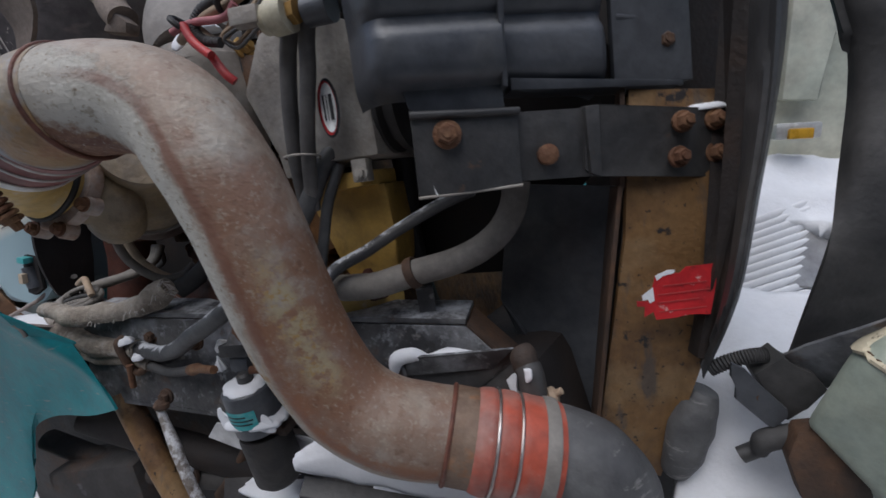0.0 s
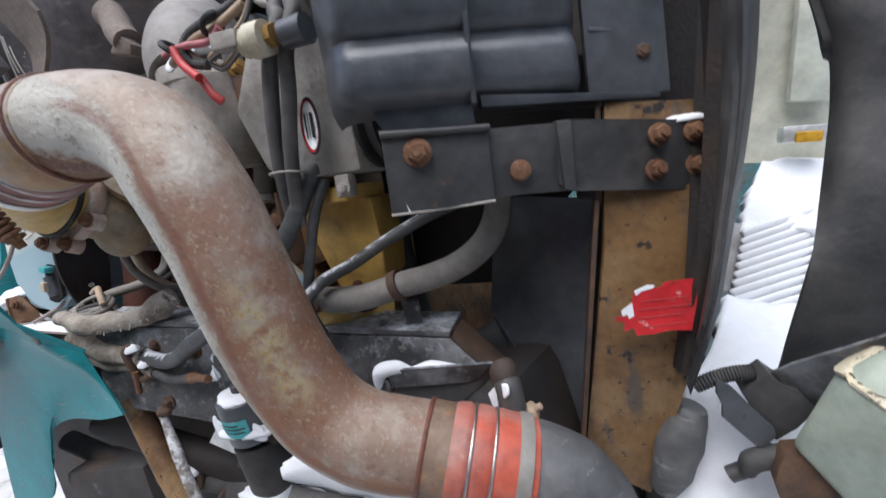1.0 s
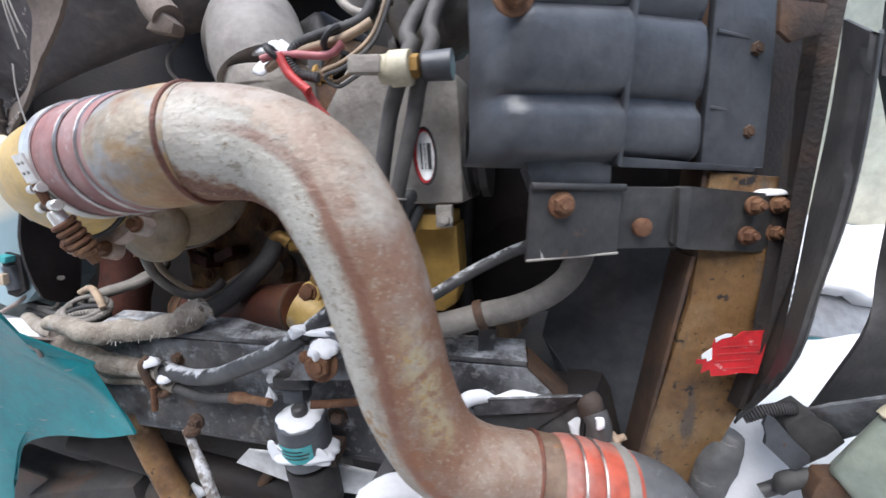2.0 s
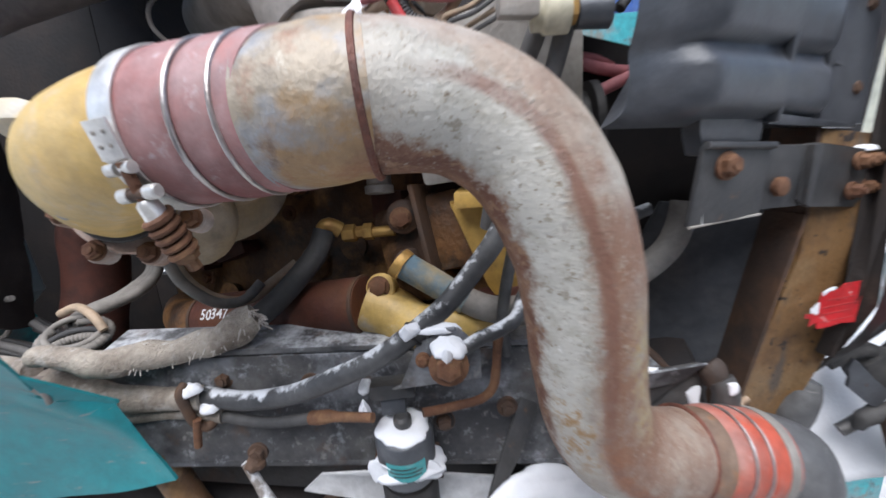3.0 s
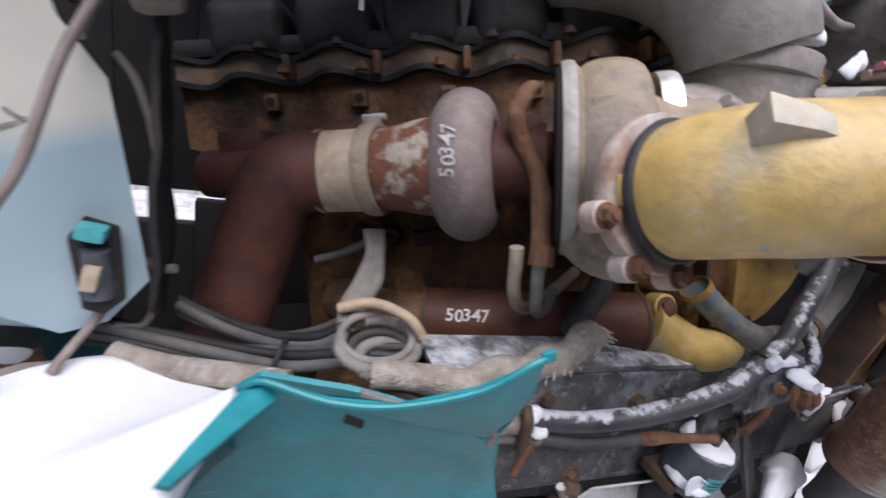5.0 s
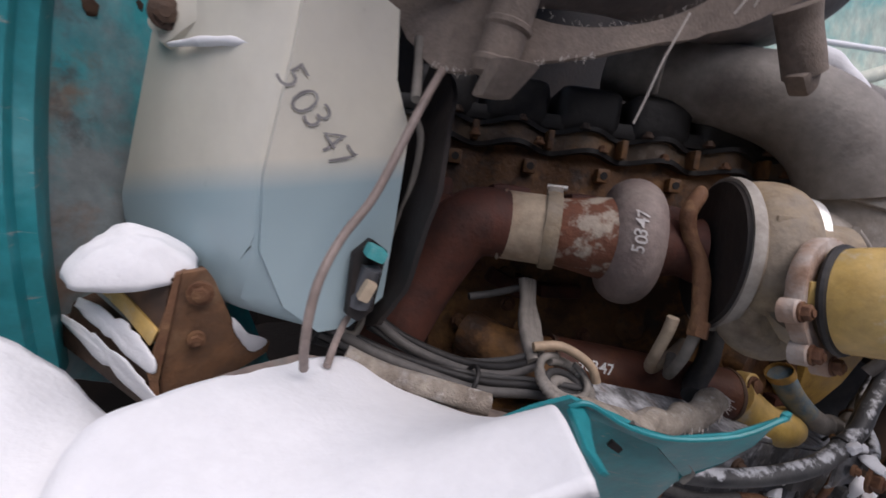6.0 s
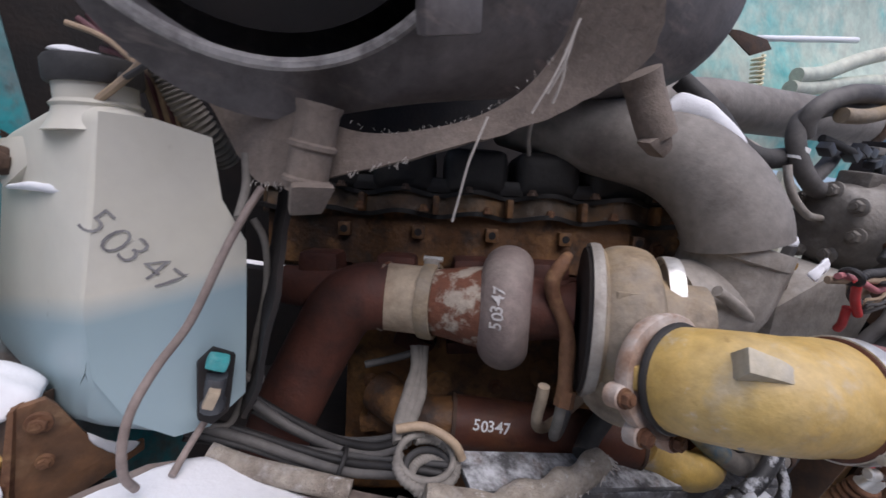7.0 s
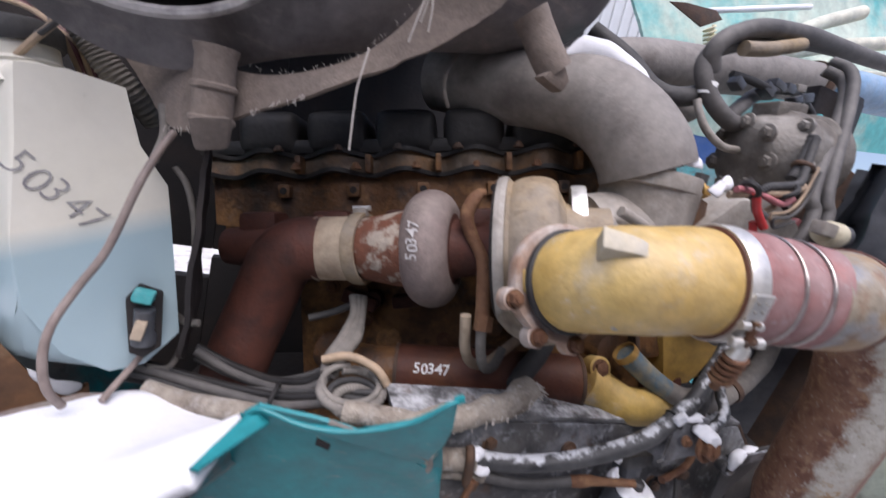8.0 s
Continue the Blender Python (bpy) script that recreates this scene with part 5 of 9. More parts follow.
# bracket on the rail with a snow covered bolt
rb = thing("hose_bracket", (-0.315, 0.541, 1.169), "dark folded bracket on the rail with a rusty bolt", "bracket")
part("plate", slab([(-0.363, 0.528, 1.166), (-0.339, 0.546, 1.217), (-0.297, 0.529, 1.230), (-0.274, 0.532, 1.205), (-0.273, 0.536, 1.164), (-0.374, 0.529, 1.162)], 0.0047, 0.0009), M["rail"], rb)
part("top_lip", slab([(-0.338, 0.545, 1.223), (-0.301, 0.527, 1.234), (-0.292, 0.541, 1.220), (-0.334, 0.552, 1.213)], 0.004, 0.001, None, (0, -0.3, -1)), M["rail"], rb)
part("bolt", hexhead((-0.310, 0.512, 1.196), (0, -1, 0.2), 0.0148, 0.0111), M["rusty"], rb, "large rusty bolt")
part("rivet", hexhead((-0.337, 0.525, 1.198), (0, -1, 0.2), 0.0057, 0.0047), M["rusty"], rb)
single("snow_patch", clump((-0.309, 0.519, 1.213), (0.042, 0.036, 0.015), None, 7.7, (1, 0, 0), (0, -0.2, 1)), M["snow"], "snow lying on the bracket bolt", "snow", "snow on small parts")
single("snow_patch", clump((-0.311, 0.506, 1.206), (0.016, 0.012, 0.020), None, 2.7, (1, 0, 0), (0, -0.5, 1)), M["snow"], "snow stuck to the bolt head", "snow", "snow on small parts")
single("snow_patch", clump((-0.318, 0.537, 1.227), (0.055, 0.018, 0.008), None, 3.9, (1, -0.02, 0.02), (0, -0.3, 1)), M["snow"], "strip of snow along the bracket lip", "snow", "snow on small parts")

# ---- hoses and lines over the rail ----
def hose(name, pts, r, mat, label, category="hose", sub=6, seg=16, bumps=0.0, rings=0.0):
    ob = thing(name, pts[0], label, category)
    part("hose_body" if category == "hose" else "line_body", tube(pts, r, seg, sub, None, bumps, rings), mat, ob)
    return ob


ac = hose("refrigerant_hose", [(-0.204, 0.606, 1.396), (-0.219, 0.593, 1.377), (-0.231, 0.580, 1.346), (-0.248, 0.570, 1.314), (-0.274, 0.563, 1.283), (-0.307, 0.551, 1.250), (-0.348, 0.546, 1.219), (-0.392, 0.544, 1.192), (-0.446, 0.553, 1.166), (-0.504, 0.574, 1.138), (-0.569, 0.597, 1.121), (-0.627, 0.612, 1.124)], [0.0125, 0.0125, 0.0125, 0.0125, 0.012, 0.012, 0.0125, 0.0125, 0.0125, 0.0125, 0.0125, 0.0125], M["snowrubber"], "black hose with snow on top, sagging over the rail")
part("tie_knot", clump((-0.350, 0.535, 1.227), (0.026, 0.018, 0.014), None, 4.4, (1, 0, 0.5), (0, -0.6, 0.8)), M["snow"], ac, "snow crusted cable tie")
part("cable_tie", donut((-0.346, 0.546, 1.220), (-0.8, 0, -0.55), 0.0135, 0.0018), M["blackcover"], ac)
sleeve1 = thing("sleeved_pipe_bundle", (-0.688, 0.610, 1.128), "two pipes in a worn snow-dusted fabric sleeve", "pipes")
part("upper_sleeve", tube([(-0.832, 0.634, 1.152), (-0.778, 0.616, 1.146), (-0.737, 0.606, 1.137), (-0.712, 0.611, 1.127), (-0.670, 0.613, 1.124), (-0.626, 0.611, 1.124)], 0.0167, 16, 5, None, 0.25), M["sleeve"], sleeve1)
part("lower_sleeve", tube([(-0.842, 0.636, 1.119), (-0.776, 0.620, 1.112), (-0.734, 0.614, 1.105), (-0.701, 0.617, 1.102), (-0.659, 0.615, 1.102), (-0.604, 0.607, 1.096)], 0.0114, 14, 5, None, 0.25), M["sleeve"], sleeve1)
part("clip", tube([(-0.640, 0.600, 1.148), (-0.642, 0.590, 1.141), (-0.639, 0.591, 1.120), (-0.635, 0.595, 1.097), (-0.623, 0.598, 1.087), (-0.616, 0.603, 1.092)], 0.0066, 10, 4), M["darkrust"], sleeve1, "rusty pipe clip")
part("clip_bolt", tube([(-0.629, 0.590, 1.104), (-0.637, 0.593, 1.063)], 0.0050, 10, 1), M["rusty"], sleeve1)
single("snow_patch", clump((-0.632, 0.596, 1.142), (0.030, 0.024, 0.011), None, 9.1, (1, 0, 0), (0, -0.3, 1)), M["snow"], "snow lying on the pipe clip", "snow", "snow on small parts")
single("snow_patch", clump((-0.615, 0.598, 1.114), (0.032, 0.020, 0.010), None, 8.2, (1, 0, 0), (0, -0.3, 1)), M["snow"], "snow lying on the lower pipe", "snow", "snow on small parts")
brline = thing("brake_line", (-0.449, 0.557, 1.116), "thin rubber line running into rusty fittings", "pipe")
part("rubber_line", tube([(-0.611, 0.608, 1.096), (-0.544, 0.588, 1.093), (-0.477, 0.569, 1.108)], 0.0072, 12, 5), M["rubber"], brline)
part("rusty_fitting", tube([(-0.480, 0.570, 1.107), (-0.469, 0.565, 1.110), (-0.455, 0.559, 1.115), (-0.442, 0.552, 1.118), (-0.399, 0.534, 1.126)], [0.0085, 0.009, 0.008, 0.006, 0.0058], 10, 3), M["rusty"], brline)
part("rust_line", tube([(-0.342, 0.536, 1.125), (-0.308, 0.545, 1.124), (-0.275, 0.553, 1.125), (-0.258, 0.557, 1.137), (-0.253, 0.560, 1.161), (-0.248, 0.567, 1.195), (-0.239, 0.591, 1.206)], 0.0055, 10, 5, None, 0.2), M["rusty"], brline)
hose("drain_hose", [(-0.199, 0.602, 1.377), (-0.216, 0.589, 1.334), (-0.227, 0.583, 1.290), (-0.236, 0.579, 1.250), (-0.241, 0.575, 1.210), (-0.234, 0.590, 1.163)], 0.0072, M["snowrubber"], "thin black hose hanging beside the yellow box")
hose("coolant_branch_hose", [(-0.037, 0.636, 1.326), (-0.079, 0.630, 1.312), (-0.134, 0.615, 1.287), (-0.178, 0.597, 1.263), (-0.213, 0.576, 1.247), (-0.232, 0.548, 1.226), (-0.275, 0.531, 1.214), (-0.296, 0.525, 1.205)], 0.0083, M["snowrubber"], "black hose slanting down from behind the bracket", seg=14)
ch = hose("coolant_hose", [(0.017, 0.648, 1.330), (0.011, 0.646, 1.300), (-0.006, 0.640, 1.271), (-0.037, 0.634, 1.248), (-0.075, 0.623, 1.235), (-0.117, 0.612, 1.228), (-0.173, 0.600, 1.216), (-0.216, 0.595, 1.215), (-0.190, 0.611, 1.213), (-0.243, 0.610, 1.214), (-0.284, 0.626, 1.227), (-0.329, 0.644, 1.254)], 0.0175, M["greyhose"], "grey dusty coolant hose curving under the bracket")
part("hose_end", tube([(-0.278, 0.622, 1.223), (-0.315, 0.638, 1.244), (-0.356, 0.648, 1.270)], [0.0180, 0.0185, 0.0190], 16, 4), material("worn_blue_hose", (0.10, 0.16, 0.20), 0.7, 0, [((0.34, 0.26, 0.13), 20, 0.52, 0.1, 0.8)], 0.25, 160), ch, "worn blue hose end")
part("hose_clamp", ringband((-0.360, 0.648, 1.272), (0.6, -0.25, -0.5), 0.019, 0.012, 0.002, 30), M["brassnut"], ch, "yellowed hose clamp")
part("hose_clamp", ringband((-0.122, 0.610, 1.228), (0.9, 0, 0.3), 0.0180, 0.012, 0.003, 30), M["darkrust"], ch, "rusty hose clamp")
part("clamp_leg", slab([(-0.125, 0.617, 1.203), (-0.102, 0.621, 1.204), (-0.106, 0.635, 1.159), (-0.127, 0.628, 1.163)], 0.005, 0.001), M["rail"], ch)

# frayed hose with a fabric sleeve
fh = thing("frayed_hose", (-0.632, 0.623, 1.184), "black hose in a torn fabric sleeve, pale and frayed", "hose")
part("hose_body", tube([(-0.469, 0.710, 1.312), (-0.480, 0.699, 1.284), (-0.506, 0.678, 1.254), (-0.535, 0.664, 1.227), (-0.558, 0.646, 1.211)], 0.0156, 16, 6), M["rubber"], fh)
part("fabric_sleeve", tube([(-0.549, 0.627, 1.224), (-0.562, 0.623, 1.217), (-0.589, 0.616, 1.203), (-0.628, 0.613, 1.193), (-0.666, 0.607, 1.190), (-0.703, 0.599, 1.187), (-0.731, 0.590, 1.192), (-0.765, 0.594, 1.198), (-0.816, 0.611, 1.196)], [0.0181, 0.0186, 0.0171, 0.0160, 0.0160, 0.0160, 0.0149, 0.0139, 0.0128], 20, 9, None, 0.55), M["sleeve"], fh, "torn fabric sleeve")
part("loose_threads", fringe([(-0.558, 0.605, 1.216), (-0.596, 0.601, 1.199), (-0.650, 0.600, 1.188), (-0.693, 0.593, 1.186)], (-0.1, -0.1, -1), 0.0107, 0.0008, 90), M["fray"], fh, "loose pale threads")
part("torn_end", fringe([(-0.553, 0.614, 1.236), (-0.543, 0.616, 1.227), (-0.541, 0.616, 1.214)], (0.8, -0.2, 0.1), 0.0127, 0.0008, 40, None, 5), M["fray"], fh)
part("hose_fitting", tube([(-0.472, 0.710, 1.312), (-0.463, 0.710, 1.319), (-0.447, 0.713, 1.310)], 0.0115, 12, 4), M["brassnut"], fh, "brass elbow fitting")
fit = thing("brass_fitting", (-0.409, 0.712, 1.303), "dull brass hexagon fitting on the engine", "fitting")
part("hex_nut", lathe((-0.444, 0.717, 1.304), (1, -0.15, 0.05), [(0, 0.013), (0.018, 0.013), (0.02, 0.009), (0.03, 0.009), (0.031, 0.0125), (0.044, 0.0125)], 6), M["brassnut"], fit)
part("stem", lathe((-0.409, 0.712, 1.304), (1, -0.15, 0.05), [(0, 0.008), (0.04, 0.008)], 12), M["brassnut"], fit)

# front housing: thermostat castings and fuel manifold
cast = thing("water_pump_housing", (-0.331, 0.702, 1.243), "rusty ochre castings with plugs beside the oil cooler", "engine casting")
part("housing_body", block((-0.332, 0.745, 1.265), (0.10, 0.09, 0.15), EU, EV, 0.02), M["block"], cast)
part("front_flange", block((-0.285, 0.719, 1.300), (0.085, 0.08, 0.115), EU, EV, 0.02), M["block"], cast)
part("joint_rib", block((-0.323, 0.686, 1.312), (0.008, 0.05, 0.12), EU, EV, 0.003), M["darkrust"], cast)
part("port_boss", lathe((-0.355, 0.698, 1.326), (0, -1, 0.2), [(-0.03, 0.026), (0.006, 0.024), (0.009, 0.02)], 24), M["block"], cast)
part("port_plug", hexhead((-0.358, 0.688, 1.326), (0, -1, 0.2), 0.013, 0.007, None, 1.2, 0), M["rusty"], cast)
part("lower_boss", lathe((-0.352, 0.702, 1.255), (0.2, -1, 0.1), [(-0.03, 0.03), (0.006, 0.025), (0.01, 0.018)], 24), M["block"], cast)
part("dark_sensor", lathe((-0.385, 0.707, 1.387), (0, -0.2, -1), [(-0.03, 0.017), (0.015, 0.017), (0.017, 0.02), (0.027, 0.02)], 18), M["castgrey"], cast, "grey cast sensor")
tens = thing("belt_guard", (-0.218, 0.656, 1.279), "yellow sheet-metal belt guard beside the alternator", "guard")
part("guard_face", slab([(-0.292, 0.659, 1.346), (-0.155, 0.633, 1.348), (-0.153, 0.642, 1.281), (-0.158, 0.653, 1.231), (-0.179, 0.653, 1.216), (-0.236, 0.652, 1.216), (-0.246, 0.654, 1.231)], 0.07, 0.004, None, (0.05, 1, 0)), M["guard"], tens)
part("guard_bolt", hexhead((-0.259, 0.637, 1.369), (0, -1, 0.2), 0.007, 0.006), M["rusty"], tens)
part("guard_top", block((-0.221, 0.653, 1.355), (0.12, 0.08, 0.0208), (1, -0.22, 0.03), (0.2, 1, 0), 0.0038), M["guard"], tens)

# alternator
alt = thing("alternator", (-0.198, 0.602, 1.437), "grey dusty alternator with an oval label", "alternator")
part("case_front", slab([(-0.286, 0.598, 1.551), (-0.226, 0.592, 1.568), (-0.144, 0.585, 1.535), (-0.139, 0.592, 1.380), (-0.218, 0.584, 1.382), (-0.301, 0.619, 1.401), (-0.336, 0.617, 1.488)], 0.14, 0.0114, None, (0.1, 1, 0)), M["castgrey"], alt)
part("case_foot", block((-0.165, 0.594, 1.366), (0.0207, 0.02, 0.0282), (1, 0, 0), (0, 1, 0), 0.0028), M["castgrey"], alt)
part("foot_bolt", hexhead((-0.163, 0.584, 1.362), (0, -1, 0.1), 0.0066, 0.0057), M["castgrey"], alt)
part("pulley", lathe((-0.139, 0.644, 1.434), (1, -0.1, 0.05), [(0, 0.05), (0.0074, 0.05), (0.0111, 0.0390), (0.0167, 0.0390), (0.0204, 0.05), (0.03, 0.05)], 32), M["blackcover"], alt, "black belt pulley")
lab = V((-0.182, 0.567, 1.440))
lu, lw = V((0.99, -0.16, 0.0)).normalized(), V((-0.06, 0.1, 1)).normalized()


def oval(rx, rz, lift, cx=0.0, cz=0.0):
    bm = bmesh.new()
    nrm = lu.cross(lw)
    nrm = nrm if nrm.y < 0 else -nrm
    bm.faces.new([bm.verts.new(lab + nrm * lift + lu * (cx + rx * math.cos(2 * math.pi * k / 36)) + lw * (cz + rz * math.sin(2 * math.pi * k / 36))) for k in range(36)])
    return bm


plate = part("name_plate", oval(0.0152, 0.0345, 0.002), M["blackink"], alt, "black oval label", False)
part("label_red", oval(0.0128, 0.0315, 0.003, -0.0008), M["sticker"], plate, "", False)
part("label_white", oval(0.0108, 0.0285, 0.004, 0.0012), M["white"], plate, "", False)
bm = bmesh.new()
for cx, w in ((-0.004, 0.0022), (0.0005, 0.0012), (0.0058, 0.005)):
    bmesh.ops.create_grid(bm, x_segments=1, y_segments=1, size=0.5, matrix=Matrix.Translation(lab + lu * cx - V((0, 0.0062, 0))) @ Matrix(((lu.x * w, lw.x * 0.03, 0, 0), (lu.y * w, lw.y * 0.03, 0, 0), (lu.z * w, lw.z * 0.03, 0, 0), (0, 0, 0, 1))))
part("print_bar", bm, M["blackink"], plate, "", False)
hose("heater_hose", [(-0.252, 0.593, 1.325), (-0.242, 0.573, 1.390), (-0.231, 0.561, 1.440), (-0.219, 0.553, 1.486), (-0.206, 0.547, 1.520), (-0.192, 0.553, 1.557), (-0.187, 0.567, 1.594), (-0.074, 0.633, 1.770), (-0.092, 0.666, 1.805)], 0.0095, M["dustyhose"], "dusty black hose standing beside the alternator")
hose("heater_hose", [(-0.234, 0.580, 1.325), (-0.220, 0.566, 1.387), (-0.205, 0.555, 1.437), (-0.191, 0.548, 1.480), (-0.181, 0.542, 1.519), (-0.167, 0.547, 1.558), (-0.163, 0.561, 1.599), (-0.077, 0.625, 1.784), (-0.071, 0.671, 1.826)], 0.0090, M["dustyhose"], "dusty black hose standing beside the alternator")
single("hose_tie", donut((-0.230, 0.569, 1.390), (0, 0.1, 1), 0.0207, 0.0014), M["castgrey"], "thin metal tie round two hoses", "tie")

# ---- surge tank and its bracket ----
br = thing("tank_bracket", (0.074, 0.531, 1.366), "chipped black steel tank bracket with rusted bolts", "bracket")
part("front_plate", slab([(-0.063, 0.499, 1.406), (0.034, 0.538, 1.400), (0.033, 0.543, 1.329), (-0.067, 0.507, 1.328)], 0.0054, 0.0016), M["blacksteel"], br)
part("plate_lip", tube([(-0.063, 0.497, 1.407), (-0.017, 0.516, 1.404), (0.036, 0.537, 1.401)], 0.0038, 10, 2), M["blacksteel"], br)
part("plate_lip", tube([(-0.067, 0.506, 1.328), (-0.016, 0.528, 1.328), (0.033, 0.542, 1.329)], 0.0016, 10, 2), M["castgrey"], br, "worn lower edge")
part("step_plate", slab([(0.019, 0.537, 1.401), (0.122, 0.572, 1.396), (0.122, 0.579, 1.328), (0.017, 0.545, 1.333)], 0.0105, 0.0009), M["blacksteel"], br)
part("bent_edge", slab([(0.098, 0.557, 1.398), (0.112, 0.561, 1.398), (0.112, 0.567, 1.327), (0.101, 0.561, 1.332)], 0.0103, 0.0017), M["blacksteel"], br)
part("arm", slab([(0.096, 0.564, 1.399), (0.109, 0.561, 1.399), (0.243, 0.625, 1.382), (0.246, 0.629, 1.310), (0.110, 0.567, 1.328), (0.095, 0.566, 1.337)], 0.0060, 0.0015), M["blacksteel"], br)
for q in ((0.194, 0.597, 1.373), (0.229, 0.617, 1.372), (0.190, 0.597, 1.338), (0.230, 0.620, 1.338)):
    part("arm_bolt", hexhead(q, (0.28, -0.95, 0.08), 0.0082, 0.009, None, 1.35, 0.5), M["rusty"], br)
part("plate_bolt", hexhead((-0.032, 0.511, 1.386), (0.28, -0.95, 0.08), 0.0105, 0.0085, None, 1.35, 0.3), M["rusty"], br, "large orange rusted bolt")
part("flat_bolt", lathe((0.060, 0.551, 1.356), (0.28, -0.95, 0.08), [(-0.004, 0.0105), (0.0026, 0.0105), (0.0044, 0.0079)], 20), M["rusty"], br)
part("paint_chip", slab([(-0.052, 0.511, 1.340), (-0.047, 0.513, 1.339), (-0.044, 0.516, 1.327), (-0.050, 0.513, 1.327)], 0.0005), M["white"], br, "", False)
part("paint_chip", slab([(0.007, 0.534, 1.348), (0.011, 0.535, 1.347), (0.014, 0.537, 1.333), (0.011, 0.537, 1.333)], 0.0004), M["white"], br, "", False)
single("snow_patch", clump((0.223, 0.625, 1.384), (0.062, 0.026, 0.010), None, 1.9, (1, 0.32, 0), (0, 0, 1)), M["snow"], "snow lying on the bracket arm", "snow", "snow on small parts")
single("snow_patch", clump((-0.033, 0.516, 1.404), (0.020, 0.012, 0.005), None, 5.9, (1, 0.32, 0), (0, 0, 1)), M["snow"], "snow lying on the bracket plate", "snow", "snow on small parts")

st = thing("surge_tank", (0.028, 0.562, 1.420), "black moulded plastic surge tank with a welded seam", "tank")


bk = (-0.30, 0.95, 0.02)
def shell(bottom, top, off, side):
    """Half of the moulded tank: a rounded front with two shallow folds across it, closed behind."""
    rows = []
    for k in range(33):
        v = k / 32
        z = -0.22 + 0.44 * v
        row = []
        for i in range(25):
            u = i / 24
            fold = 0.010 * math.exp(-((v - 0.30) / 0.028) ** 2) + 0.008 * math.exp(-((v - 0.66) / 0.026) ** 2)
            swell = 0.006 * math.sin(math.pi * min(1, v / 0.30)) if v < 0.30 else 0.006 * math.sin(math.pi * min(1, (v - 0.30) / 0.36))
            if side < 0:
                edge = max(0.0, 1 - u / 0.34) ** 2.4
            else:
                edge = max(0.0, (u - 0.80) / 0.20) ** 2.2
            under = max(0.0, 1 - v / 0.10) ** 2.2
            back = 0.062 * edge + 0.03 * under + fold * (1 - edge) - swell
            q = bottom[0].lerp(bottom[1], u).lerp(top[0].lerp(top[1], u), v)
            row.append(q + FRONT * (off - back))
        rows.append(row)
    return sheet(rows, 0.09, 1, None, 0.0012, -FRONT)


FRONT = V((0.30, -0.95, -0.02)).normalized()
part("left_shell", shell((V((-0.111, 0.475, 1.425)), V((0.024, 0.531, 1.420))), (V((-0.105, 0.455, 1.644)), V((0.032, 0.514, 1.650))), 0.0037, -1), M["plastic"], st)
part("right_shell", shell((V((0.027, 0.533, 1.422)), V((0.143, 0.572, 1.415))), (V((0.035, 0.515, 1.650)), V((0.133, 0.556, 1.647))), -0.014, 1), M["plastic"], st)
part("weld_seam", slab([(0.031, 0.507, 1.644), (0.036, 0.508, 1.644), (0.029, 0.526, 1.423), (0.024, 0.524, 1.424)], 0.05, 0.0018, None, bk), M["plastic"], st, "moulded seam flange")
part("lower_ledge", slab([(0.030, 0.540, 1.433), (0.201, 0.616, 1.416), (0.200, 0.617, 1.411), (0.030, 0.542, 1.422)], 0.05, 0.0009, None, bk), M["plastic"], st)
part("mount_flange", slab([(0.127, 0.582, 1.659), (0.198, 0.606, 1.659), (0.210, 0.618, 1.415), (0.131, 0.592, 1.421)], 0.01, 0.0017, None, bk), M["plastic"], st, "flat mounting flange")
for a, b in (((0.134, 0.592, 1.483), (0.200, 0.619, 1.475)), ((0.133, 0.588, 1.560), (0.171, 0.603, 1.554))):
    part("flange_rib", tube([a, b], 0.003, 8, 1), M["plastic"], st)
part("flange_bolt", hexhead((0.183, 0.614, 1.456), (0.28, -0.95, 0.08), 0.0077, 0.0068), M["darkrust"], st)
part("flange_bolt", hexhead((0.180, 0.609, 1.543), (0.28, -0.95, 0.08), 0.0078, 0.0069), M["darkrust"], st)
part("front_boss", hexhead((-0.082, 0.472, 1.573), (0.28, -0.95, 0.08), 0.0130, 0.01), M["rusty"], st, "rusty bolt on the tank face")
part("mount_foot", slab([(-0.074, 0.498, 1.442), (0.022, 0.536, 1.436), (0.023, 0.542, 1.389), (-0.059, 0.509, 1.396), (-0.063, 0.505, 1.420)], 0.02, 0.0036, None, bk), M["plastic"], st, "tapering mounting foot")
sens = thing("level_sensor", (-0.182, 0.517, 1.528), "cream level sensor plugged into the tank side", "sensor")
part("boot", lathe((-0.143, 0.532, 1.532), (-1, 0.06, 0.0), [(0, 0.0159), (0.03, 0.0149), (0.0318, 0.0121)], 20), M["plastic"], sens)
part("hex_body", lathe((-0.177, 0.523, 1.531), (-1, 0.06, 0.0), [(0, 0.0122), (0.0112, 0.0122)], 6), M["brassnut"], sens)
part("plug_body", lathe((-0.185, 0.520, 1.529), (-1, 0.06, 0.0), [(0, 0.0178), (0.0206, 0.0182), (0.0243, 0.0150), (0.0318, 0.0150), (0.0327, 0.01)], 24), material("aged_cream_plastic", (0.50, 0.46, 0.34), 0.6, 0, [((0.36, 0.32, 0.22), 30, 0.56, 0.1, 0.6)], 0.15), sens, "aged cream plug body")
part("connector", block((-0.231, 0.514, 1.533), (0.035, 0.018, 0.018), (1, 0, -0.05), (0, 1, 0), 0.0028), M["castgrey"], sens)

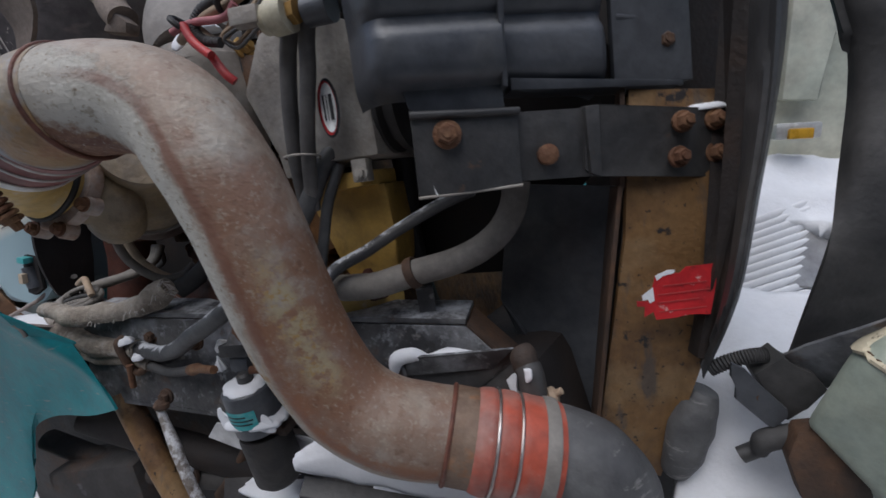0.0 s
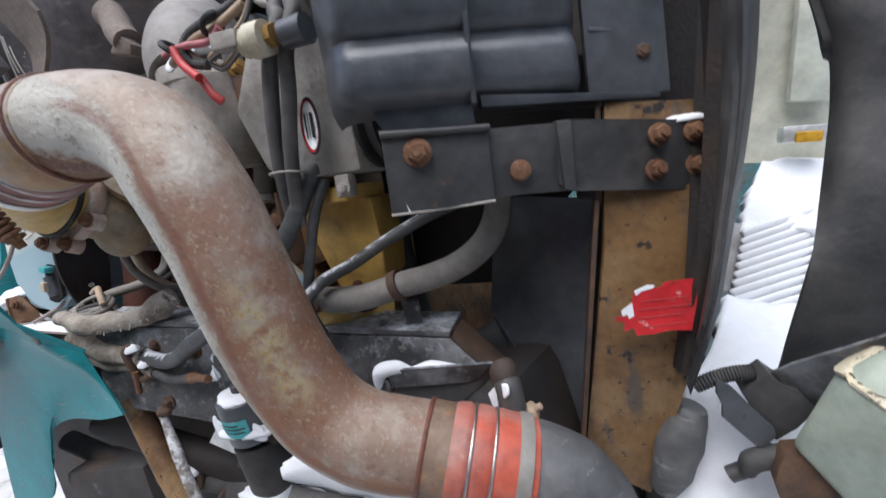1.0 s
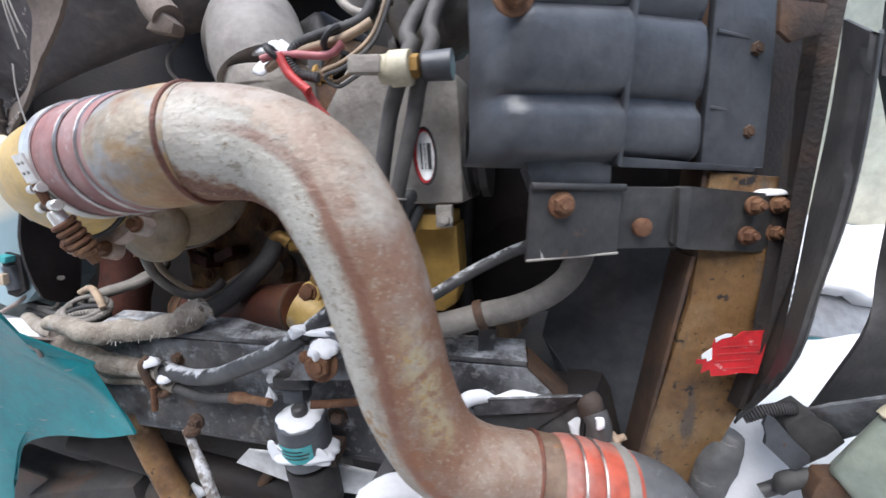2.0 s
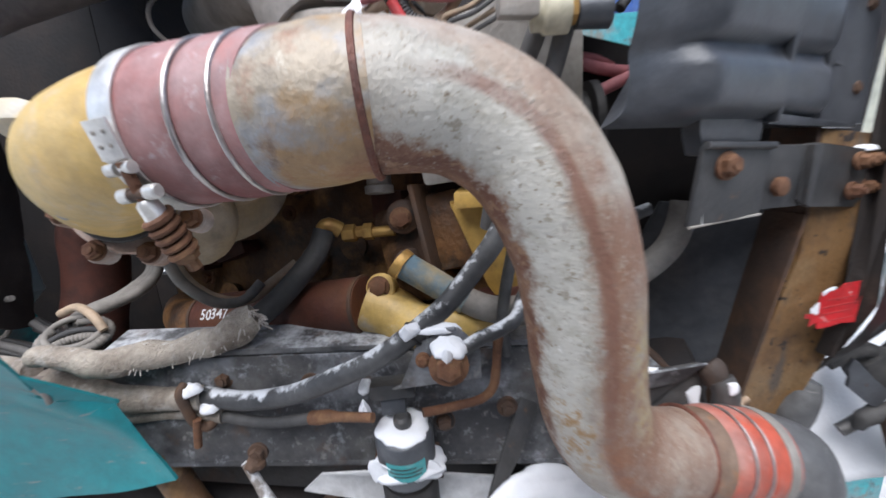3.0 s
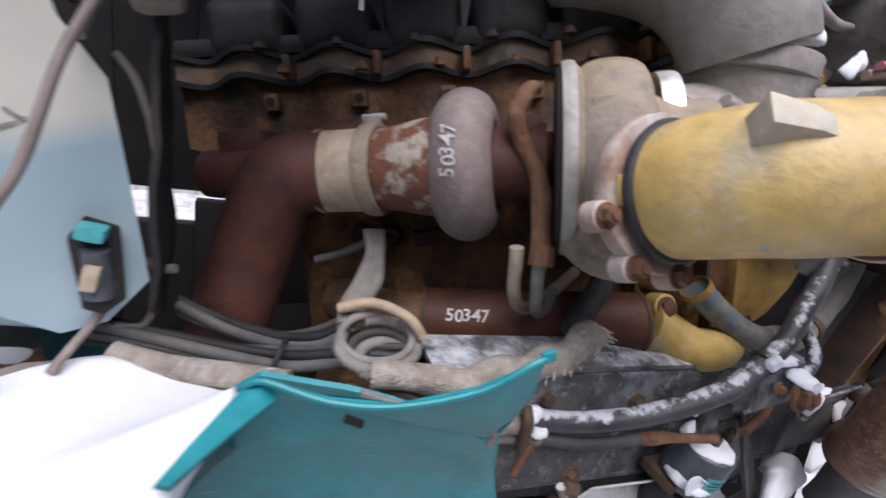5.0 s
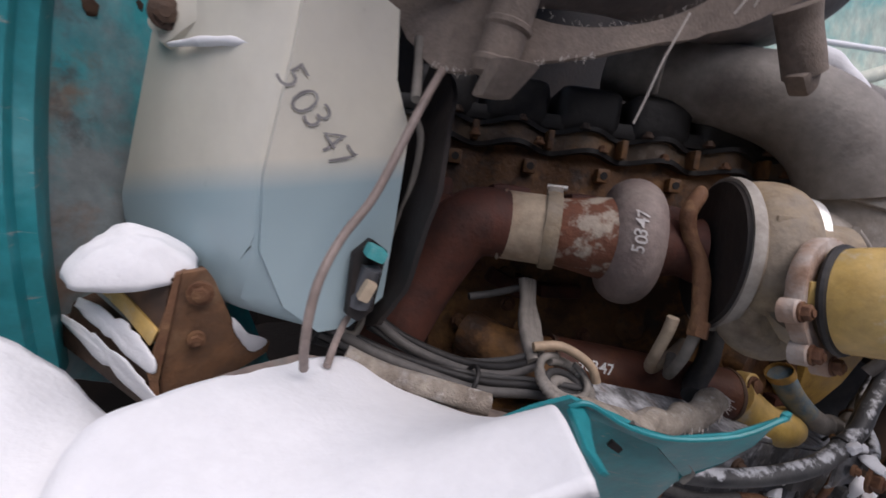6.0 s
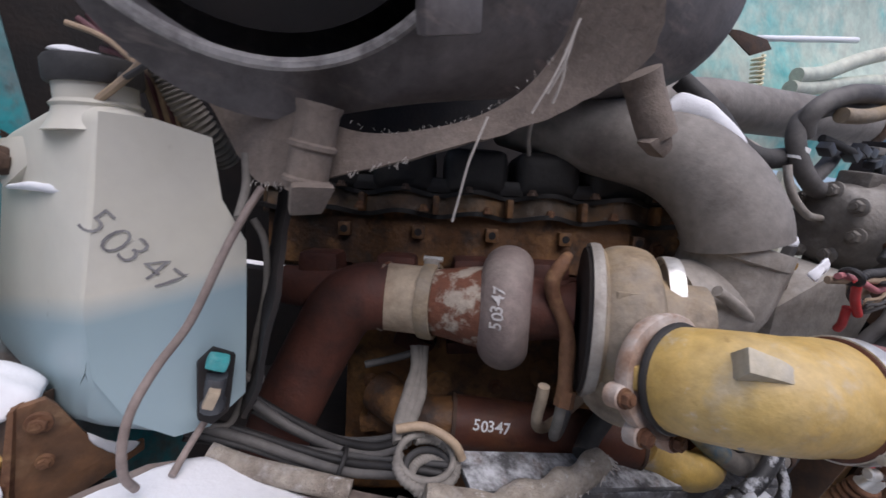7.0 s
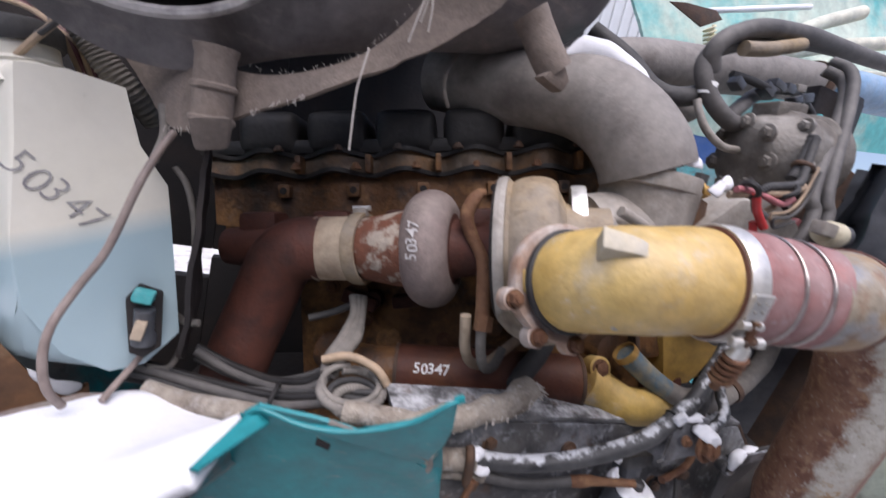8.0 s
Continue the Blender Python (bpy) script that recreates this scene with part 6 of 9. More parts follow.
# radiator side: channel post, flange, shroud and sticker
rad = thing("radiator_post", (0.144, 0.626, 0.999), "rust-stained steel channel post of the radiator", "post")
part("channel_face", slab([(0.145, 0.599, 1.413), (0.249, 0.633, 1.402), (0.233, 0.616, 1.281), (0.217, 0.616, 1.106), (0.173, 0.650, 0.920), (0.094, 0.637, 0.967), (0.135, 0.595, 1.258)], 0.0068, 0.0013, None, (-0.25, 0.97, 0)), M["post"], rad)
part("upper_channel", slab([(0.148, 0.622, 1.413), (0.196, 0.636, 1.638), (0.278, 0.662, 1.633), (0.252, 0.657, 1.402)], 0.0069, 0.0013, None, (-0.25, 0.97, 0)), M["blackrust"], rad, "dark upper channel")
part("inner_return", slab([(0.134, 0.589, 1.315), (0.094, 0.623, 0.976), (0.086, 0.734, 0.905), (0.132, 0.675, 1.309)], 0.0052, 0.0009, None, (-1, 0, 0)), M["darkrust"], rad)
part("upper_return", slab([(0.151, 0.607, 1.627), (0.136, 0.592, 1.312), (0.145, 0.763, 1.300), (0.169, 0.789, 1.737)], 0.0052, 0.0009, None, (-1, 0, 0)), M["darkrust"], rad)
part("outer_flange", slab([(0.268, 0.606, 1.665), (0.256, 0.599, 1.475), (0.251, 0.602, 1.317), (0.229, 0.576, 1.194), (0.215, 0.603, 1.109), (0.204, 0.599, 1.114), (0.218, 0.585, 1.217), (0.242, 0.613, 1.318), (0.246, 0.612, 1.511), (0.250, 0.616, 1.665)], 0.02, 0.0017, None, (-0.25, 0.97, 0)), M["blackrust"], rad, "dark rusted outer flange")
part("top_gusset", slab([(0.186, 0.578, 1.584), (0.237, 0.592, 1.580), (0.234, 0.590, 1.552), (0.202, 0.581, 1.543), (0.187, 0.576, 1.553)], 0.0052, 0.0009), M["darkrust"], rad)
sh = thing("fan_shroud", (0.060, 0.681, 1.019), "black plastic fan shroud behind the radiator post", "shroud")
part("side_panel", slab([(0.008, 0.687, 1.325), (0.145, 0.643, 1.310), (0.109, 0.673, 0.969), (0.059, 0.685, 0.986), (0.035, 0.698, 1.062), (-0.030, 0.726, 1.150), (-0.012, 0.714, 1.252)], 0.0107, 0.0027, None, (0.1, 1, 0)), M["plastic"], sh)
part("slant_web", slab([(-0.029, 0.722, 1.152), (0.011, 0.700, 1.060), (0.058, 0.680, 0.989), (0.067, 0.672, 1.025), (0.006, 0.696, 1.105)], 0.01, 0.0018, None, (0.1, 1, 0)), M["plastic"], sh)
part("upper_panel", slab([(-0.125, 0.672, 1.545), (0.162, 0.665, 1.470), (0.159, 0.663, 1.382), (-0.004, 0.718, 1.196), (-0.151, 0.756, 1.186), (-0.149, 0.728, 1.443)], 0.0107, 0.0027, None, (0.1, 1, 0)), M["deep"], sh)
part("fan_ring", tube([(-0.164, 0.699, 1.485), (-0.153, 0.714, 1.370), (-0.160, 0.726, 1.264), (-0.151, 0.741, 1.153), (-0.131, 0.747, 1.108)], 0.0168, 12, 4), M["blackcover"], sh, "dark shroud ring")

# near-black block added behind the post to cover the bright gap there
radr = thing("radiator", (0.2, 0.85, 0.9), "near-black radiator block added to close the gap behind the fan shroud", "radiator")
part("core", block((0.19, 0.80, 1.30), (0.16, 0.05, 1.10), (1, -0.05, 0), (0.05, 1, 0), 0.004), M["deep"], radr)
part("side_tank", block((0.20, 0.775, 1.30), (0.05, 0.05, 1.10), (1, -0.05, 0), (0.05, 1, 0), 0.01), M["blackcover"], radr)

# torn red warning sticker on the post
stk = thing("warning_sticker", (0.180, 0.569, 1.202), "torn red warning sticker peeling off the post", "sticker")
SO = [V((0.144, 0.585, 1.224)), V((0.222, 0.597, 1.224)), V((0.215, 0.591, 1.170)), V((0.144, 0.586, 1.165))]


def sticker_at(a, b):
    return SO[0].lerp(SO[1], a).lerp(SO[3].lerp(SO[2], a), b) + V((0.0012, -0.0042, 0.0))


bm = bmesh.new()
outl = [(0.20, 0.16), (0.34, 0.10), (0.52, 0.13), (0.6, 0.02), (0.8, 0.01), (1, 0.0), (1, 0.5), (0.97, 1.0), (0.7, 0.96), (0.45, 1.0), (0.22, 1.0), (0.18, 0.84), (0.05, 0.92), (0.06, 0.72), (-0.05, 0.70), (-0.05, 0.60), (0.10, 0.62), (0.16, 0.40)]
slab([sticker_at(a, b) for a, b in outl], 0.0006, 0.0, bm, (-0.25, 0.97, 0))
part("printed_face", bm, M["sticker"], stk, "", False)
bm = bmesh.new()
slab([sticker_at(a, b) + V((0.0002, -0.0006, 0)) for a, b in ((0.02, 0.5), (0.10, 0.42), (0.17, 0.36), (0.19, 0.62), (0.12, 0.66), (0.10, 0.58), (0.03, 0.6))], 0.0005, 0.0, bm, (-0.25, 0.97, 0))
slab([sticker_at(a, b) + V((0.0002, -0.0006, 0)) for a, b in ((0.20, 0.14), (0.36, 0.05), (0.46, 0.06), (0.44, 0.12), (0.30, 0.16), (0.22, 0.24))], 0.0005, 0.0, bm, (-0.25, 0.97, 0))
part("torn_backing", bm, M["snow"], stk, "white torn paper backing", False)
bm = bmesh.new()
for r0, x0, x1 in ((0.34, 0.30, 0.88), (0.50, 0.24, 0.93), (0.66, 0.24, 0.80), (0.84, 0.26, 0.9)):
    slab([sticker_at(a, r0 + d) + V((0.0002, -0.0006, 0)) for a, d in ((x0, 0), (x1, -0.02), (x1, 0.0), (x0, 0.02))], 0.0003, 0.0, bm, (-0.25, 0.97, 0))
part("print_bar", bm, material("faded_print", (0.42, 0.05, 0.05), 0.6), stk, "", False)

# bumper-side strip, rubber flap, lamp housing
hs = thing("bonnet_seal_strip", (0.227, 0.563, 1.210), "curved black plastic strip beside the post", "trim")
part("strip", sheet([[(0.250, 0.580, 1.561), (0.248, 0.577, 1.469), (0.246, 0.583, 1.371), (0.235, 0.574, 1.265), (0.220, 0.570, 1.179), (0.210, 0.608, 1.102)], [(0.245, 0.530, 1.534), (0.245, 0.528, 1.453), (0.241, 0.528, 1.375), (0.231, 0.533, 1.291), (0.218, 0.540, 1.197), (0.216, 0.622, 1.082)], [(0.267, 0.557, 1.544), (0.265, 0.555, 1.458), (0.260, 0.556, 1.390), (0.249, 0.561, 1.303), (0.228, 0.553, 1.197), (0.219, 0.629, 1.073)]], 0.0034, 5), M["blacksteel"], hs)
fl = thing("rubber_flap", (0.293, 0.533, 1.218), "torn black rubber flap hanging beside the post", "flap")
part("flap_sheet", sheet([[(0.311, 0.615, 1.585), (0.312, 0.613, 1.524), (0.318, 0.614, 1.502), (0.329, 0.612, 1.462), (0.333, 0.605, 1.418), (0.333, 0.602, 1.374), (0.321, 0.588, 1.301), (0.304, 0.568, 1.229), (0.300, 0.620, 1.104)], [(0.312, 0.590, 1.575), (0.315, 0.589, 1.516), (0.320, 0.590, 1.491), (0.329, 0.587, 1.448), (0.337, 0.585, 1.416), (0.338, 0.578, 1.374), (0.330, 0.566, 1.305), (0.330, 0.565, 1.231), (0.336, 0.615, 1.101)], [(0.361, 0.565, 1.556), (0.367, 0.565, 1.502), (0.370, 0.566, 1.480), (0.368, 0.557, 1.441), (0.369, 0.550, 1.412), (0.375, 0.551, 1.374), (0.373, 0.543, 1.311), (0.381, 0.552, 1.240), (0.406, 0.590, 1.128)]], 0.0051, 5, None, 0.0017), M["rubber"], fl)
bs = thing("bumper_end", (0.305, 0.553, 1.125), "crackled black bumper end under the flap", "bumper")
part("bumper_strip", slab([(0.289, 0.606, 1.114), (0.300, 0.585, 1.134), (0.313, 0.565, 1.152), (0.326, 0.549, 1.167), (0.343, 0.531, 1.186), (0.366, 0.500, 1.216), (0.371, 0.504, 1.173), (0.351, 0.544, 1.140), (0.338, 0.572, 1.111), (0.323, 0.596, 1.080), (0.307, 0.604, 1.093)], 0.0106, 0.0018, None, (0.25, 1, -0.25)), M["rail"], bs, "crackled black strip")
part("corner_block", slab([(0.262, 0.604, 1.092), (0.283, 0.590, 1.120), (0.295, 0.593, 1.106), (0.307, 0.587, 1.104), (0.320, 0.585, 1.085), (0.305, 0.590, 1.061), (0.290, 0.596, 1.042), (0.276, 0.602, 1.064)], 0.05, 0.0019, None, (0.1, 1, -0.1)), M["rubber"], bs, "black moulded corner block")
part("bracket_tail", slab([(0.237, 0.597, 1.109), (0.252, 0.602, 1.099), (0.270, 0.597, 1.076), (0.286, 0.587, 1.061), (0.287, 0.588, 1.051), (0.276, 0.592, 1.035), (0.270, 0.594, 1.037), (0.243, 0.605, 1.062), (0.246, 0.605, 1.075), (0.238, 0.604, 1.090)], 0.0056, 0.0014, None, (0.1, 1, 0)), M["plastic"], bs, "grey bracket with a bolt hole")
part("bolt_hole", lathe((0.265, 0.599, 1.067), (0, -1, 0), [(0, 0.0037), (0.0011, 0.0037), (0.0011, 0.0023), (-0.003, 0.0023)], 14), M["darkrust"], bs)
part("saddle", tube([(0.265, 0.600, 0.999), (0.268, 0.598, 1.014), (0.279, 0.594, 1.023), (0.300, 0.588, 1.035)], [0.0075, 0.0121, 0.0121, 0.0103], 14, 5), M["rubber"], bs)
part("ribbed_hose", tube([(0.221, 0.617, 1.091), (0.241, 0.613, 1.104), (0.260, 0.609, 1.112), (0.275, 0.609, 1.113)], 0.0080, 12, 14, None, 0, 0.09), M["rubber"], bs, "black ribbed hose end")
lb = thing("lamp_housing", (0.323, 0.538, 1.070), "faded cream-green lamp housing with a crackled top", "lamp housing")
fr_edge = [V((0.310, 0.536, 1.147)), V((0.311, 0.516, 1.150)), V((0.326, 0.497, 1.135)), V((0.360, 0.473, 1.101))]
bk_edge = [V((0.319, 0.552, 1.143)), V((0.331, 0.555, 1.152)), V((0.346, 0.537, 1.175)), V((0.378, 0.509, 1.215))]
bm = bmesh.new()
for q in fr_edge + bk_edge + [V((0.288, 0.557, 1.066)), V((0.324, 0.541, 1.020)), V((0.386, 0.505, 0.957)), V((0.323, 0.621, 1.014)), V((0.459, 0.607, 0.843))]:
    bm.verts.new(q)
bmesh.ops.convex_hull(bm, input=bm.verts[:])
bmesh.ops.dissolve_limit(bm, angle_limit=0.12, verts=bm.verts[:], edges=bm.edges[:])
bmesh.ops.bevel(bm, geom=bm.edges[:], offset=0.006, segments=3, affect="EDGES", profile=0.6)
part("housing", bm, M["lampbox"], lb)
lift = V((0, -0.0015, 0.003))
part("crackled_top", sheet([[q + lift for q in fr_edge], [(p + q) / 2 + lift * 1.3 for p, q in zip(fr_edge, bk_edge)], [q + lift for q in bk_edge]], 0.003, 4, None, 0.0004), M["crackle"], lb, "cream crackled paint on top")
bm = bmesh.new()
rk = random.Random(8)
for k in range(60):
    u, w = rk.random(), rk.uniform(0.1, 0.95)
    q = fr_edge[1].lerp(fr_edge[2], u * 1.3).lerp(bk_edge[1].lerp(bk_edge[2], u * 1.3), w) + lift * 1.25
    run = (fr_edge[2] - fr_edge[1]).normalized() * rk.uniform(-1, 1) + (bk_edge[1] - fr_edge[1]).normalized() * rk.uniform(-1, 1)
    run = run.normalized() * rk.uniform(0.0015, 0.004)
    tube([q - run, q + V((0.0006, 0, 0.0003)), q + run], 0.0008, 5, 1, bm)
part("paint_crack", bm, M["darkrust"], lb, "dark cracks in the paint")
part("rust_foot", slab([(0.285, 0.565, 1.049), (0.307, 0.558, 1.057), (0.333, 0.551, 1.024), (0.346, 0.552, 0.983), (0.286, 0.554, 0.976), (0.276, 0.564, 1.019)], 0.03, 0.0056), M["darkrust"], lb)
mech = thing("suspension_arm", (0.245, 0.628, 1.058), "black steel linkage half buried in snow", "linkage")
part("boot", tube([(0.223, 0.639, 1.053), (0.216, 0.640, 1.035), (0.208, 0.641, 1.003), (0.196, 0.639, 0.966), (0.187, 0.641, 0.937)], [0.0153, 0.0233, 0.0260, 0.0233, 0.0153], 26, 7, None, 0.16), M["scuffed"], mech, "scuffed rubber boot")
part("link", tube([(0.251, 0.611, 0.987), (0.271, 0.608, 1.002), (0.292, 0.603, 1.027)], 0.0093, 12, 4), M["blacksteel"], mech)
pl2 = thing("rail_gusset", (-0.058, 0.586, 1.061), "dark gusset bracket on the frame with snow", "bracket")
part("gusset_plate", slab([(-0.133, 0.571, 1.125), (0.007, 0.572, 1.137), (0.001, 0.573, 1.111), (-0.027, 0.585, 1.095), (-0.072, 0.582, 1.056), (-0.102, 0.575, 1.014), (-0.142, 0.570, 1.016)], 0.0048, 0.0011), M["blacksteel"], pl2)
part("gusset_top", slab([(-0.130, 0.556, 1.133), (0.006, 0.559, 1.144), (0.007, 0.572, 1.138), (-0.132, 0.571, 1.126)], 0.0028, 0.0007, None, (0, 0.1, -1)), M["blacksteel"], pl2)
part("gusset_lip", slab([(-0.129, 0.556, 1.133), (0.006, 0.558, 1.144), (-0.022, 0.569, 1.114), (-0.129, 0.559, 1.108)], 0.0038, 0.0009), M["rail"], pl2, "worn folded lip")
part("side_plate", slab([(-0.020, 0.586, 1.099), (0.012, 0.571, 1.130), (0.009, 0.570, 1.032), (-0.083, 0.580, 1.011), (-0.070, 0.585, 1.055)], 0.0047, 0.0009), M["blacksteel"], pl2)
part("end_cup", lathe((-0.141, 0.565, 1.109), (-0.2, -1, 0.1), [(-0.012, 0.014), (0.006, 0.014), (0.009, 0.011), (0.004, 0.008)], 20), M["rail"], pl2)
part("pin_boss", tube([(0.012, 0.568, 1.139), (0.015, 0.564, 1.134), (0.019, 0.558, 1.118)], [0.0125, 0.0161, 0.0147], 22, 3), M["darkrust"], pl2, "rusty pin boss")
part("pin", tube([(0.020, 0.555, 1.124), (0.025, 0.548, 1.105), (0.023, 0.554, 1.047)], 0.0153, 20, 3), M["blacksteel"], pl2)
part("plate_hole", lathe((-0.063, 0.584, 1.089), (0, -1, 0.1), [(0, 0.0085), (0.0015, 0.0085), (0.0015, 0.006), (-0.003, 0.006)], 20), M["deep"], pl2)
single("snow_patch", tube([(-0.145, 0.556, 1.110), (-0.139, 0.557, 1.130), (-0.120, 0.563, 1.135), (-0.102, 0.568, 1.128), (-0.078, 0.572, 1.130), (-0.049, 0.576, 1.126), (-0.026, 0.575, 1.129)], [0.005, 0.010, 0.010, 0.005, 0.009, 0.007, 0.002], 14, 6, None, 0.3), M["snow"], "strip of snow lying along the gusset", "snow", "snow on small parts")
single("snow_patch", drift([(0.017, 0.539, 1.129), (0.024, 0.535, 1.132), (0.027, 0.533, 1.128), (0.026, 0.532, 1.120), (0.019, 0.535, 1.115)], 0.0035, (0, -1, 0.2), 4.8, 0.0009), M["snow"], "snow stuck on the pin", "snow", "snow on small parts")
single("snow_patch", drift([(-0.009, 0.577, 1.096), (-0.001, 0.573, 1.105), (0.006, 0.568, 1.107), (0.005, 0.568, 1.090), (0.008, 0.565, 1.070), (0.001, 0.569, 1.067), (-0.004, 0.573, 1.083)], 0.0046, (0, -1, 0.2), 6.6, 0.0014), M["snow"], "snow stuck on the gusset", "snow", "snow on small parts")
zt = thing("spring_plug", (0.045, 0.553, 1.090), "pale ribbed rubber plug pointing up", "plug")
za = (V((0.061, 0.550, 1.101)) - V((0.029, 0.559, 1.077))).normalized()
part("ribbed_body", lathe((0.029, 0.559, 1.077), za, [(0, 0.0052)] + [(0.0017 + 0.0024 * k, 0.0101 if k % 2 else 0.0084) for k in range(10)] + [(0.0266, 0.0043), (0.0344, 0.0039), (0.0352, 0.0026)], 18), M["cream"], zt)

ug = thing("undercarriage", (-0.6, 0.80, 0.3), "grimy dark steering gear and axle under the frame", "undercarriage")
# this panel and the next are added dark fill below the frame
part("back_panel", slab([(-1.35, 0.80, 0.10), (0.25, 0.80, 0.10), (0.25, 0.76, 0.97), (-1.35, 0.76, 0.97)], 0.03, 0.004), M["grime"], ug)
part("dark_fill_panel", slab([(-1.33, 0.82, 0.02), (-2.90, 1.62, 0.02), (-2.90, 1.62, 1.10), (-1.33, 0.82, 0.97)], 0.03, 0.004), M["grime"], ug, "added dark panel filling in below the frame")
part("gear_box", block((-0.870, 0.678, 0.800), (0.22, 0.10, 0.12), (1, 0.1, 0.1), (0, 1, 0), 0.02), M["grime"], ug)
part("cross_tube", tube([(-1.053, 0.681, 0.879), (-0.836, 0.681, 0.827), (-0.580, 0.664, 0.840), (-0.364, 0.649, 0.874), (-0.226, 0.660, 0.876)], 0.022, 16, 4), M["grime"], ug)
part("bracket_leg", tube([(-0.483, 0.653, 0.927), (-0.529, 0.650, 0.867), (-0.568, 0.643, 0.822)], 0.010, 10, 3), M["darkrust"], ug)
part("ring_joint", donut((-0.639, 0.639, 0.855), (0.3, -1, 0.2), 0.0230, 0.0073), M["darkrust"], ug)
part("lower_tray", slab([(-0.523, 0.621, 0.879), (-0.229, 0.629, 0.912), (-0.005, 0.618, 0.885), (-0.502, 0.580, 0.831)], 0.01, 0.002, None, (0, 0.2, -1)), M["grime"], ug)
single("snow_patch", clump((-0.377, 0.615, 0.877), (0.22, 0.06, 0.020), None, 3.4, (1, 0.03, 0), (0, -0.3, 1)), M["snow"], "snow lying along the axle", "snow", "snow on small parts")
single("snow_patch", clump((-0.182, 0.609, 0.905), (0.085, 0.05, 0.018), None, 1.4, (1, 0.03, -0.1), (0, -0.3, 1)), M["snow"], "snow lying beside the charge pipe", "snow", "snow on small parts")
single("snow_patch", clump((-0.634, 0.640, 0.870), (0.04, 0.04, 0.0231), None, 6.4, (1, 0.03, 0), (0, -0.3, 1)), M["snow"], "snow stuck on the steering gear", "snow", "snow on small parts")


# ---- left side: washer tank, fender, step, air cleaner ----
wt = thing("washer_tank", (-1.083, 0.726, 1.177), "milky plastic washer tank half full of blue fluid", "tank")
# moulded body: a sloping shoulder, a broad side face and a flat face that carries the number
TN = V((0.25, -0.96, 0.12)).normalized()
FACE = [V((-1.180, 0.747, 1.505)), V((-1.173, 0.739, 1.428)), V((-1.168, 0.727, 1.318)), V((-1.153, 0.722, 1.251)), V((-1.118, 0.725, 1.200)), V((-1.075, 0.733, 1.175)), V((-1.042, 0.742, 1.182)), V((-1.011, 0.755, 1.220)), V((-1.024, 0.761, 1.297)), V((-1.035, 0.767, 1.359)), V((-1.043, 0.770, 1.403)), V((-1.074, 0.767, 1.445)), V((-1.093, 0.770, 1.505)), V((-1.141, 0.758, 1.510))]
SIDE = [V((-1.306, 0.900, 1.437)), V((-1.264, 0.860, 1.468)), V((-1.303, 0.895, 1.365)), V((-1.296, 0.885, 1.223)), V((-1.283, 0.870, 1.194)), V((-1.226, 0.800, 1.187)), V((-1.170, 0.745, 1.180)), V((-1.242, 0.815, 1.397))]
bm = slab(FACE, 0.15, 0.0, None, -TN)
bmesh.ops.bevel(bm, geom=[e for e in bm.edges if e.calc_face_angle(0) > 0.3], offset=0.009, segments=3, affect="EDGES", profile=0.5)
chamber = bmesh.new()
for q in FACE[:7] + FACE[-1:]:
    chamber.verts.new(q - TN * 0.003)
    chamber.verts.new(q - TN * 0.15)
for q in SIDE + [V((-1.238, 0.800, 1.487)), V((-1.186, 0.785, 1.512))]:
    chamber.verts.new(q)
bmesh.ops.convex_hull(chamber, input=chamber.verts[:])
bmesh.ops.dissolve_limit(chamber, angle_limit=0.16, verts=chamber.verts[:], edges=chamber.edges[:])
bmesh.ops.bevel(chamber, geom=[e for e in chamber.edges if e.calc_face_angle(0) > 0.2], offset=0.010, segments=3, affect="EDGES", profile=0.5)
joined = bpy.data.meshes.new("side_chamber")
chamber.to_mesh(joined)
chamber.free()
bm.from_mesh(joined)
bpy.data.meshes.remove(joined)
part("body", bm, M["tank"], wt)
part("mount_ear", slab([(-1.302, 0.866, 1.405), (-1.304, 0.868, 1.430), (-1.294, 0.858, 1.441), (-1.260, 0.838, 1.456), (-1.254, 0.830, 1.428), (-1.282, 0.850, 1.390)], 0.03, 0.007, None, (0.55, 0.75, -0.15)), M["tank"], wt)
part("ear_bolt", hexhead((-1.284, 0.848, 1.420), (0.1, -1, 0.1), 0.0105, 0.005), M["darkrust"], wt)
nb, nt = V((-1.194, 0.804, 1.492)), V((-1.206, 0.811, 1.542))
na = (nt - nb).normalized()
part("filler_neck", lathe(nb - na * 0.05, na, [(0.036, 0.046), (0.044, 0.041), (0.050, 0.038), (0.058, 0.036), (0.061, 0.038), (0.065, 0.034), (0.085, 0.034)], 32), M["tank"], wt)
cap = part("filler_cap", lathe(nb + na * 0.030, na, [(0, 0.038), (0.003, 0.040), (0.020, 0.040), (0.024, 0.037)], 36), M["rubber"], wt, "dark ribbed filler cap")
part("cap_strap", tube([nb + na * 0.05 + V((0.03, -0.03, 0)), (-1.172, 0.773, 1.537), (-1.154, 0.769, 1.557), (-1.158, 0.778, 1.562)], 0.0029, 8, 4), M["rubber"], cap)
# proud slab, not a hollow: the shade of the pump recess is its colour
part("recess_patch", slab([(-1.066, 0.733, 1.268), (-1.053, 0.733, 1.288), (-1.030, 0.740, 1.278), (-1.025, 0.733, 1.210), (-1.040, 0.724, 1.198), (-1.055, 0.722, 1.205)], 0.01, 0.002), M["deep"], wt, "near-black slab drawn for the shaded pump recess")
part("pump_plug", block((-1.047, 0.728, 1.276), (0.022, 0.02, 0.014), (1, 0, -0.2), (0, 1, 0), 0.004), M["tealtag"], wt, "blue pump plug")
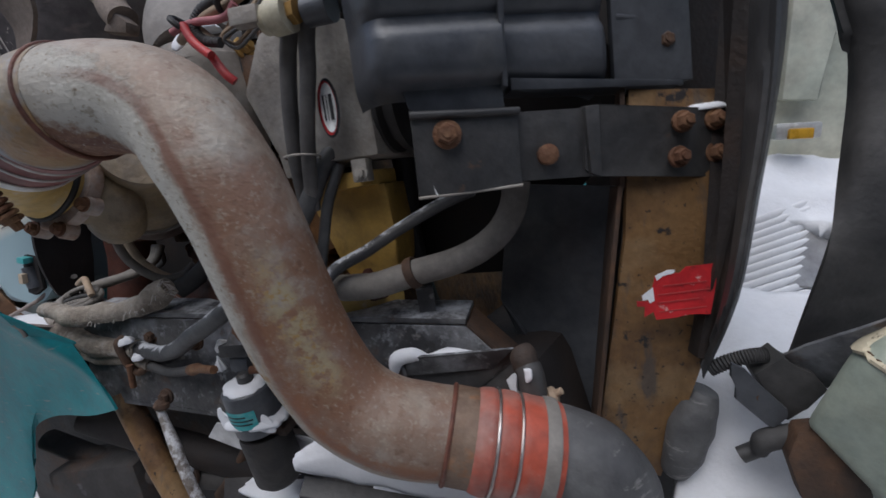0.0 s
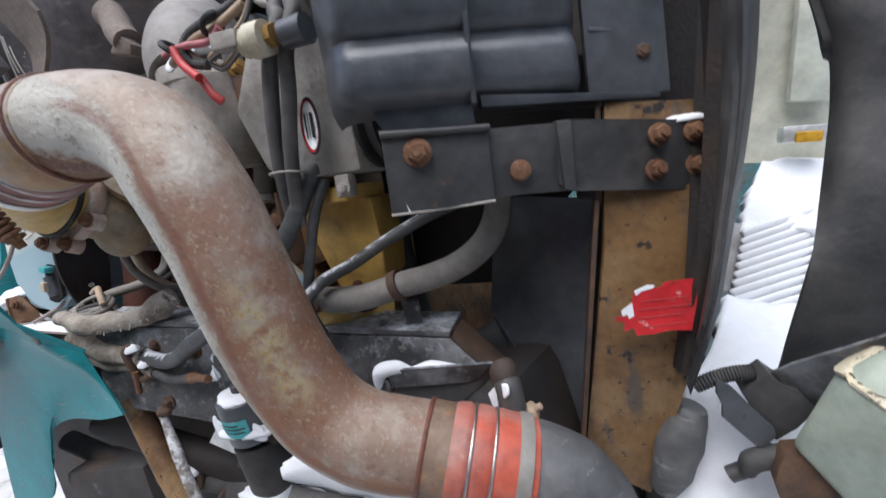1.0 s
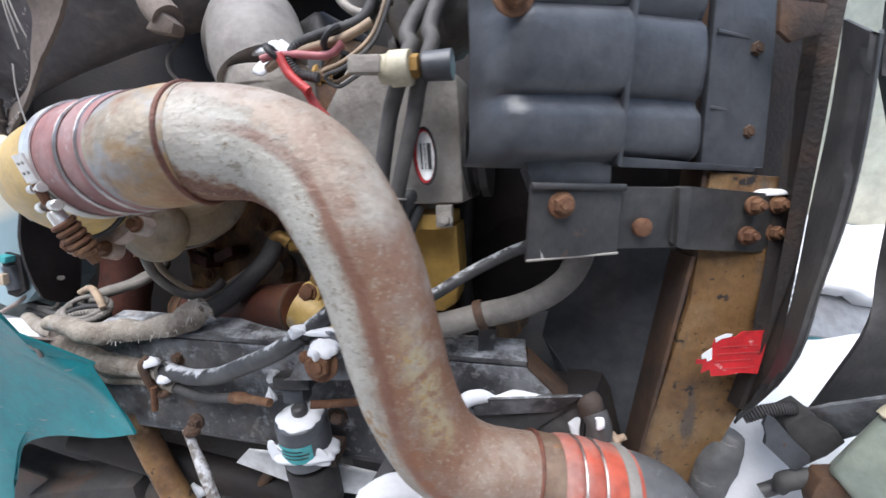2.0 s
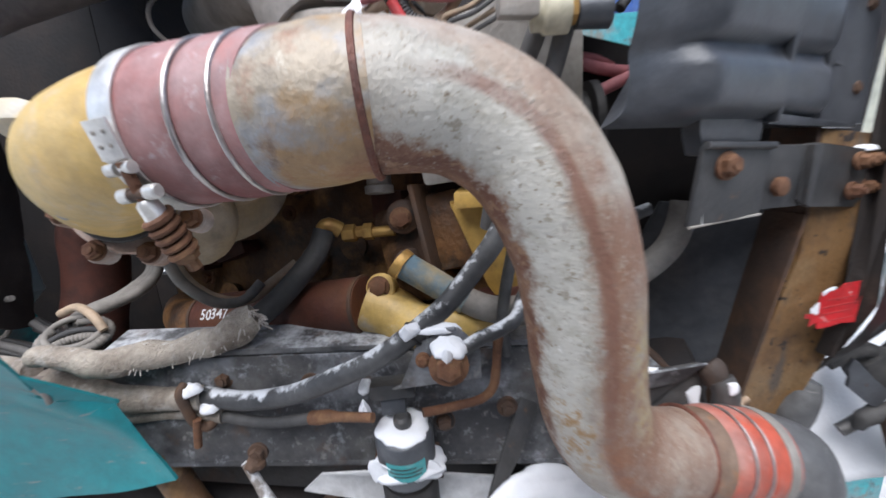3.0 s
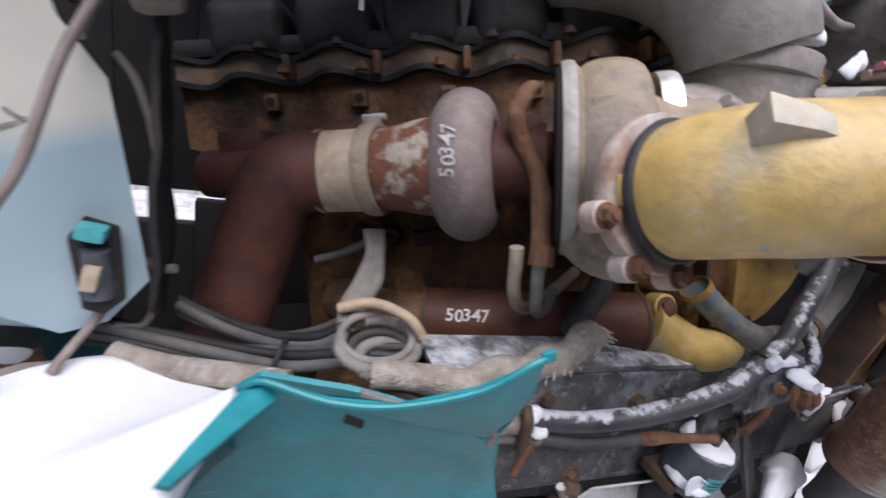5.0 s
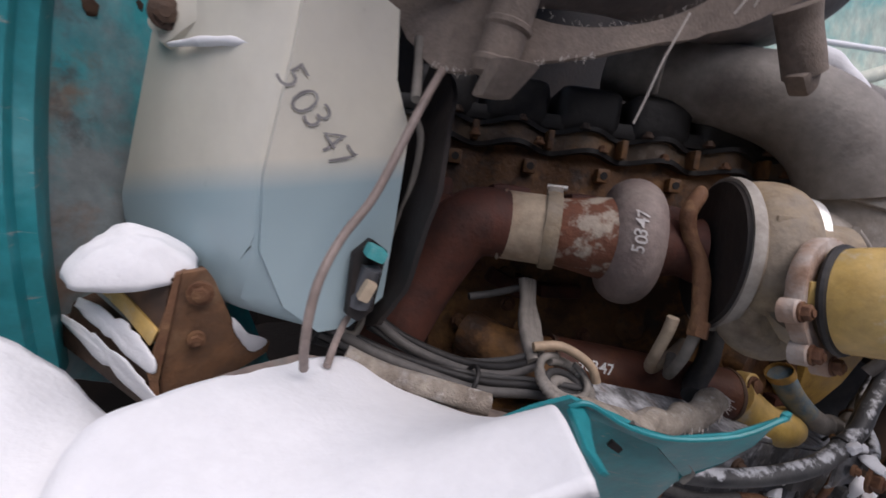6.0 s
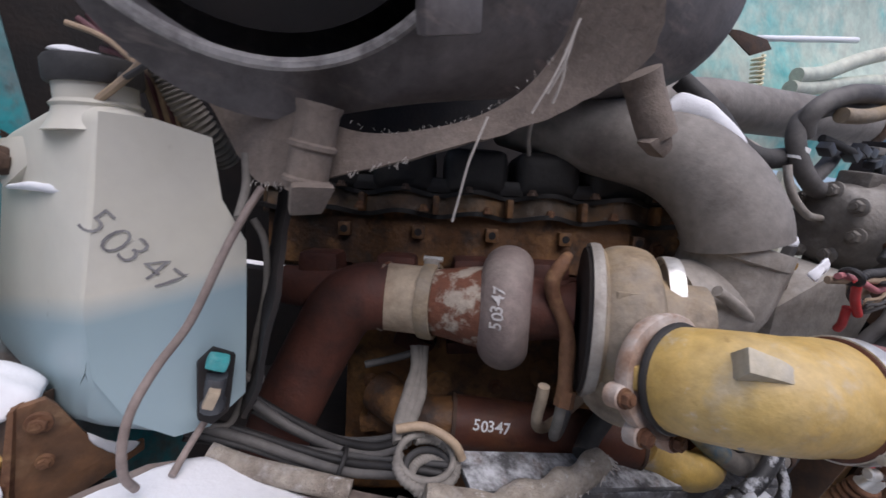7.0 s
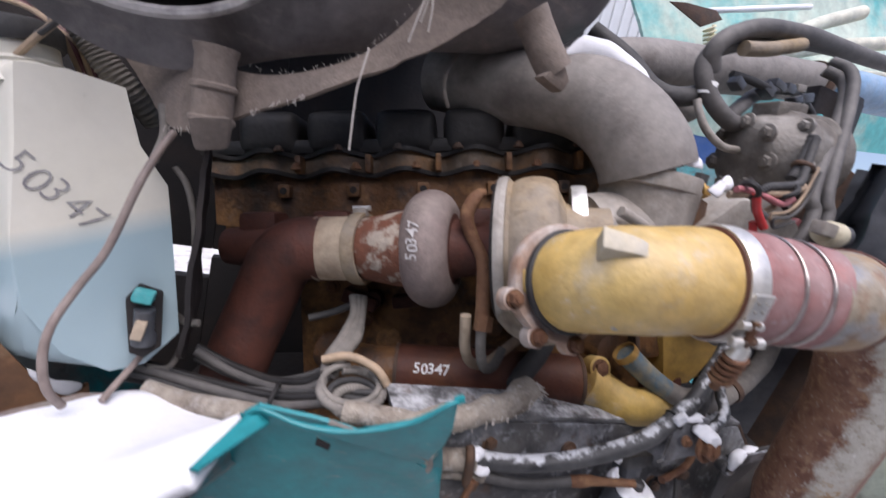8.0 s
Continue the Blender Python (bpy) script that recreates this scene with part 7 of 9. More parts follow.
part("pump_body", lathe((-1.045, 0.728, 1.260), (0.02, 0.1, -1), [(0, 0.011), (0.03, 0.011), (0.034, 0.014), (0.045, 0.014)], 14), M["plastic"], wt)
part("pump_clip", block((-1.046, 0.716, 1.238), (0.012, 0.012, 0.022), (1, 0, -0.2), (0, 1, 0), 0.002), M["cream"], wt)


def on_tank(x, y):
    n = TN
    o = V((-1.137, 0.741, 1.382))
    r = (V((-1.103, 0.748, 1.355)) - V((-1.166, 0.738, 1.404))).normalized()
    u = n.cross(r)
    u = u if u.z > 0 else -u
    return o + r * x + u * y


part("stock_number", lettering("50347", 0.029, on_tank, 0.28, 0, -0.0006), M["ink"], wt, "grey hand-written number", False)
single("snow_patch", clump(nb + na * 0.053, (0.070, 0.070, 0.012), None, 3.1, (1, 0, 0), na), M["snow"], "snow lying on the filler cap", "snow", "snow on small parts")
# the bright glint along the tank shoulder, modelled as a thin white strip
single("snow_patch", tube([(-1.276, 0.848, 1.394), (-1.248, 0.818, 1.407), (-1.222, 0.788, 1.416), (-1.200, 0.766, 1.421)], [0.0019, 0.0046, 0.0051, 0.0019], 10, 6, None, 0.5), M["snow"], "snow-white strip drawn for the glint on the tank shoulder", "snow", "snow on small parts")
hose("washer_hose", [(-1.039, 0.750, 1.469), (-1.049, 0.735, 1.443), (-1.060, 0.718, 1.407), (-1.077, 0.697, 1.337), (-1.096, 0.683, 1.295), (-1.107, 0.665, 1.264), (-1.109, 0.654, 1.235), (-1.104, 0.652, 1.201), (-1.095, 0.665, 1.173)], 0.0042, M["washhose"], "thin grey-brown washer hose looping down", seg=12)
hose("washer_hose", [(-1.042, 0.751, 1.199), (-1.052, 0.733, 1.184), (-1.061, 0.710, 1.173), (-1.068, 0.688, 1.164)], 0.0040, M["washhose"], "short grey-brown hose below the washer pump", seg=12)
hose("wiring_cable", [(-1.041, 0.789, 1.425), (-1.023, 0.784, 1.400), (-1.011, 0.792, 1.340), (-1.010, 0.804, 1.259), (-1.009, 0.794, 1.203), (-1.019, 0.775, 1.161), (-1.044, 0.761, 1.167)], 0.0042, M["greyhose"], "thin grey cable hanging behind the washer tank", "cable", seg=10)
hose("wiring_cable", [(-1.061, 0.789, 1.496), (-1.054, 0.777, 1.463), (-1.055, 0.748, 1.433)], 0.005, M["greyhose"], "thin grey cable hanging behind the washer tank", "cable", seg=10)
single("cable_stub", tube([(-1.021, 0.786, 1.229), (-1.008, 0.782, 1.222), (-0.992, 0.778, 1.224)], 0.005, 10, 3), M["greyhose"], "cut grey stub of a cable", "cable")

# near-black sheet added between the tank and the exhaust to hide the tank
single("dark_gap_sheet", sheet([[(-1.006, 0.775, 1.46), (-1.008, 0.80, 1.48), (-1.012, 0.86, 1.50)], [(-1.000, 0.735, 1.36), (-1.004, 0.79, 1.37), (-1.008, 0.86, 1.38)], [(-1.000, 0.725, 1.26), (-1.002, 0.78, 1.25), (-1.004, 0.83, 1.25)], [(-1.004, 0.745, 1.19), (-1.004, 0.78, 1.17), (-1.004, 0.82, 1.16)]], 0.006, 5, None, 0.006, (-1, 0, 0)), M["deep"], "added near-black sheet filling the gap beside the washer tank", "liner")

# teal fender with its folded lip
fd2 = thing("fender_ledge", (-0.904, 0.525, 1.245), "teal painted fender ledge with a folded torn lip", "fender")
part("lip_face", slab([(-0.921, 0.537, 1.246), (-0.910, 0.531, 1.253), (-0.872, 0.517, 1.246), (-0.831, 0.504, 1.247), (-0.784, 0.488, 1.267), (-0.753, 0.479, 1.290), (-0.745, 0.482, 1.291), (-0.738, 0.491, 1.256), (-0.736, 0.505, 1.225), (-0.743, 0.525, 1.190), (-0.836, 0.509, 1.235), (-0.903, 0.530, 1.244), (-0.912, 0.534, 1.240)], 0.004, 0.001, None, (0.1, 1, 0)), M["teal"], fd2, "upright teal lip with a bent corner")
part("lip_tip", block((-0.745, 0.481, 1.295), (0.010, 0.005, 0.008), (1, 0, 0.3), (0, 1, 0), 0.002), M["teal"], fd2)
part("lip_edge", tube([(-0.921, 0.536, 1.247), (-0.910, 0.530, 1.255), (-0.873, 0.516, 1.247), (-0.832, 0.503, 1.249), (-0.784, 0.487, 1.268), (-0.755, 0.479, 1.292), (-0.745, 0.481, 1.292)], 0.0024, 8, 4), M["teal"], fd2)
BASE, LOW, CORNER, RIDGE, POINT = V((-0.736, 0.505, 1.225)), V((-0.735, 0.529, 1.181)), V((-0.697, 0.562, 1.152)), V((-0.685, 0.570, 1.100)), V((-0.660, 0.572, 1.032))
part("side_fin", slab([(-0.922, 0.536, 1.247), (-0.911, 0.532, 1.251), (-0.901, 0.530, 1.242), (-0.923, 0.506, 1.243), (-0.935, 0.492, 1.243), (-0.948, 0.468, 1.248), (-0.955, 0.469, 1.250), (-0.945, 0.493, 1.247)], 0.004, 0.001), M["teal"], fd2, "bent teal fin")
part("skirt", sheet([[(-0.912, 0.547, 1.248), (-0.850, 0.532, 1.239), (-0.797, 0.519, 1.224), LOW, LOW.lerp(CORNER, 0.5) + V((0, 0, 0.008)), CORNER], [(-0.960, 0.575, 1.190), (-0.860, 0.548, 1.206), (-0.800, 0.536, 1.189), (-0.749, 0.536, 1.166), LOW.lerp(RIDGE, 0.6), RIDGE], [(-1.110, 0.605, 1.020), (-0.940, 0.585, 1.090), (-0.805, 0.571, 1.117), (-0.757, 0.570, 1.109), (-0.720, 0.578, 1.078), POINT.lerp(RIDGE, 0.12)], [(-1.200, 0.620, 0.700), (-1.010, 0.606, 0.800), (-0.940, 0.602, 0.950), (-0.860, 0.598, 0.996), (-0.745, 0.585, 1.010), POINT]], 0.004, 5, None, 0.0015), M["teal"], fd2, "shaded teal skirt running to a point")
part("corner_web", slab([BASE, CORNER + V((0, 0, 0.004)), CORNER, LOW], 0.004, 0.0005, None, (0.3, 0.8, 0)), M["teal"], fd2)
part("worn_edge", tube([(-0.849, 0.530, 1.241), (-0.797, 0.516, 1.226), (-0.740, 0.522, 1.200), LOW + V((0, -0.002, 0))], 0.003, 8, 4), M["greyhose"], fd2, "grey worn bottom edge")
part("slot", slab([(-0.857, 0.533, 1.220), (-0.843, 0.530, 1.214), (-0.844, 0.531, 1.209), (-0.857, 0.535, 1.213)], 0.003), M["deep"], fd2, "dark slot", False)
part("ledge_floor", sheet([[(-1.093, 0.709, 1.161), (-1.041, 0.725, 1.150), (-0.939, 0.710, 1.138), (-0.861, 0.675, 1.141), (-0.786, 0.638, 1.154)], [(-1.181, 0.633, 1.162), (-1.100, 0.628, 1.145), (-1.001, 0.610, 1.141), (-0.927, 0.579, 1.163), (-0.935, 0.566, 1.195)], [(-1.177, 0.572, 1.123), (-1.114, 0.551, 1.140), (-1.043, 0.533, 1.151), (-0.963, 0.520, 1.177), (-0.965, 0.515, 1.195)]], 0.004, 4, None, 0, (0, 0, -1)), M["ledgedirt"], fd2, "grimy grey-brown ledge floor")
single("snow_blanket", sheet([[(-1.112, 0.695, 1.160), (-1.035, 0.723, 1.156), (-0.970, 0.700, 1.140), (-0.915, 0.665, 1.142), (-0.880, 0.630, 1.151)], [(-1.192, 0.627, 1.166), (-1.110, 0.630, 1.163), (-1.012, 0.610, 1.168), (-0.960, 0.590, 1.190), (-0.920, 0.566, 1.218)], [(-1.232, 0.588, 1.158), (-1.126, 0.570, 1.158), (-1.050, 0.555, 1.178), (-0.985, 0.545, 1.212), (-0.930, 0.540, 1.241)], [(-1.235, 0.520, 1.120), (-1.140, 0.500, 1.145), (-1.065, 0.490, 1.170), (-1.005, 0.480, 1.208), (-0.957, 0.470, 1.243)]], 0.014, 7, None, 0.004, (0, 0.3, -1)), M["snow"], "blanket of snow lying on the fender ledge", "snow")
single("snow_bank", sheet([[(-1.460, 0.700, 1.180), (-1.345, 0.690, 1.170), (-1.272, 0.680, 1.148), (-1.215, 0.665, 1.100), (-1.150, 0.650, 1.085)], [(-1.440, 0.640, 1.165), (-1.330, 0.630, 1.155), (-1.262, 0.620, 1.140), (-1.200, 0.605, 1.122), (-1.140, 0.590, 1.115)], [(-1.400, 0.540, 1.100), (-1.310, 0.530, 1.090), (-1.250, 0.520, 1.080), (-1.190, 0.510, 1.080), (-1.130, 0.500, 1.080)]], 0.03, 6, None, 0.010, (0, 0.3, -1)), M["snow"], "bank of snow beside the fender", "snow")

# rusty step bracket with snow
sp = thing("step_bracket", (-1.192, 0.735, 1.069), "rusty folded step bracket with snow on its treads", "bracket")
part("gusset", slab([(-1.210, 0.721, 1.215), (-1.190, 0.735, 1.219), (-1.181, 0.739, 1.208), (-1.158, 0.748, 1.167), (-1.132, 0.765, 1.127), (-1.109, 0.786, 1.127), (-1.108, 0.789, 1.111), (-1.194, 0.720, 1.069), (-1.211, 0.715, 1.117)], 0.0065, 0.0012), M["gussetrust"], sp)
part("front_flange", slab([(-1.213, 0.719, 1.214), (-1.208, 0.719, 1.217), (-1.203, 0.711, 1.114), (-1.191, 0.716, 1.071), (-1.200, 0.715, 1.077), (-1.212, 0.713, 1.118)], 0.02, 0.0016), M["rusty"], sp, "orange rusted flange")
part("gusset_bolt", hexhead((-1.190, 0.723, 1.200), (0.1, -1, 0.1), 0.0079, 0.0048), M["rusty"], sp)
part("gusset_bolt", hexhead((-1.183, 0.725, 1.153), (0.1, -1, 0.1), 0.0056, 0.0040), M["rusty"], sp)
part("top_box", slab([(-1.289, 0.798, 1.167), (-1.247, 0.754, 1.176), (-1.214, 0.721, 1.211), (-1.212, 0.723, 1.147), (-1.218, 0.724, 1.143), (-1.287, 0.797, 1.162)], 0.05, 0.0032, None, (0.4, 0.9, 0)), M["darkrust"], sp)
part("yellow_face", slab([(-1.286, 0.789, 1.172), (-1.276, 0.779, 1.175), (-1.242, 0.747, 1.170), (-1.214, 0.718, 1.160), (-1.217, 0.720, 1.143), (-1.246, 0.749, 1.156), (-1.282, 0.786, 1.163)], 0.0032, 0.0008, None, (0.4, 0.9, 0)), M["yellow"], sp, "chipped yellow box face")
for q in ([(-1.294, 0.800, 1.133), (-1.211, 0.718, 1.119), (-1.209, 0.722, 1.099), (-1.296, 0.803, 1.108)], [(-1.300, 0.799, 1.116), (-1.202, 0.716, 1.085), (-1.196, 0.720, 1.068), (-1.295, 0.802, 1.082)]):
    part("tread", slab(q, 0.03, 0.003, None, (0.3, 0.9, 0)), M["darkrust"], sp)
cap_u = V((-1.192, 0.720, 1.224)) - V((-1.302, 0.805, 1.191))
single("snow_patch", clump((-1.249, 0.760, 1.200), (cap_u.length * 0.86, 0.095, 0.036), None, 2.5, cap_u, (0, -0.35, 0.95), 0.16), M["snow"], "thick cap of snow on the step bracket", "snow")
for q, sd in (([(-1.291, 0.792, 1.133), (-1.286, 0.790, 1.143), (-1.250, 0.752, 1.150), (-1.215, 0.716, 1.143), (-1.212, 0.714, 1.122), (-1.250, 0.750, 1.127)], 8.5), ([(-1.298, 0.794, 1.114), (-1.293, 0.791, 1.121), (-1.248, 0.747, 1.120), (-1.205, 0.711, 1.105), (-1.198, 0.713, 1.083), (-1.245, 0.750, 1.094)], 5.5)):
    single("snow_patch", drift(q, 0.008, (-0.2, -0.6, 0.8), sd, 0.007), M["snow"], "strip of snow on the step tread", "snow", "snow on small parts")
single("snow_patch", drift([(-1.158, 0.748, 1.169), (-1.151, 0.753, 1.160), (-1.134, 0.767, 1.140), (-1.113, 0.779, 1.131), (-1.121, 0.774, 1.121), (-1.133, 0.765, 1.126), (-1.152, 0.750, 1.153)], 0.0065, (0, -0.6, 0.8), 6.1, 0.0024), M["snow"], "snow lying behind the step bracket", "snow", "snow on small parts")

# cab side panel behind the tank
single("cab_panel", slab([(-1.368, 1.008, 1.591), (-1.273, 0.994, 1.289), (-1.060, 0.971, 0.976), (-1.077, 0.920, 0.950), (-1.293, 0.824, 1.030), (-1.323, 0.802, 1.159), (-1.370, 0.860, 1.277), (-1.399, 0.885, 1.522)], 0.02, 0.0028), M["tealdark"], "grimy teal cab panel with rust", "panel", kind="structure")
single("cab_corner", sheet([[(-1.395, 0.884, 1.524), (-1.376, 0.875, 1.329), (-1.334, 0.816, 1.185), (-1.302, 0.829, 1.041)], [(-1.381, 0.809, 1.503), (-1.365, 0.788, 1.337), (-1.331, 0.744, 1.216), (-1.298, 0.747, 1.079)], [(-1.448, 0.797, 1.457), (-1.425, 0.773, 1.313), (-1.403, 0.749, 1.197), (-1.388, 0.739, 1.058)]], 0.01, 4), M["teal"], "bright teal painted cab corner", "panel", kind="structure")
single("cab_bolt", hexhead((-1.363, 0.914, 1.400), (0.6, -0.8, 0), 0.011, 0.008), M["darkrust"], "rusty bolt on the cab panel", "bolt")
single("cab_bolt", hexhead((-1.338, 0.969, 1.423), (0.6, -0.8, 0), 0.0085, 0.0075), M["darkrust"], "rusty bolt on the cab panel", "bolt")

# cables beside the washer tank
for k in range(9):
    o = V((0.006 * k, 0.004 * (k % 3), -0.003 * k))
    hose("wiring_cable", [V((-1.244, 0.851, 1.572)) + o * 1.2 + V((0, 0, 0.0113 * (k % 4))), V((-1.211, 0.845, 1.569)) + o, V((-1.181, 0.839, 1.553)) + o, V((-1.165, 0.840, 1.525)) + o * 0.8, V((-1.149, 0.849, 1.483)) + o * 0.7], 0.0030 + 0.0006 * (k % 3), M["maroonwire"] if k % 3 else M["tanwire"], "thin dusty cable of a wiring bundle", "cable", 4, 8)
hose("corrugated_conduit", [(-1.163, 0.833, 1.572), (-1.146, 0.835, 1.548), (-1.129, 0.837, 1.525), (-1.104, 0.845, 1.499), (-1.081, 0.863, 1.473)], 0.0161, M["greyhose"], "grey corrugated wiring conduit", "conduit", 12, 14, 0, 0.06)
hose("wiring_cable", [(-1.165, 0.803, 1.629), (-1.162, 0.789, 1.580), (-1.163, 0.781, 1.555), (-1.175, 0.772, 1.531), (-1.195, 0.778, 1.505)], 0.0038, M["tanwire"], "pale cable crossing the filler cap", "cable", 5, 8)
single("conduit_tie", block((-1.159, 0.819, 1.570), (0.05, 0.0114, 0.0095), (1, 0, 0.35), (0, 1, 0), 0.0019), M["greyhose"], "grey cable tie round a conduit", "tie")

# bundle over the fender and the coiled cables
for name, pts, n, spread in (("main_harness", [(-1.067, 0.767, 1.161), (-0.995, 0.769, 1.141), (-0.936, 0.740, 1.140), (-0.876, 0.707, 1.153), (-0.822, 0.673, 1.177), (-0.768, 0.655, 1.185)], 6, 0.010), ("branch_harness", [(-0.994, 0.807, 1.165), (-0.945, 0.789, 1.151), (-0.889, 0.743, 1.154), (-0.849, 0.706, 1.180), (-0.823, 0.685, 1.211)], 5, 0.008)):
    hn = thing(name, pts[0], "bundle of dusty black and grey cables along the fender", "cable")
    for k in range(n):
        w = 2 * math.pi * k / n
        o = [V((0, math.cos(w + 0.35 * q) * spread, math.sin(w + 0.35 * q) * spread + 0.002 * math.sin(3 * q + k))) for q in range(len(pts))]
        part("cable", tube([V(p) + v for p, v in zip(pts, o)], 0.0042 + 0.0012 * (k % 3), 10, 6), (M["rubber"], M["blackcover"], M["dustyhose"])[k % 3], hn)
hose("taped_harness", [(-1.038, 0.734, 1.151), (-0.992, 0.716, 1.145), (-0.938, 0.690, 1.150), (-0.881, 0.664, 1.154)], 0.013, M["sleeve"], "harness wrapped in worn tan tape", "cable")
single("harness_tie", donut((-0.889, 0.704, 1.156), (1, -0.3, -0.2), 0.020, 0.003), M["blackcover"], "black cable tie round the harness", "tie")
coilc = thing("coiled_cables", (-0.796, 0.658, 1.178), "coil of grey corrugated cables tied together", "cable")
cc = V((-0.802, 0.655, 1.202))
for k in range(4):
    rr = (0.027, 0.030, 0.025, 0.022)[k]
    tl = V((0.05 * k, -0.55 + 0.1 * k, 1)).normalized()
    a, u, v = basis(tl)
    pts = [cc + V((0.002 * k, -0.004 * k, -0.006 * k + 0.006)) + (u * math.cos(0.5 * j + k) + v * math.sin(0.5 * j + k) * 1.35) * rr for j in range(12)]
    part("cable_loop", tube(pts, 0.006 if k % 2 else 0.0045, 10, 6, None, 0, 0.10 if k % 2 else 0), M["greyhose"] if k != 2 else M["rubber"], coilc)
part("loop_band", tube([(-0.838, 0.683, 1.225), (-0.806, 0.674, 1.236), (-0.773, 0.655, 1.229), (-0.757, 0.647, 1.211)], 0.0058, 10, 4), M["tanwire"], coilc)
for k in range(3):
    hose("wrapped_cable", [V((-0.784, 0.814, 1.272)) + V((0.0068 * k, 0, 0)), V((-0.782, 0.793, 1.243)) + V((0.0057 * k, 0, 0)), V((-0.803, 0.752, 1.224)) + V((0.0102 * k, 0, 0)), V((-0.826, 0.702, 1.216)) + V((0.0068 * k, 0, 0)), V((-0.831, 0.679, 1.208)) + V((0.0045 * k, 0, 0))], 0.0085, M["greyhose"], "grey wrapped cable rising to the engine", "cable", 5, 10, 0.15)
hose("wiring_cable", [(-0.773, 0.813, 1.263), (-0.803, 0.839, 1.232), (-0.843, 0.844, 1.215)], 0.0059, M["rubber"], "thin dark cable behind the turbocharger", "cable")

# air cleaner with dust valve and the torn felt strip
AF, AN, ar = V((-1.092, 0.647, 1.738)), V((0.094, -0.860, -0.505)).normalized(), 0.175
AE, AD, ae = V((-0.561, 0.858, 1.872)), V((0.95, 0.30, 0.10)).normalized(), 0.146
air = thing("air_cleaner", AF, "large worn dark air cleaner can with an open end", "air cleaner")


def ring_of(c, n, r, hint):
    a, u, v = basis(n, hint)
    return [V(c) + (u * math.cos(2 * math.pi * k / 72) + v * math.sin(2 * math.pi * k / 72)) * r for k in range(72)]


def loft(rings, bm=None):
    bm = bm or bmesh.new()
    vs = [[bm.verts.new(q) for q in r] for r in rings]
    for a, b in zip(vs, vs[1:]):
        for k in range(len(a)):
            bm.faces.new((a[k], a[(k + 1) % len(a)], b[(k + 1) % len(a)], b[k]))
    bm.faces.new(vs[-1])
    return bm


r0 = ring_of(AF, -AN, ar, (0, 0, 1))
DOWN = (V((0, 0, -1)) + AN * AN.z).normalized()
r1 = ring_of(AE, AD, ae, (0, 0, 1))
body = [r0, [a.lerp(b, 0.04) + (a - AF) * 0.02 for a, b in zip(r0, r1)]] + [[a.lerp(b, k) + DOWN * (0.075 * math.exp(-k / 0.45)) for a, b in zip(r0, r1)] for k in (0.05, 0.10, 0.2, 0.3, 0.4, 0.6, 0.8, 0.93)]
body += [ring_of(AE + AD * 0.004, AD, ae * 0.995, (0, 0, 1)), ring_of(AE + AD * 0.028, AD, ae * 0.93, (0, 0, 1)), ring_of(AE + AD * 0.04, AD, ae * 0.7, (0, 0, 1))]
part("can_body", loft(body), M["airbox"], air)
# disc across the opening; the darkness inside the can is its colour
part("dark_disc", lathe(AF - AN * 0.012, -AN, [(0, ar * 0.4), (0.001, ar * 0.88), (0.03, ar * 0.9)], 48), M["deep"], air, "near-black disc standing for the shaded interior")
part("rim_lip", donut(AF + AN * 0.004, AN, ar * 1.005, 0.0065, 72), M["wornrim"], air, "pale worn rim")
part("latch", block((-0.919, 0.665, 1.674), (0.0609, 0.02, 0.0332), (1, 0.2, 0.45), (0, 1, 0.2), 0.0055), M["airbox"], air)
dv = thing("dust_valve", (-0.997, 0.709, 1.515), "grey rubber dust valve with a pinched mouth", "valve")
da = (V((-0.998, 0.723, 1.455)) - V((-1.003, 0.724, 1.568))).normalized()
dl = (V((-0.998, 0.723, 1.455)) - V((-1.003, 0.724, 1.568))).length
dr = 0.0213
part("valve_body", lathe((-1.003, 0.724, 1.568), da, [(0, dr * 1.1), (dl * 0.05, dr * 1.05), (dl * 0.08, dr * 0.98), (dl * 0.33, dr), (dl * 0.35, dr * 1.14), (dl * 0.385, dr * 1.14), (dl * 0.41, dr), (dl * 0.64, dr), (dl * 0.66, dr * 1.14), (dl * 0.695, dr * 1.14), (dl * 0.73, dr * 0.98), (dl * 0.78, dr * 0.95)], 28), M["felt"], dv)
part("valve_mouth", slab([V((-1.017, 0.676, 1.490)), V((-0.976, 0.675, 1.499)), V((-0.979, 0.703, 1.464)), V((-1.011, 0.703, 1.455))], 0.03, 0.0067, None, (0, 1, 0)), M["felt"], dv)
felt = thing("torn_felt_strip", (-0.953, 0.721, 1.535), "torn grey-brown felt strip hanging under the air cleaner", "strip")
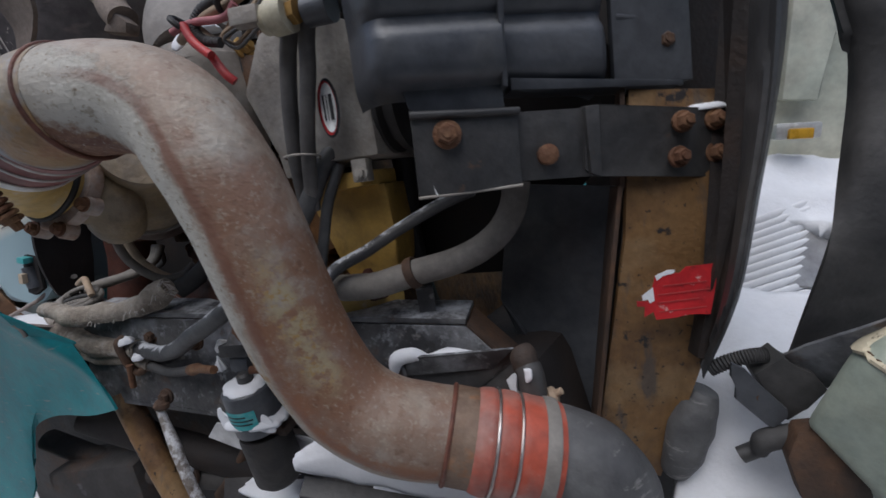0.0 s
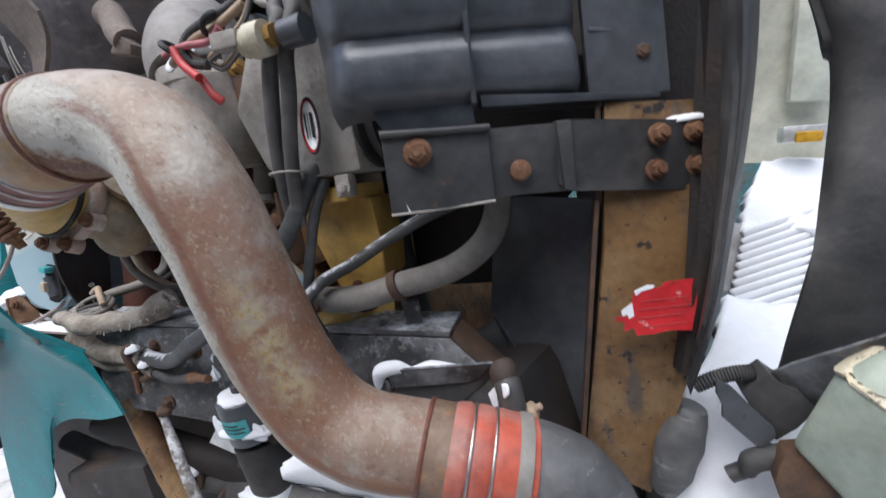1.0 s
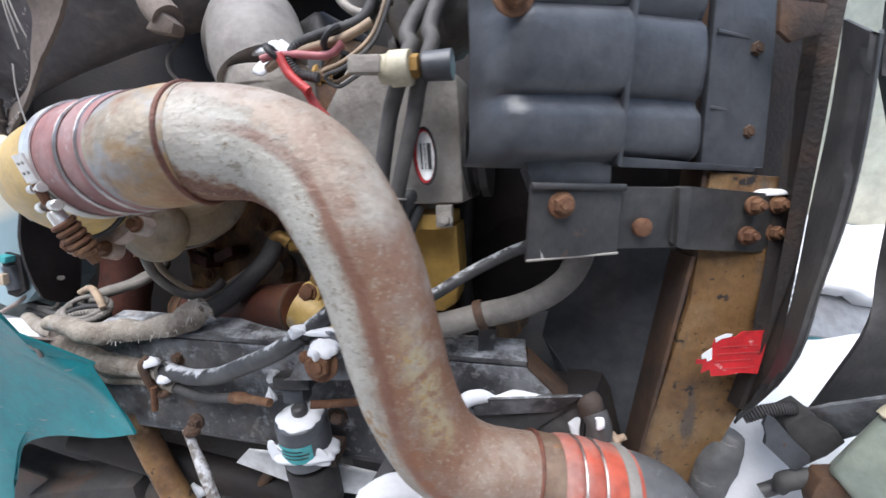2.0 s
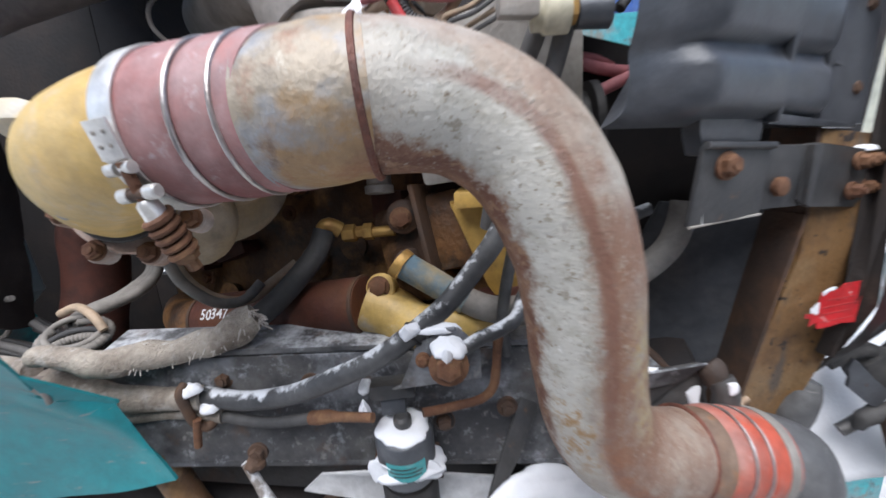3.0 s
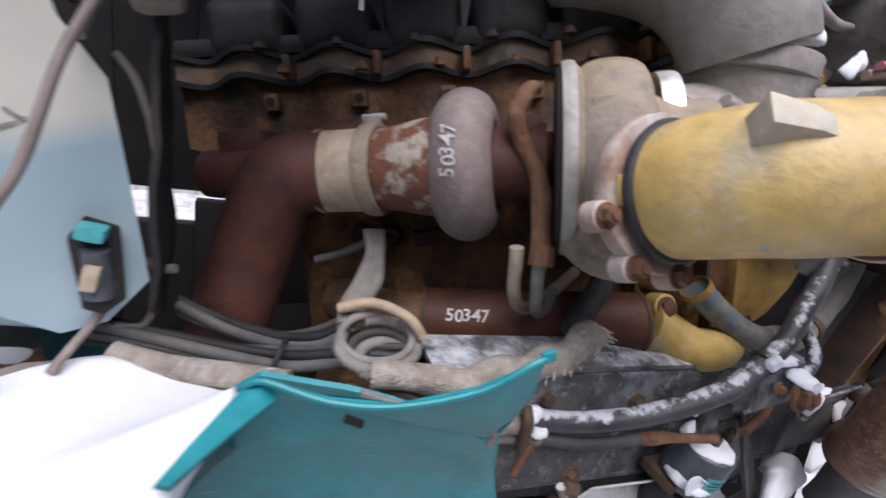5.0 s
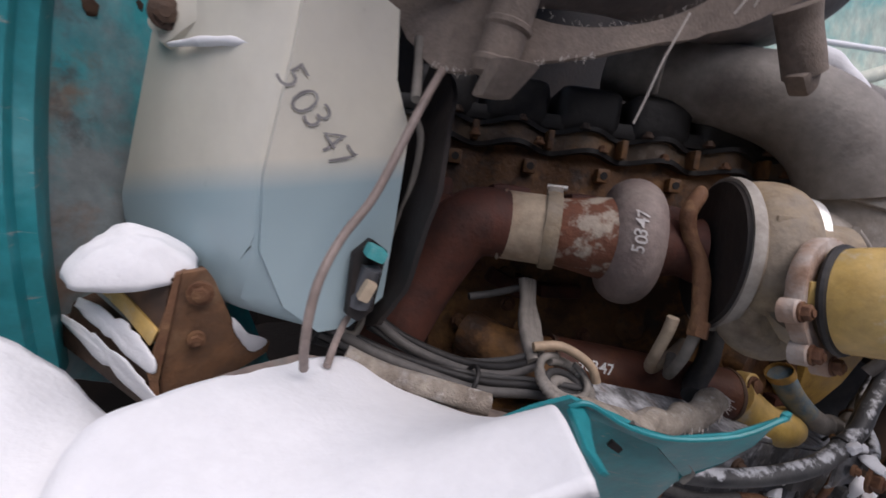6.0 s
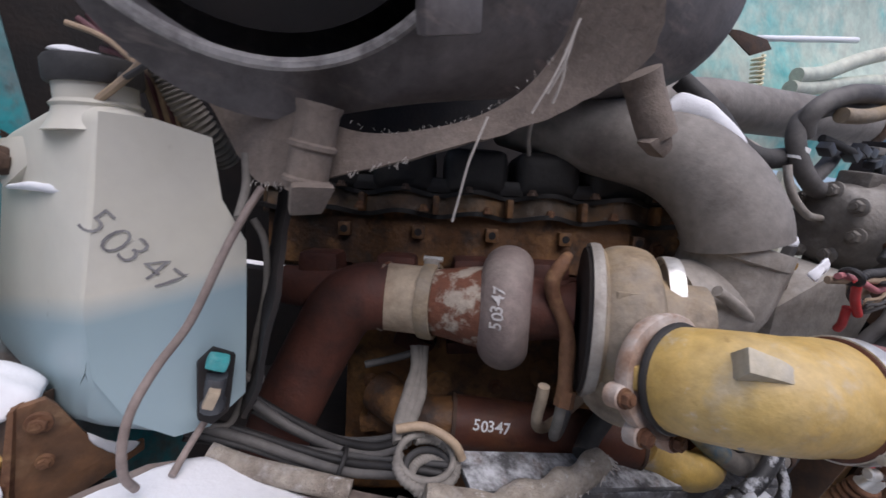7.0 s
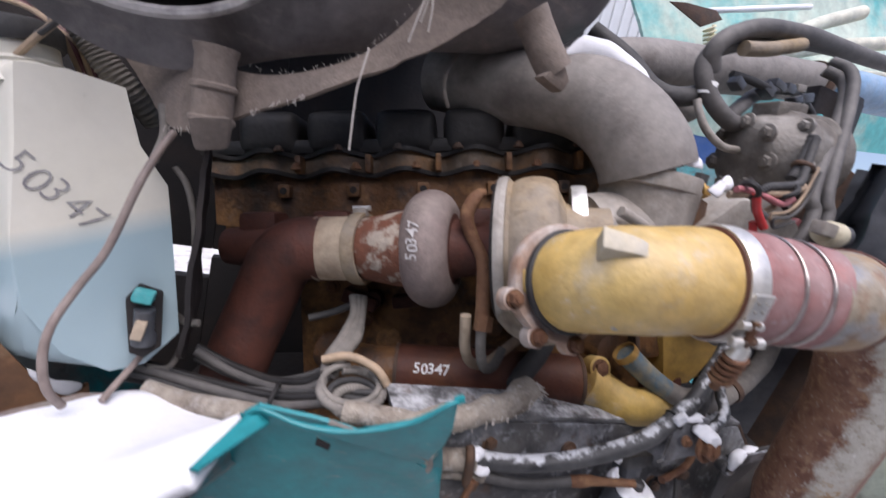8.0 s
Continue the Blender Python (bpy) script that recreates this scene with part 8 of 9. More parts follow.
part("strip", sheet([[(-1.134, 0.851, 1.574), (-1.092, 0.833, 1.574), (-1.032, 0.776, 1.560), (-0.956, 0.731, 1.554), (-0.880, 0.705, 1.585), (-0.833, 0.679, 1.624), (-0.801, 0.665, 1.678), (-0.807, 0.642, 1.725), (-0.812, 0.628, 1.759)],
                     [(-1.131, 0.846, 1.565), (-1.089, 0.826, 1.539), (-1.035, 0.767, 1.516), (-0.959, 0.726, 1.531), (-0.879, 0.700, 1.572), (-0.822, 0.674, 1.614), (-0.772, 0.660, 1.668), (-0.757, 0.640, 1.721), (-0.779, 0.622, 1.770)],
                     [(-1.126, 0.845, 1.556), (-1.085, 0.818, 1.509), (-1.037, 0.762, 1.472), (-0.962, 0.723, 1.510), (-0.877, 0.695, 1.561), (-0.812, 0.670, 1.604), (-0.744, 0.655, 1.661), (-0.708, 0.637, 1.717), (-0.748, 0.614, 1.780)]], 0.0067, 6, None, 0.0022, (0, 1, 0), 0.0034), M["felt"], felt)
part("upper_fray", fringe([(-0.985, 0.738, 1.557), (-0.930, 0.716, 1.562), (-0.880, 0.700, 1.586), (-0.835, 0.676, 1.625), (-0.803, 0.660, 1.680)], (-0.3, -0.2, 1), 0.006, 0.0003, 46, None, 5), M["fray"], felt)
part("frayed_edge", fringe([(-1.047, 0.756, 1.474), (-1.016, 0.750, 1.481), (-0.962, 0.717, 1.512), (-0.909, 0.704, 1.542)], (0, -0.1, -1), 0.0055, 0.0004, 50), M["fray"], felt)
for a, b in (((-0.807, 0.636, 1.699), (-0.808, 0.646, 1.641)), ((-0.808, 0.633, 1.709), (-0.816, 0.649, 1.619)), ((-0.806, 0.642, 1.684), (-0.797, 0.648, 1.635))):
    part("thread", tube([a, V(a).lerp(V(b), 0.5) + V((0.002, -0.003, 0)), b], 0.0012, 6, 4), M["fray"], felt)
part("long_thread", tube([(-0.853, 0.665, 1.604), (-0.857, 0.665, 1.571), (-0.858, 0.666, 1.554), (-0.856, 0.668, 1.518), (-0.854, 0.671, 1.493)], 0.0012, 6, 4), M["fray"], felt)
part("tab_bolt", lathe((-1.129, 0.841, 1.568), (0, -1, 0.2), [(-0.002, 0.0118), (0.0021, 0.0118)], 16), M["darkrust"], felt)

# intake duct to the turbocharger
dk = thing("intake_duct", (-0.419, 0.658, 1.556), "dusty grey intake duct bending down to the turbocharger", "duct")
kr = 0.0721
part("duct_tube", tube([(-0.422, 0.659, 1.559), (-0.435, 0.668, 1.587), (-0.455, 0.696, 1.622), (-0.479, 0.735, 1.648), (-0.515, 0.777, 1.659), (-0.564, 0.825, 1.657), (-0.609, 0.884, 1.658), (-0.669, 0.965, 1.660)], [kr * 0.95, kr * 0.95, kr * 0.93, kr * 0.92, kr * 0.90, kr * 0.86, kr * 0.82, kr * 0.80], 48, 8), M["duct"], dk)
part("duct_rib", tube([(-0.692, 0.823, 1.593), (-0.707, 0.816, 1.615), (-0.707, 0.820, 1.643), (-0.690, 0.841, 1.674)], 0.0033, 8, 4), M["duct"], dk)
part("end_lip", lathe((-0.408, 0.665, 1.563), (0, 0, -1), [(0, kr * 0.95), (0.0, kr * 1.0), (0.003, kr * 1.02), (0.022, kr * 1.02), (0.024, kr * 0.99)], 56), M["castgrey"], dk, "grey clamp band")
spt = part("drain_spout", tube([(-0.648, 0.712, 1.721), (-0.633, 0.709, 1.704), (-0.615, 0.700, 1.677), (-0.597, 0.696, 1.658)], [0.0254, 0.0236, 0.0236, 0.0236], 22, 5), M["felt"], air, "rubber drain spout")
part("spout_mouth", slab([(-0.628, 0.677, 1.642), (-0.596, 0.678, 1.669), (-0.577, 0.682, 1.649), (-0.585, 0.684, 1.632)], 0.0268, 0.0073, None, (0, 1, 0)), M["felt"], spt)
adp = thing("intake_casting", (-0.385, 0.651, 1.448), "grey cast intake elbow above the compressor", "casting")
part("casting_drum", lathe((-0.401, 0.665, 1.549), (0, 0, -1), [(0, kr * 0.9), (0.003, kr * 0.99), (0.05, kr * 0.99), (0.08, kr * 0.96), (0.11, kr * 0.86), (0.13, kr * 0.6)], 48), M["castgrey"], adp)
part("drum_knob", hexhead((-0.333, 0.634, 1.551), (0.9, -0.3, 0.1), 0.010, 0.012), M["brassnut"], adp)
part("casting_body", tube([(-0.500, 0.668, 1.451), (-0.468, 0.665, 1.459), (-0.430, 0.662, 1.469), (-0.399, 0.657, 1.480)], [kR * 0.56, kR * 0.58, kR * 0.60, kR * 0.60], 36, 5), M["castgrey"], adp)
part("cast_rib", tube([(-0.530, 0.606, 1.486), (-0.513, 0.599, 1.472), (-0.485, 0.601, 1.444)], 0.0075, 10, 4), M["castgrey"], adp)
part("cast_rib", tube([(-0.504, 0.603, 1.495), (-0.459, 0.599, 1.482), (-0.382, 0.608, 1.459)], 0.0074, 10, 4), M["castgrey"], adp)
single("snow_patch", clump((-0.391, 0.624, 1.581), (0.060, 0.05, 0.020), None, 4.1, (1, 0.2, 0.1), (0, -0.1, 1)), M["snow"], "snow lying on the duct clamp", "snow", "snow on small parts")
single("snow_patch", tube([(-0.552, 0.750, 1.703), (-0.526, 0.747, 1.718), (-0.497, 0.735, 1.719), (-0.471, 0.717, 1.707), (-0.449, 0.698, 1.693), (-0.437, 0.685, 1.682)], [0.0045, 0.0179, 0.0201, 0.0156, 0.0112, 0.0034], 16, 6, None, 0.25, 0, 0.8), M["snow"], "snow lying on the duct bend", "snow", "snow on small parts")

# ---- far side of the bay ----
cr = thing("crossover_pipe", (-0.021, 0.968, 1.829), "grey crossover pipe running along the far side", "pipe")
part("pipe_body", tube([(-0.400, 0.975, 1.740), (-0.340, 0.971, 1.780), (-0.221, 0.960, 1.822), (-0.020, 0.968, 1.868), (0.230, 0.975, 1.925), (0.430, 0.980, 1.965)], 0.052, 24, 4), M["duct"], cr)
part("pipe_clamp", ringband((0.398, 0.979, 1.957), (1, 0, -0.05), 0.052, 0.03, 0.005, 30), M["darkrust"], cr)
part("blue_sleeve", tube([(0.473, 0.982, 1.973), (0.618, 0.988, 1.998), (0.911, 1.000, 2.045)], 0.054, 24, 3), M["paleblue"], cr, "pale blue silicone sleeve")
cmp_ = thing("air_compressor", (-0.018, 0.759, 1.632), "grey dusty air-conditioning compressor with bolts", "compressor")
ca = V((0.97, -0.15, 0.15)).normalized()
q0 = V((-0.233, 0.664, 1.629))
rr0 = 0.072
part("body", lathe(q0, ca, [(0, rr0 * 0.55), (0.003, rr0 * 0.72), (0.012, rr0 * 0.84), (0.05, rr0), (0.055, rr0 * 1.06), (0.075, rr0 * 1.06), (0.08, rr0), (0.115, rr0 * 0.96), (0.120, rr0 * 1.03), (0.145, rr0 * 1.0), (0.150, rr0 * 0.7)], 36), M["dustycast"], cmp_)
part("port_block", block(q0 + ca * 0.05 + V((0, 0, rr0)), (0.06, 0.05, 0.03), ca, (0, 1, 0), 0.006), M["dustycast"], cmp_)
for k in range(7):
    w = 2 * math.pi * k / 7
    a, u, v = basis(ca)
    part("body_bolt", hexhead(q0 + ca * 0.003 + (u * math.cos(w) + v * math.sin(w)) * rr0 * 0.72, -ca, 0.010, 0.008), M["dustycast"], cmp_)
    part("rim_bolt", hexhead(q0 + ca * 0.052 + (u * math.cos(w) + v * math.sin(w)) * rr0 * 1.02, -ca, 0.009, 0.008), M["dustycast"], cmp_)
hose("refrigerant_line", [(-0.197, 0.688, 1.688), (-0.247, 0.681, 1.676), (-0.284, 0.684, 1.687), (-0.309, 0.695, 1.712), (-0.323, 0.704, 1.743), (-0.317, 0.707, 1.769), (-0.289, 0.705, 1.790), (-0.218, 0.713, 1.819), (-0.087, 0.739, 1.867), (0.049, 0.767, 1.907), (0.229, 0.791, 1.943), (0.525, 0.821, 1.997)], 0.0135, M["dustyhose"], "thick black hose arching over the compressor")
hose("refrigerant_line", [(-0.306, 0.702, 1.745), (-0.321, 0.699, 1.764), (-0.317, 0.694, 1.785), (-0.292, 0.692, 1.806), (-0.237, 0.691, 1.832), (-0.115, 0.704, 1.864), (0.015, 0.725, 1.890), (0.215, 0.751, 1.925), (0.515, 0.781, 1.975)], 0.0145, M["dustyhose"], "thick black hose arching over the compressor")
hose("refrigerant_line", [(-0.280, 0.680, 1.785), (-0.232, 0.678, 1.798), (-0.177, 0.684, 1.820), (-0.130, 0.694, 1.840)], 0.0115, M["tan"], "tan foam-wrapped line section", "pipe")
hose("refrigerant_line", [(-0.232, 0.706, 1.689), (-0.192, 0.715, 1.725), (-0.130, 0.742, 1.760), (-0.047, 0.774, 1.787)], 0.0128, M["dustyhose"], "black hose joining the compressor")
hose("metal_line", [(-0.241, 0.664, 1.634), (-0.279, 0.664, 1.632), (-0.309, 0.675, 1.650), (-0.324, 0.685, 1.674), (-0.331, 0.691, 1.693)], 0.0061, M["castgrey"], "bent bare metal refrigerant line", "pipe")
single("line_label", ringband((-0.310, 0.697, 1.716), (0, 0, 1), 0.0131, 0.0190, 0.0010, 24), M["white"], "white paper tag round the hose", "tag")
single("receiver_drier", lathe((-0.163, 0.927, 1.762), (1, 0, -0.05), [(0, 0.022), (0.003, 0.026), (0.1, 0.026)], 24), M["castgrey"], "grey metal cylinder beside the hose", "cylinder")
for k, q in enumerate(((-0.255, 0.692, 1.739), (-0.176, 0.696, 1.752), (-0.151, 0.698, 1.766), (-0.107, 0.707, 1.773), (-0.061, 0.719, 1.788), (-0.017, 0.728, 1.783), (-0.076, 0.708, 1.762))):
    single("loom_plug", block(q, (0.022 + 0.004 * (k % 3), 0.02, 0.014 + 0.003 * (k % 2)), (1, 0, -0.5 + 0.17 * k), (0, 1, 0), 0.003), M["plastic"] if k != 4 else M["castgrey"], "small black plug on the loom", "plug", "plugs on the loom")
single("blue_plug", block((0.071, 0.744, 1.767), (0.016, 0.02, 0.012), (1, 0, -0.6), (0, 1, 0), 0.003), M["tealtag"], "small pale blue plug on the loom", "plug")
hose("loom", [(-0.260, 0.702, 1.754), (-0.224, 0.694, 1.754), (-0.160, 0.694, 1.756), (-0.066, 0.717, 1.779), (0.019, 0.735, 1.775), (0.085, 0.751, 1.761)], 0.0065, M["rubber"], "black wiring loom with plugs", "cable")
hose("loom", [(-0.063, 0.707, 1.767), (-0.038, 0.701, 1.730), (-0.019, 0.697, 1.679), (-0.023, 0.690, 1.634), (-0.049, 0.673, 1.598), (-0.078, 0.655, 1.564)], 0.0065, M["rubber"], "black wiring loom hanging down", "cable", 8, 10, 0, 0.08)
hose("corrugated_conduit", [(0.043, 0.744, 1.741), (0.065, 0.745, 1.703), (0.079, 0.745, 1.657), (0.068, 0.737, 1.618)], 0.011, M["rubber"], "black corrugated conduit hanging down", "conduit", 12, 12, 0, 0.08)
for k, pts in enumerate(([(-0.011, 0.689, 1.510), (-0.076, 0.674, 1.481), (-0.141, 0.671, 1.461), (-0.194, 0.669, 1.465), (-0.198, 0.667, 1.499), (-0.146, 0.669, 1.513), (-0.054, 0.683, 1.498), (-0.009, 0.680, 1.519), (0.008, 0.678, 1.556)], [(-0.178, 0.688, 1.483), (-0.124, 0.678, 1.517), (-0.062, 0.688, 1.508), (0.026, 0.695, 1.507)])):
    hose("battery_cable", pts, 0.008 - 0.002 * k, M["pinkwire"], "faded red battery cable beside the alternator looping", "cable", 5, 12)
single("red_boot", tube([(-0.195, 0.649, 1.509), (-0.153, 0.660, 1.475)], 0.008, 12, 1), M["redwire"], "bright red boot on a terminal", "boot")

# wiring above the charge pipe, beside the alternator
hose("corrugated_conduit", [(-0.218, 0.570, 1.659), (-0.230, 0.563, 1.620), (-0.246, 0.554, 1.590), (-0.283, 0.549, 1.578), (-0.318, 0.550, 1.569), (-0.331, 0.550, 1.554), (-0.323, 0.551, 1.538), (-0.300, 0.552, 1.531)], 0.0059, M["rubber"], "black corrugated conduit curling down", "conduit", 12, 12, 0, 0.08)
hose("corrugated_conduit", [(-0.214, 0.576, 1.663), (-0.227, 0.572, 1.618), (-0.245, 0.568, 1.594)], 0.0079, M["rubber"], "black corrugated conduit with a clip", "conduit", 12, 12, 0, 0.08)
hose("battery_cable", [(-0.235, 0.555, 1.587), (-0.268, 0.549, 1.570), (-0.308, 0.550, 1.563), (-0.343, 0.555, 1.555), (-0.368, 0.564, 1.548)], 0.0052, M["tanwire"], "tan cable with a bright red end", "cable")
hose("battery_cable", [(-0.266, 0.544, 1.564), (-0.285, 0.545, 1.553), (-0.326, 0.547, 1.557), (-0.355, 0.555, 1.559), (-0.370, 0.555, 1.556)], 0.0043, M["pinkwire"], "red battery cable beside the alternator", "cable")
hose("battery_cable", [(-0.343, 0.545, 1.557), (-0.331, 0.544, 1.535), (-0.309, 0.542, 1.516)], 0.0053, M["redwire"], "red boot on a battery cable", "cable")
hose("wiring_cable", [(-0.277, 0.555, 1.557), (-0.291, 0.556, 1.542), (-0.309, 0.557, 1.535), (-0.329, 0.555, 1.552)], 0.0048, M["tanwire"], "tan wires looping to a plug", "cable")
single("cable_tie", donut((-0.279, 0.549, 1.572), (0.6, 0, -0.6), 0.0132, 0.0038), M["blackcover"], "black cable tie round the cables", "tie")
single("cable_tie", donut((-0.350, 0.550, 1.560), (0.6, 0, 0.6), 0.011, 0.004), M["blackcover"], "black cable tie round the cables", "tie")
single("clamp_band", donut((-0.227, 0.568, 1.615), (0.4, 0, 0.9), 0.0121, 0.0037), M["darkrust"], "rusty hose clamp round a conduit", "clamp")
for k, mat in enumerate((M["tanwire"], M["rubber"])):
    off = V((0.004 * k, -0.003 * k, -0.006 * k))
    hose("wiring_cable", [V((-0.214, 0.556, 1.618)) + off, V((-0.234, 0.551, 1.572)) + off, V((-0.266, 0.545, 1.546)) + off, V((-0.293, 0.548, 1.537)) + off, V((-0.281, 0.552, 1.526)) + off, V((-0.261, 0.551, 1.534)) + off, V((-0.245, 0.549, 1.542)) + off], 0.0023, mat, "thin wire looping round the sensor plug", "cable", 6, 8)
hose("battery_cable", [(-0.318, 0.552, 1.521), (-0.305, 0.554, 1.498), (-0.297, 0.559, 1.488)], 0.0053, M["redwire"], "bright red boot on a battery cable", "cable")
single("snow_patch", drift([(-0.394, 0.575, 1.548), (-0.375, 0.577, 1.564), (-0.354, 0.582, 1.573), (-0.343, 0.579, 1.562), (-0.363, 0.573, 1.552), (-0.380, 0.569, 1.541)], 0.008, (0, -0.4, 0.9), 2.2, 0.003), M["snow"], "snow lying on the engine front", "snow", "snow on small parts")
lug = thing("alternator_mount", (-0.20, 0.66, 1.36), "grey cast alternator mount with a bolt lug", "bracket")
part("mount_body", slab([(-0.330, 0.660, 1.412), (-0.205, 0.655, 1.418), (-0.192, 0.655, 1.396), (-0.220, 0.657, 1.378), (-0.322, 0.660, 1.370)], 0.04, 0.006), M["castgrey"], lug)
part("bolt_lug", lathe((-0.258, 0.655, 1.360), (0, -1, 0.1), [(-0.03, 0.014), (0.0, 0.014), (0.003, 0.011)], 20), M["castgrey"], lug)
part("lug_bolt", hexhead((-0.258, 0.651, 1.360), (0, -1, 0.1), 0.008, 0.007), M["steel"], lug)
altb = thing("alternator_bracket", (-0.339, 0.634, 1.510), "rusty grey bracket and terminals above the alternator", "bracket")
part("bracket_plate", slab([(-0.364, 0.630, 1.546), (-0.314, 0.627, 1.538), (-0.300, 0.628, 1.472), (-0.350, 0.636, 1.481)], 0.03, 0.005), M["darkrust"], altb)
part("upright", slab([(-0.347, 0.627, 1.577), (-0.327, 0.629, 1.577), (-0.331, 0.630, 1.518), (-0.348, 0.628, 1.520)], 0.012, 0.002), M["blacksteel"], altb)
part("terminal", hexhead((-0.375, 0.628, 1.550), (0, -1, 0.2), 0.008, 0.012), M["steel"], altb)
fcov = thing("front_cover", (-0.400, 0.704, 1.575), "dark engine front casting behind the wiring", "casting")
part("cover_body", block((-0.405, 0.850, 1.530), (0.14, 0.12, 0.12), (0.97, -0.2, 0.1), (0.2, 1, 0), 0.02), M["block"], fcov)
# block added as dark filler in the gap behind the belt guard
part("gap_block", block((-0.19, 0.885, 1.36), (0.17, 0.05, 0.26), (0.97, -0.2, 0.1), (0.2, 1, 0), 0.012), M["block"], fcov)
bpipe = thing("bypass_pipe", (-0.389, 0.759, 1.718), "dark bent coolant pipe at the engine front", "pipe")
part("pipe_body", tube([(-0.467, 0.820, 1.781), (-0.414, 0.776, 1.743), (-0.380, 0.744, 1.705), (-0.346, 0.723, 1.696), (-0.303, 0.713, 1.710)], 0.016, 14, 5), M["rubber"], bpipe)

# bonnet on the far side, return spring, blue vehicle behind
bf = thing("far_bonnet", (0.6, 1.4, 0.0), "pale teal and cream far bonnet side", "bonnet")
part("bonnet_skin", sheet([[(0.033, 1.502, 2.319), (0.382, 1.506, 2.468), (0.799, 1.513, 2.649), (1.744, 1.530, 3.021), (3.520, 1.560, 3.721)], [(0.141, 1.451, 2.185), (0.478, 1.457, 2.278), (0.884, 1.465, 2.395), (1.932, 1.487, 2.724), (4.013, 1.523, 3.383)], [(0.232, 1.400, 1.982), (0.516, 1.387, 2.020), (0.876, 1.365, 2.120), (1.824, 1.336, 2.363), (3.981, 1.375, 2.928)], [(0.312, 1.403, 1.845), (0.614, 1.391, 1.854), (1.022, 1.371, 1.930), (2.148, 1.347, 2.113), (4.913, 1.399, 2.588)]], 0.012, 5, None, 0.008), M["paleteal"], bf)
part("wing_panel", block((0.65, 1.43, 0.855), (1.34, 0.04, 1.81), (1, -0.1, 0), (0.1, 1, 0), 0.01), M["tealdark"], bf, "grimy teal wing panel")
single("bonnet_rib", tube([(0.678, 1.289, 2.081), (0.869, 1.283, 2.160), (1.215, 1.281, 2.257), (1.869, 1.275, 2.411)], 0.014, 12, 4), M["camcream"], "cream pressed rib of the bonnet", "rib")
single("snow_strip", tube([(0.365, 1.362, 2.233), (0.542, 1.346, 2.294), (0.809, 1.321, 2.387)], 0.010, 8, 3, None, 0.3), M["snow"], "strip of snow on the far bonnet", "snow")
for k, q in enumerate(([(0.550, 1.305, 2.170), (0.671, 1.298, 2.220), (0.836, 1.292, 2.327), (1.036, 1.275, 2.432)], [(0.545, 1.306, 2.125), (0.729, 1.300, 2.193), (0.937, 1.284, 2.279), (1.292, 1.272, 2.400)])):
    single("bonnet_rib", tube(q, 0.026, 14, 5), M["camcream"], "cream pressed rib of the bonnet", "rib")
rs = thing("return_spring", (0.392, 1.302, 2.037), "pale coil return spring on a rusty bracket", "spring")
part("coil", coil((0.402, 1.302, 2.022), (0.325, 1.300, 2.153), 0.017, 0.0042, 11), M["springcream"], rs)
part("bracket", slab([(0.139, 1.306, 2.170), (0.207, 1.307, 2.190), (0.348, 1.311, 2.215), (0.388, 1.312, 2.199), (0.301, 1.309, 2.147)], 0.006, 0.001), M["darkrust"], rs)
shed = thing("corrugated_building", (0.5, 6.0, 0.0), "pale grey corrugated building behind the truck", "building")
part("wall", block((0.5, 6.2, 1.9), (14.0, 0.2, 7.6), (1, 0, 0), (0, 1, 0), 0.01), M["shedwall"], shed)
for k in range(60):
    part("rib", block((-5.4 + 0.2 * k, 6.08, 1.9), (0.05, 0.05, 7.6), (1, 0, 0), (0, 1, 0), 0.01), M["shedwall"], shed)
fv = thing("parked_vehicle", (1.3, 2.6, 0.0), "blue vehicle with snow on its sill, parked behind", "vehicle")
part("body_side", block((1.45, 2.6, 1.05), (1.4, 0.5, 2.2), (1, 0, 0), (0, 1, 0), 0.03), M["blue"], fv)
part("upper_panel", block((1.45, 2.56, 2.32), (1.4, 0.5, 0.30), (1, 0, 0), (0, 1, 0), 0.03), M["white"], fv, "white upper panel")
part("gutter", block((1.45, 2.30, 2.30), (1.4, 0.03, 0.03), (1, 0, 0), (0, 1, 0), 0.006), M["white"], fv)

# cream cab and debris beyond the flap
cc2 = thing("cream_cab", (0.561, 1.126, 1.277), "cream cab side of a neighbouring truck, weathered", "cab")
part("cab_side", sheet([[(0.442, 1.142, 1.824), (0.590, 1.136, 1.780), (0.765, 1.121, 1.724), (1.134, 1.152, 1.642)], [(0.435, 1.132, 1.622), (0.592, 1.131, 1.588), (0.778, 1.122, 1.545), (1.169, 1.162, 1.475)], [(0.422, 1.126, 1.311), (0.603, 1.135, 1.285), (0.809, 1.135, 1.247), (1.238, 1.187, 1.176)]], 0.02, 4), M["camcream"], cc2)
part("door_edge", slab([(0.517, 1.099, 1.650), (0.578, 1.101, 1.637), (0.581, 1.099, 1.521), (0.557, 1.093, 1.455), (0.554, 1.093, 1.405), (0.493, 1.090, 1.414)], 0.02, 0.0036), M["camcream"], cc2)
mk = part("marker_lamp", block((0.507, 1.073, 1.352), (0.0749, 0.03, 0.0300), (1, 0, -0.08), (0, 1, 0), 0.0070), M["steel"], cc2, "small chrome marker lamp")
part("amber_lens", block((0.508, 1.056, 1.346), (0.0396, 0.01, 0.0193), (1, 0, -0.08), (0, 1, 0), 0.0035), M["amber"], mk)
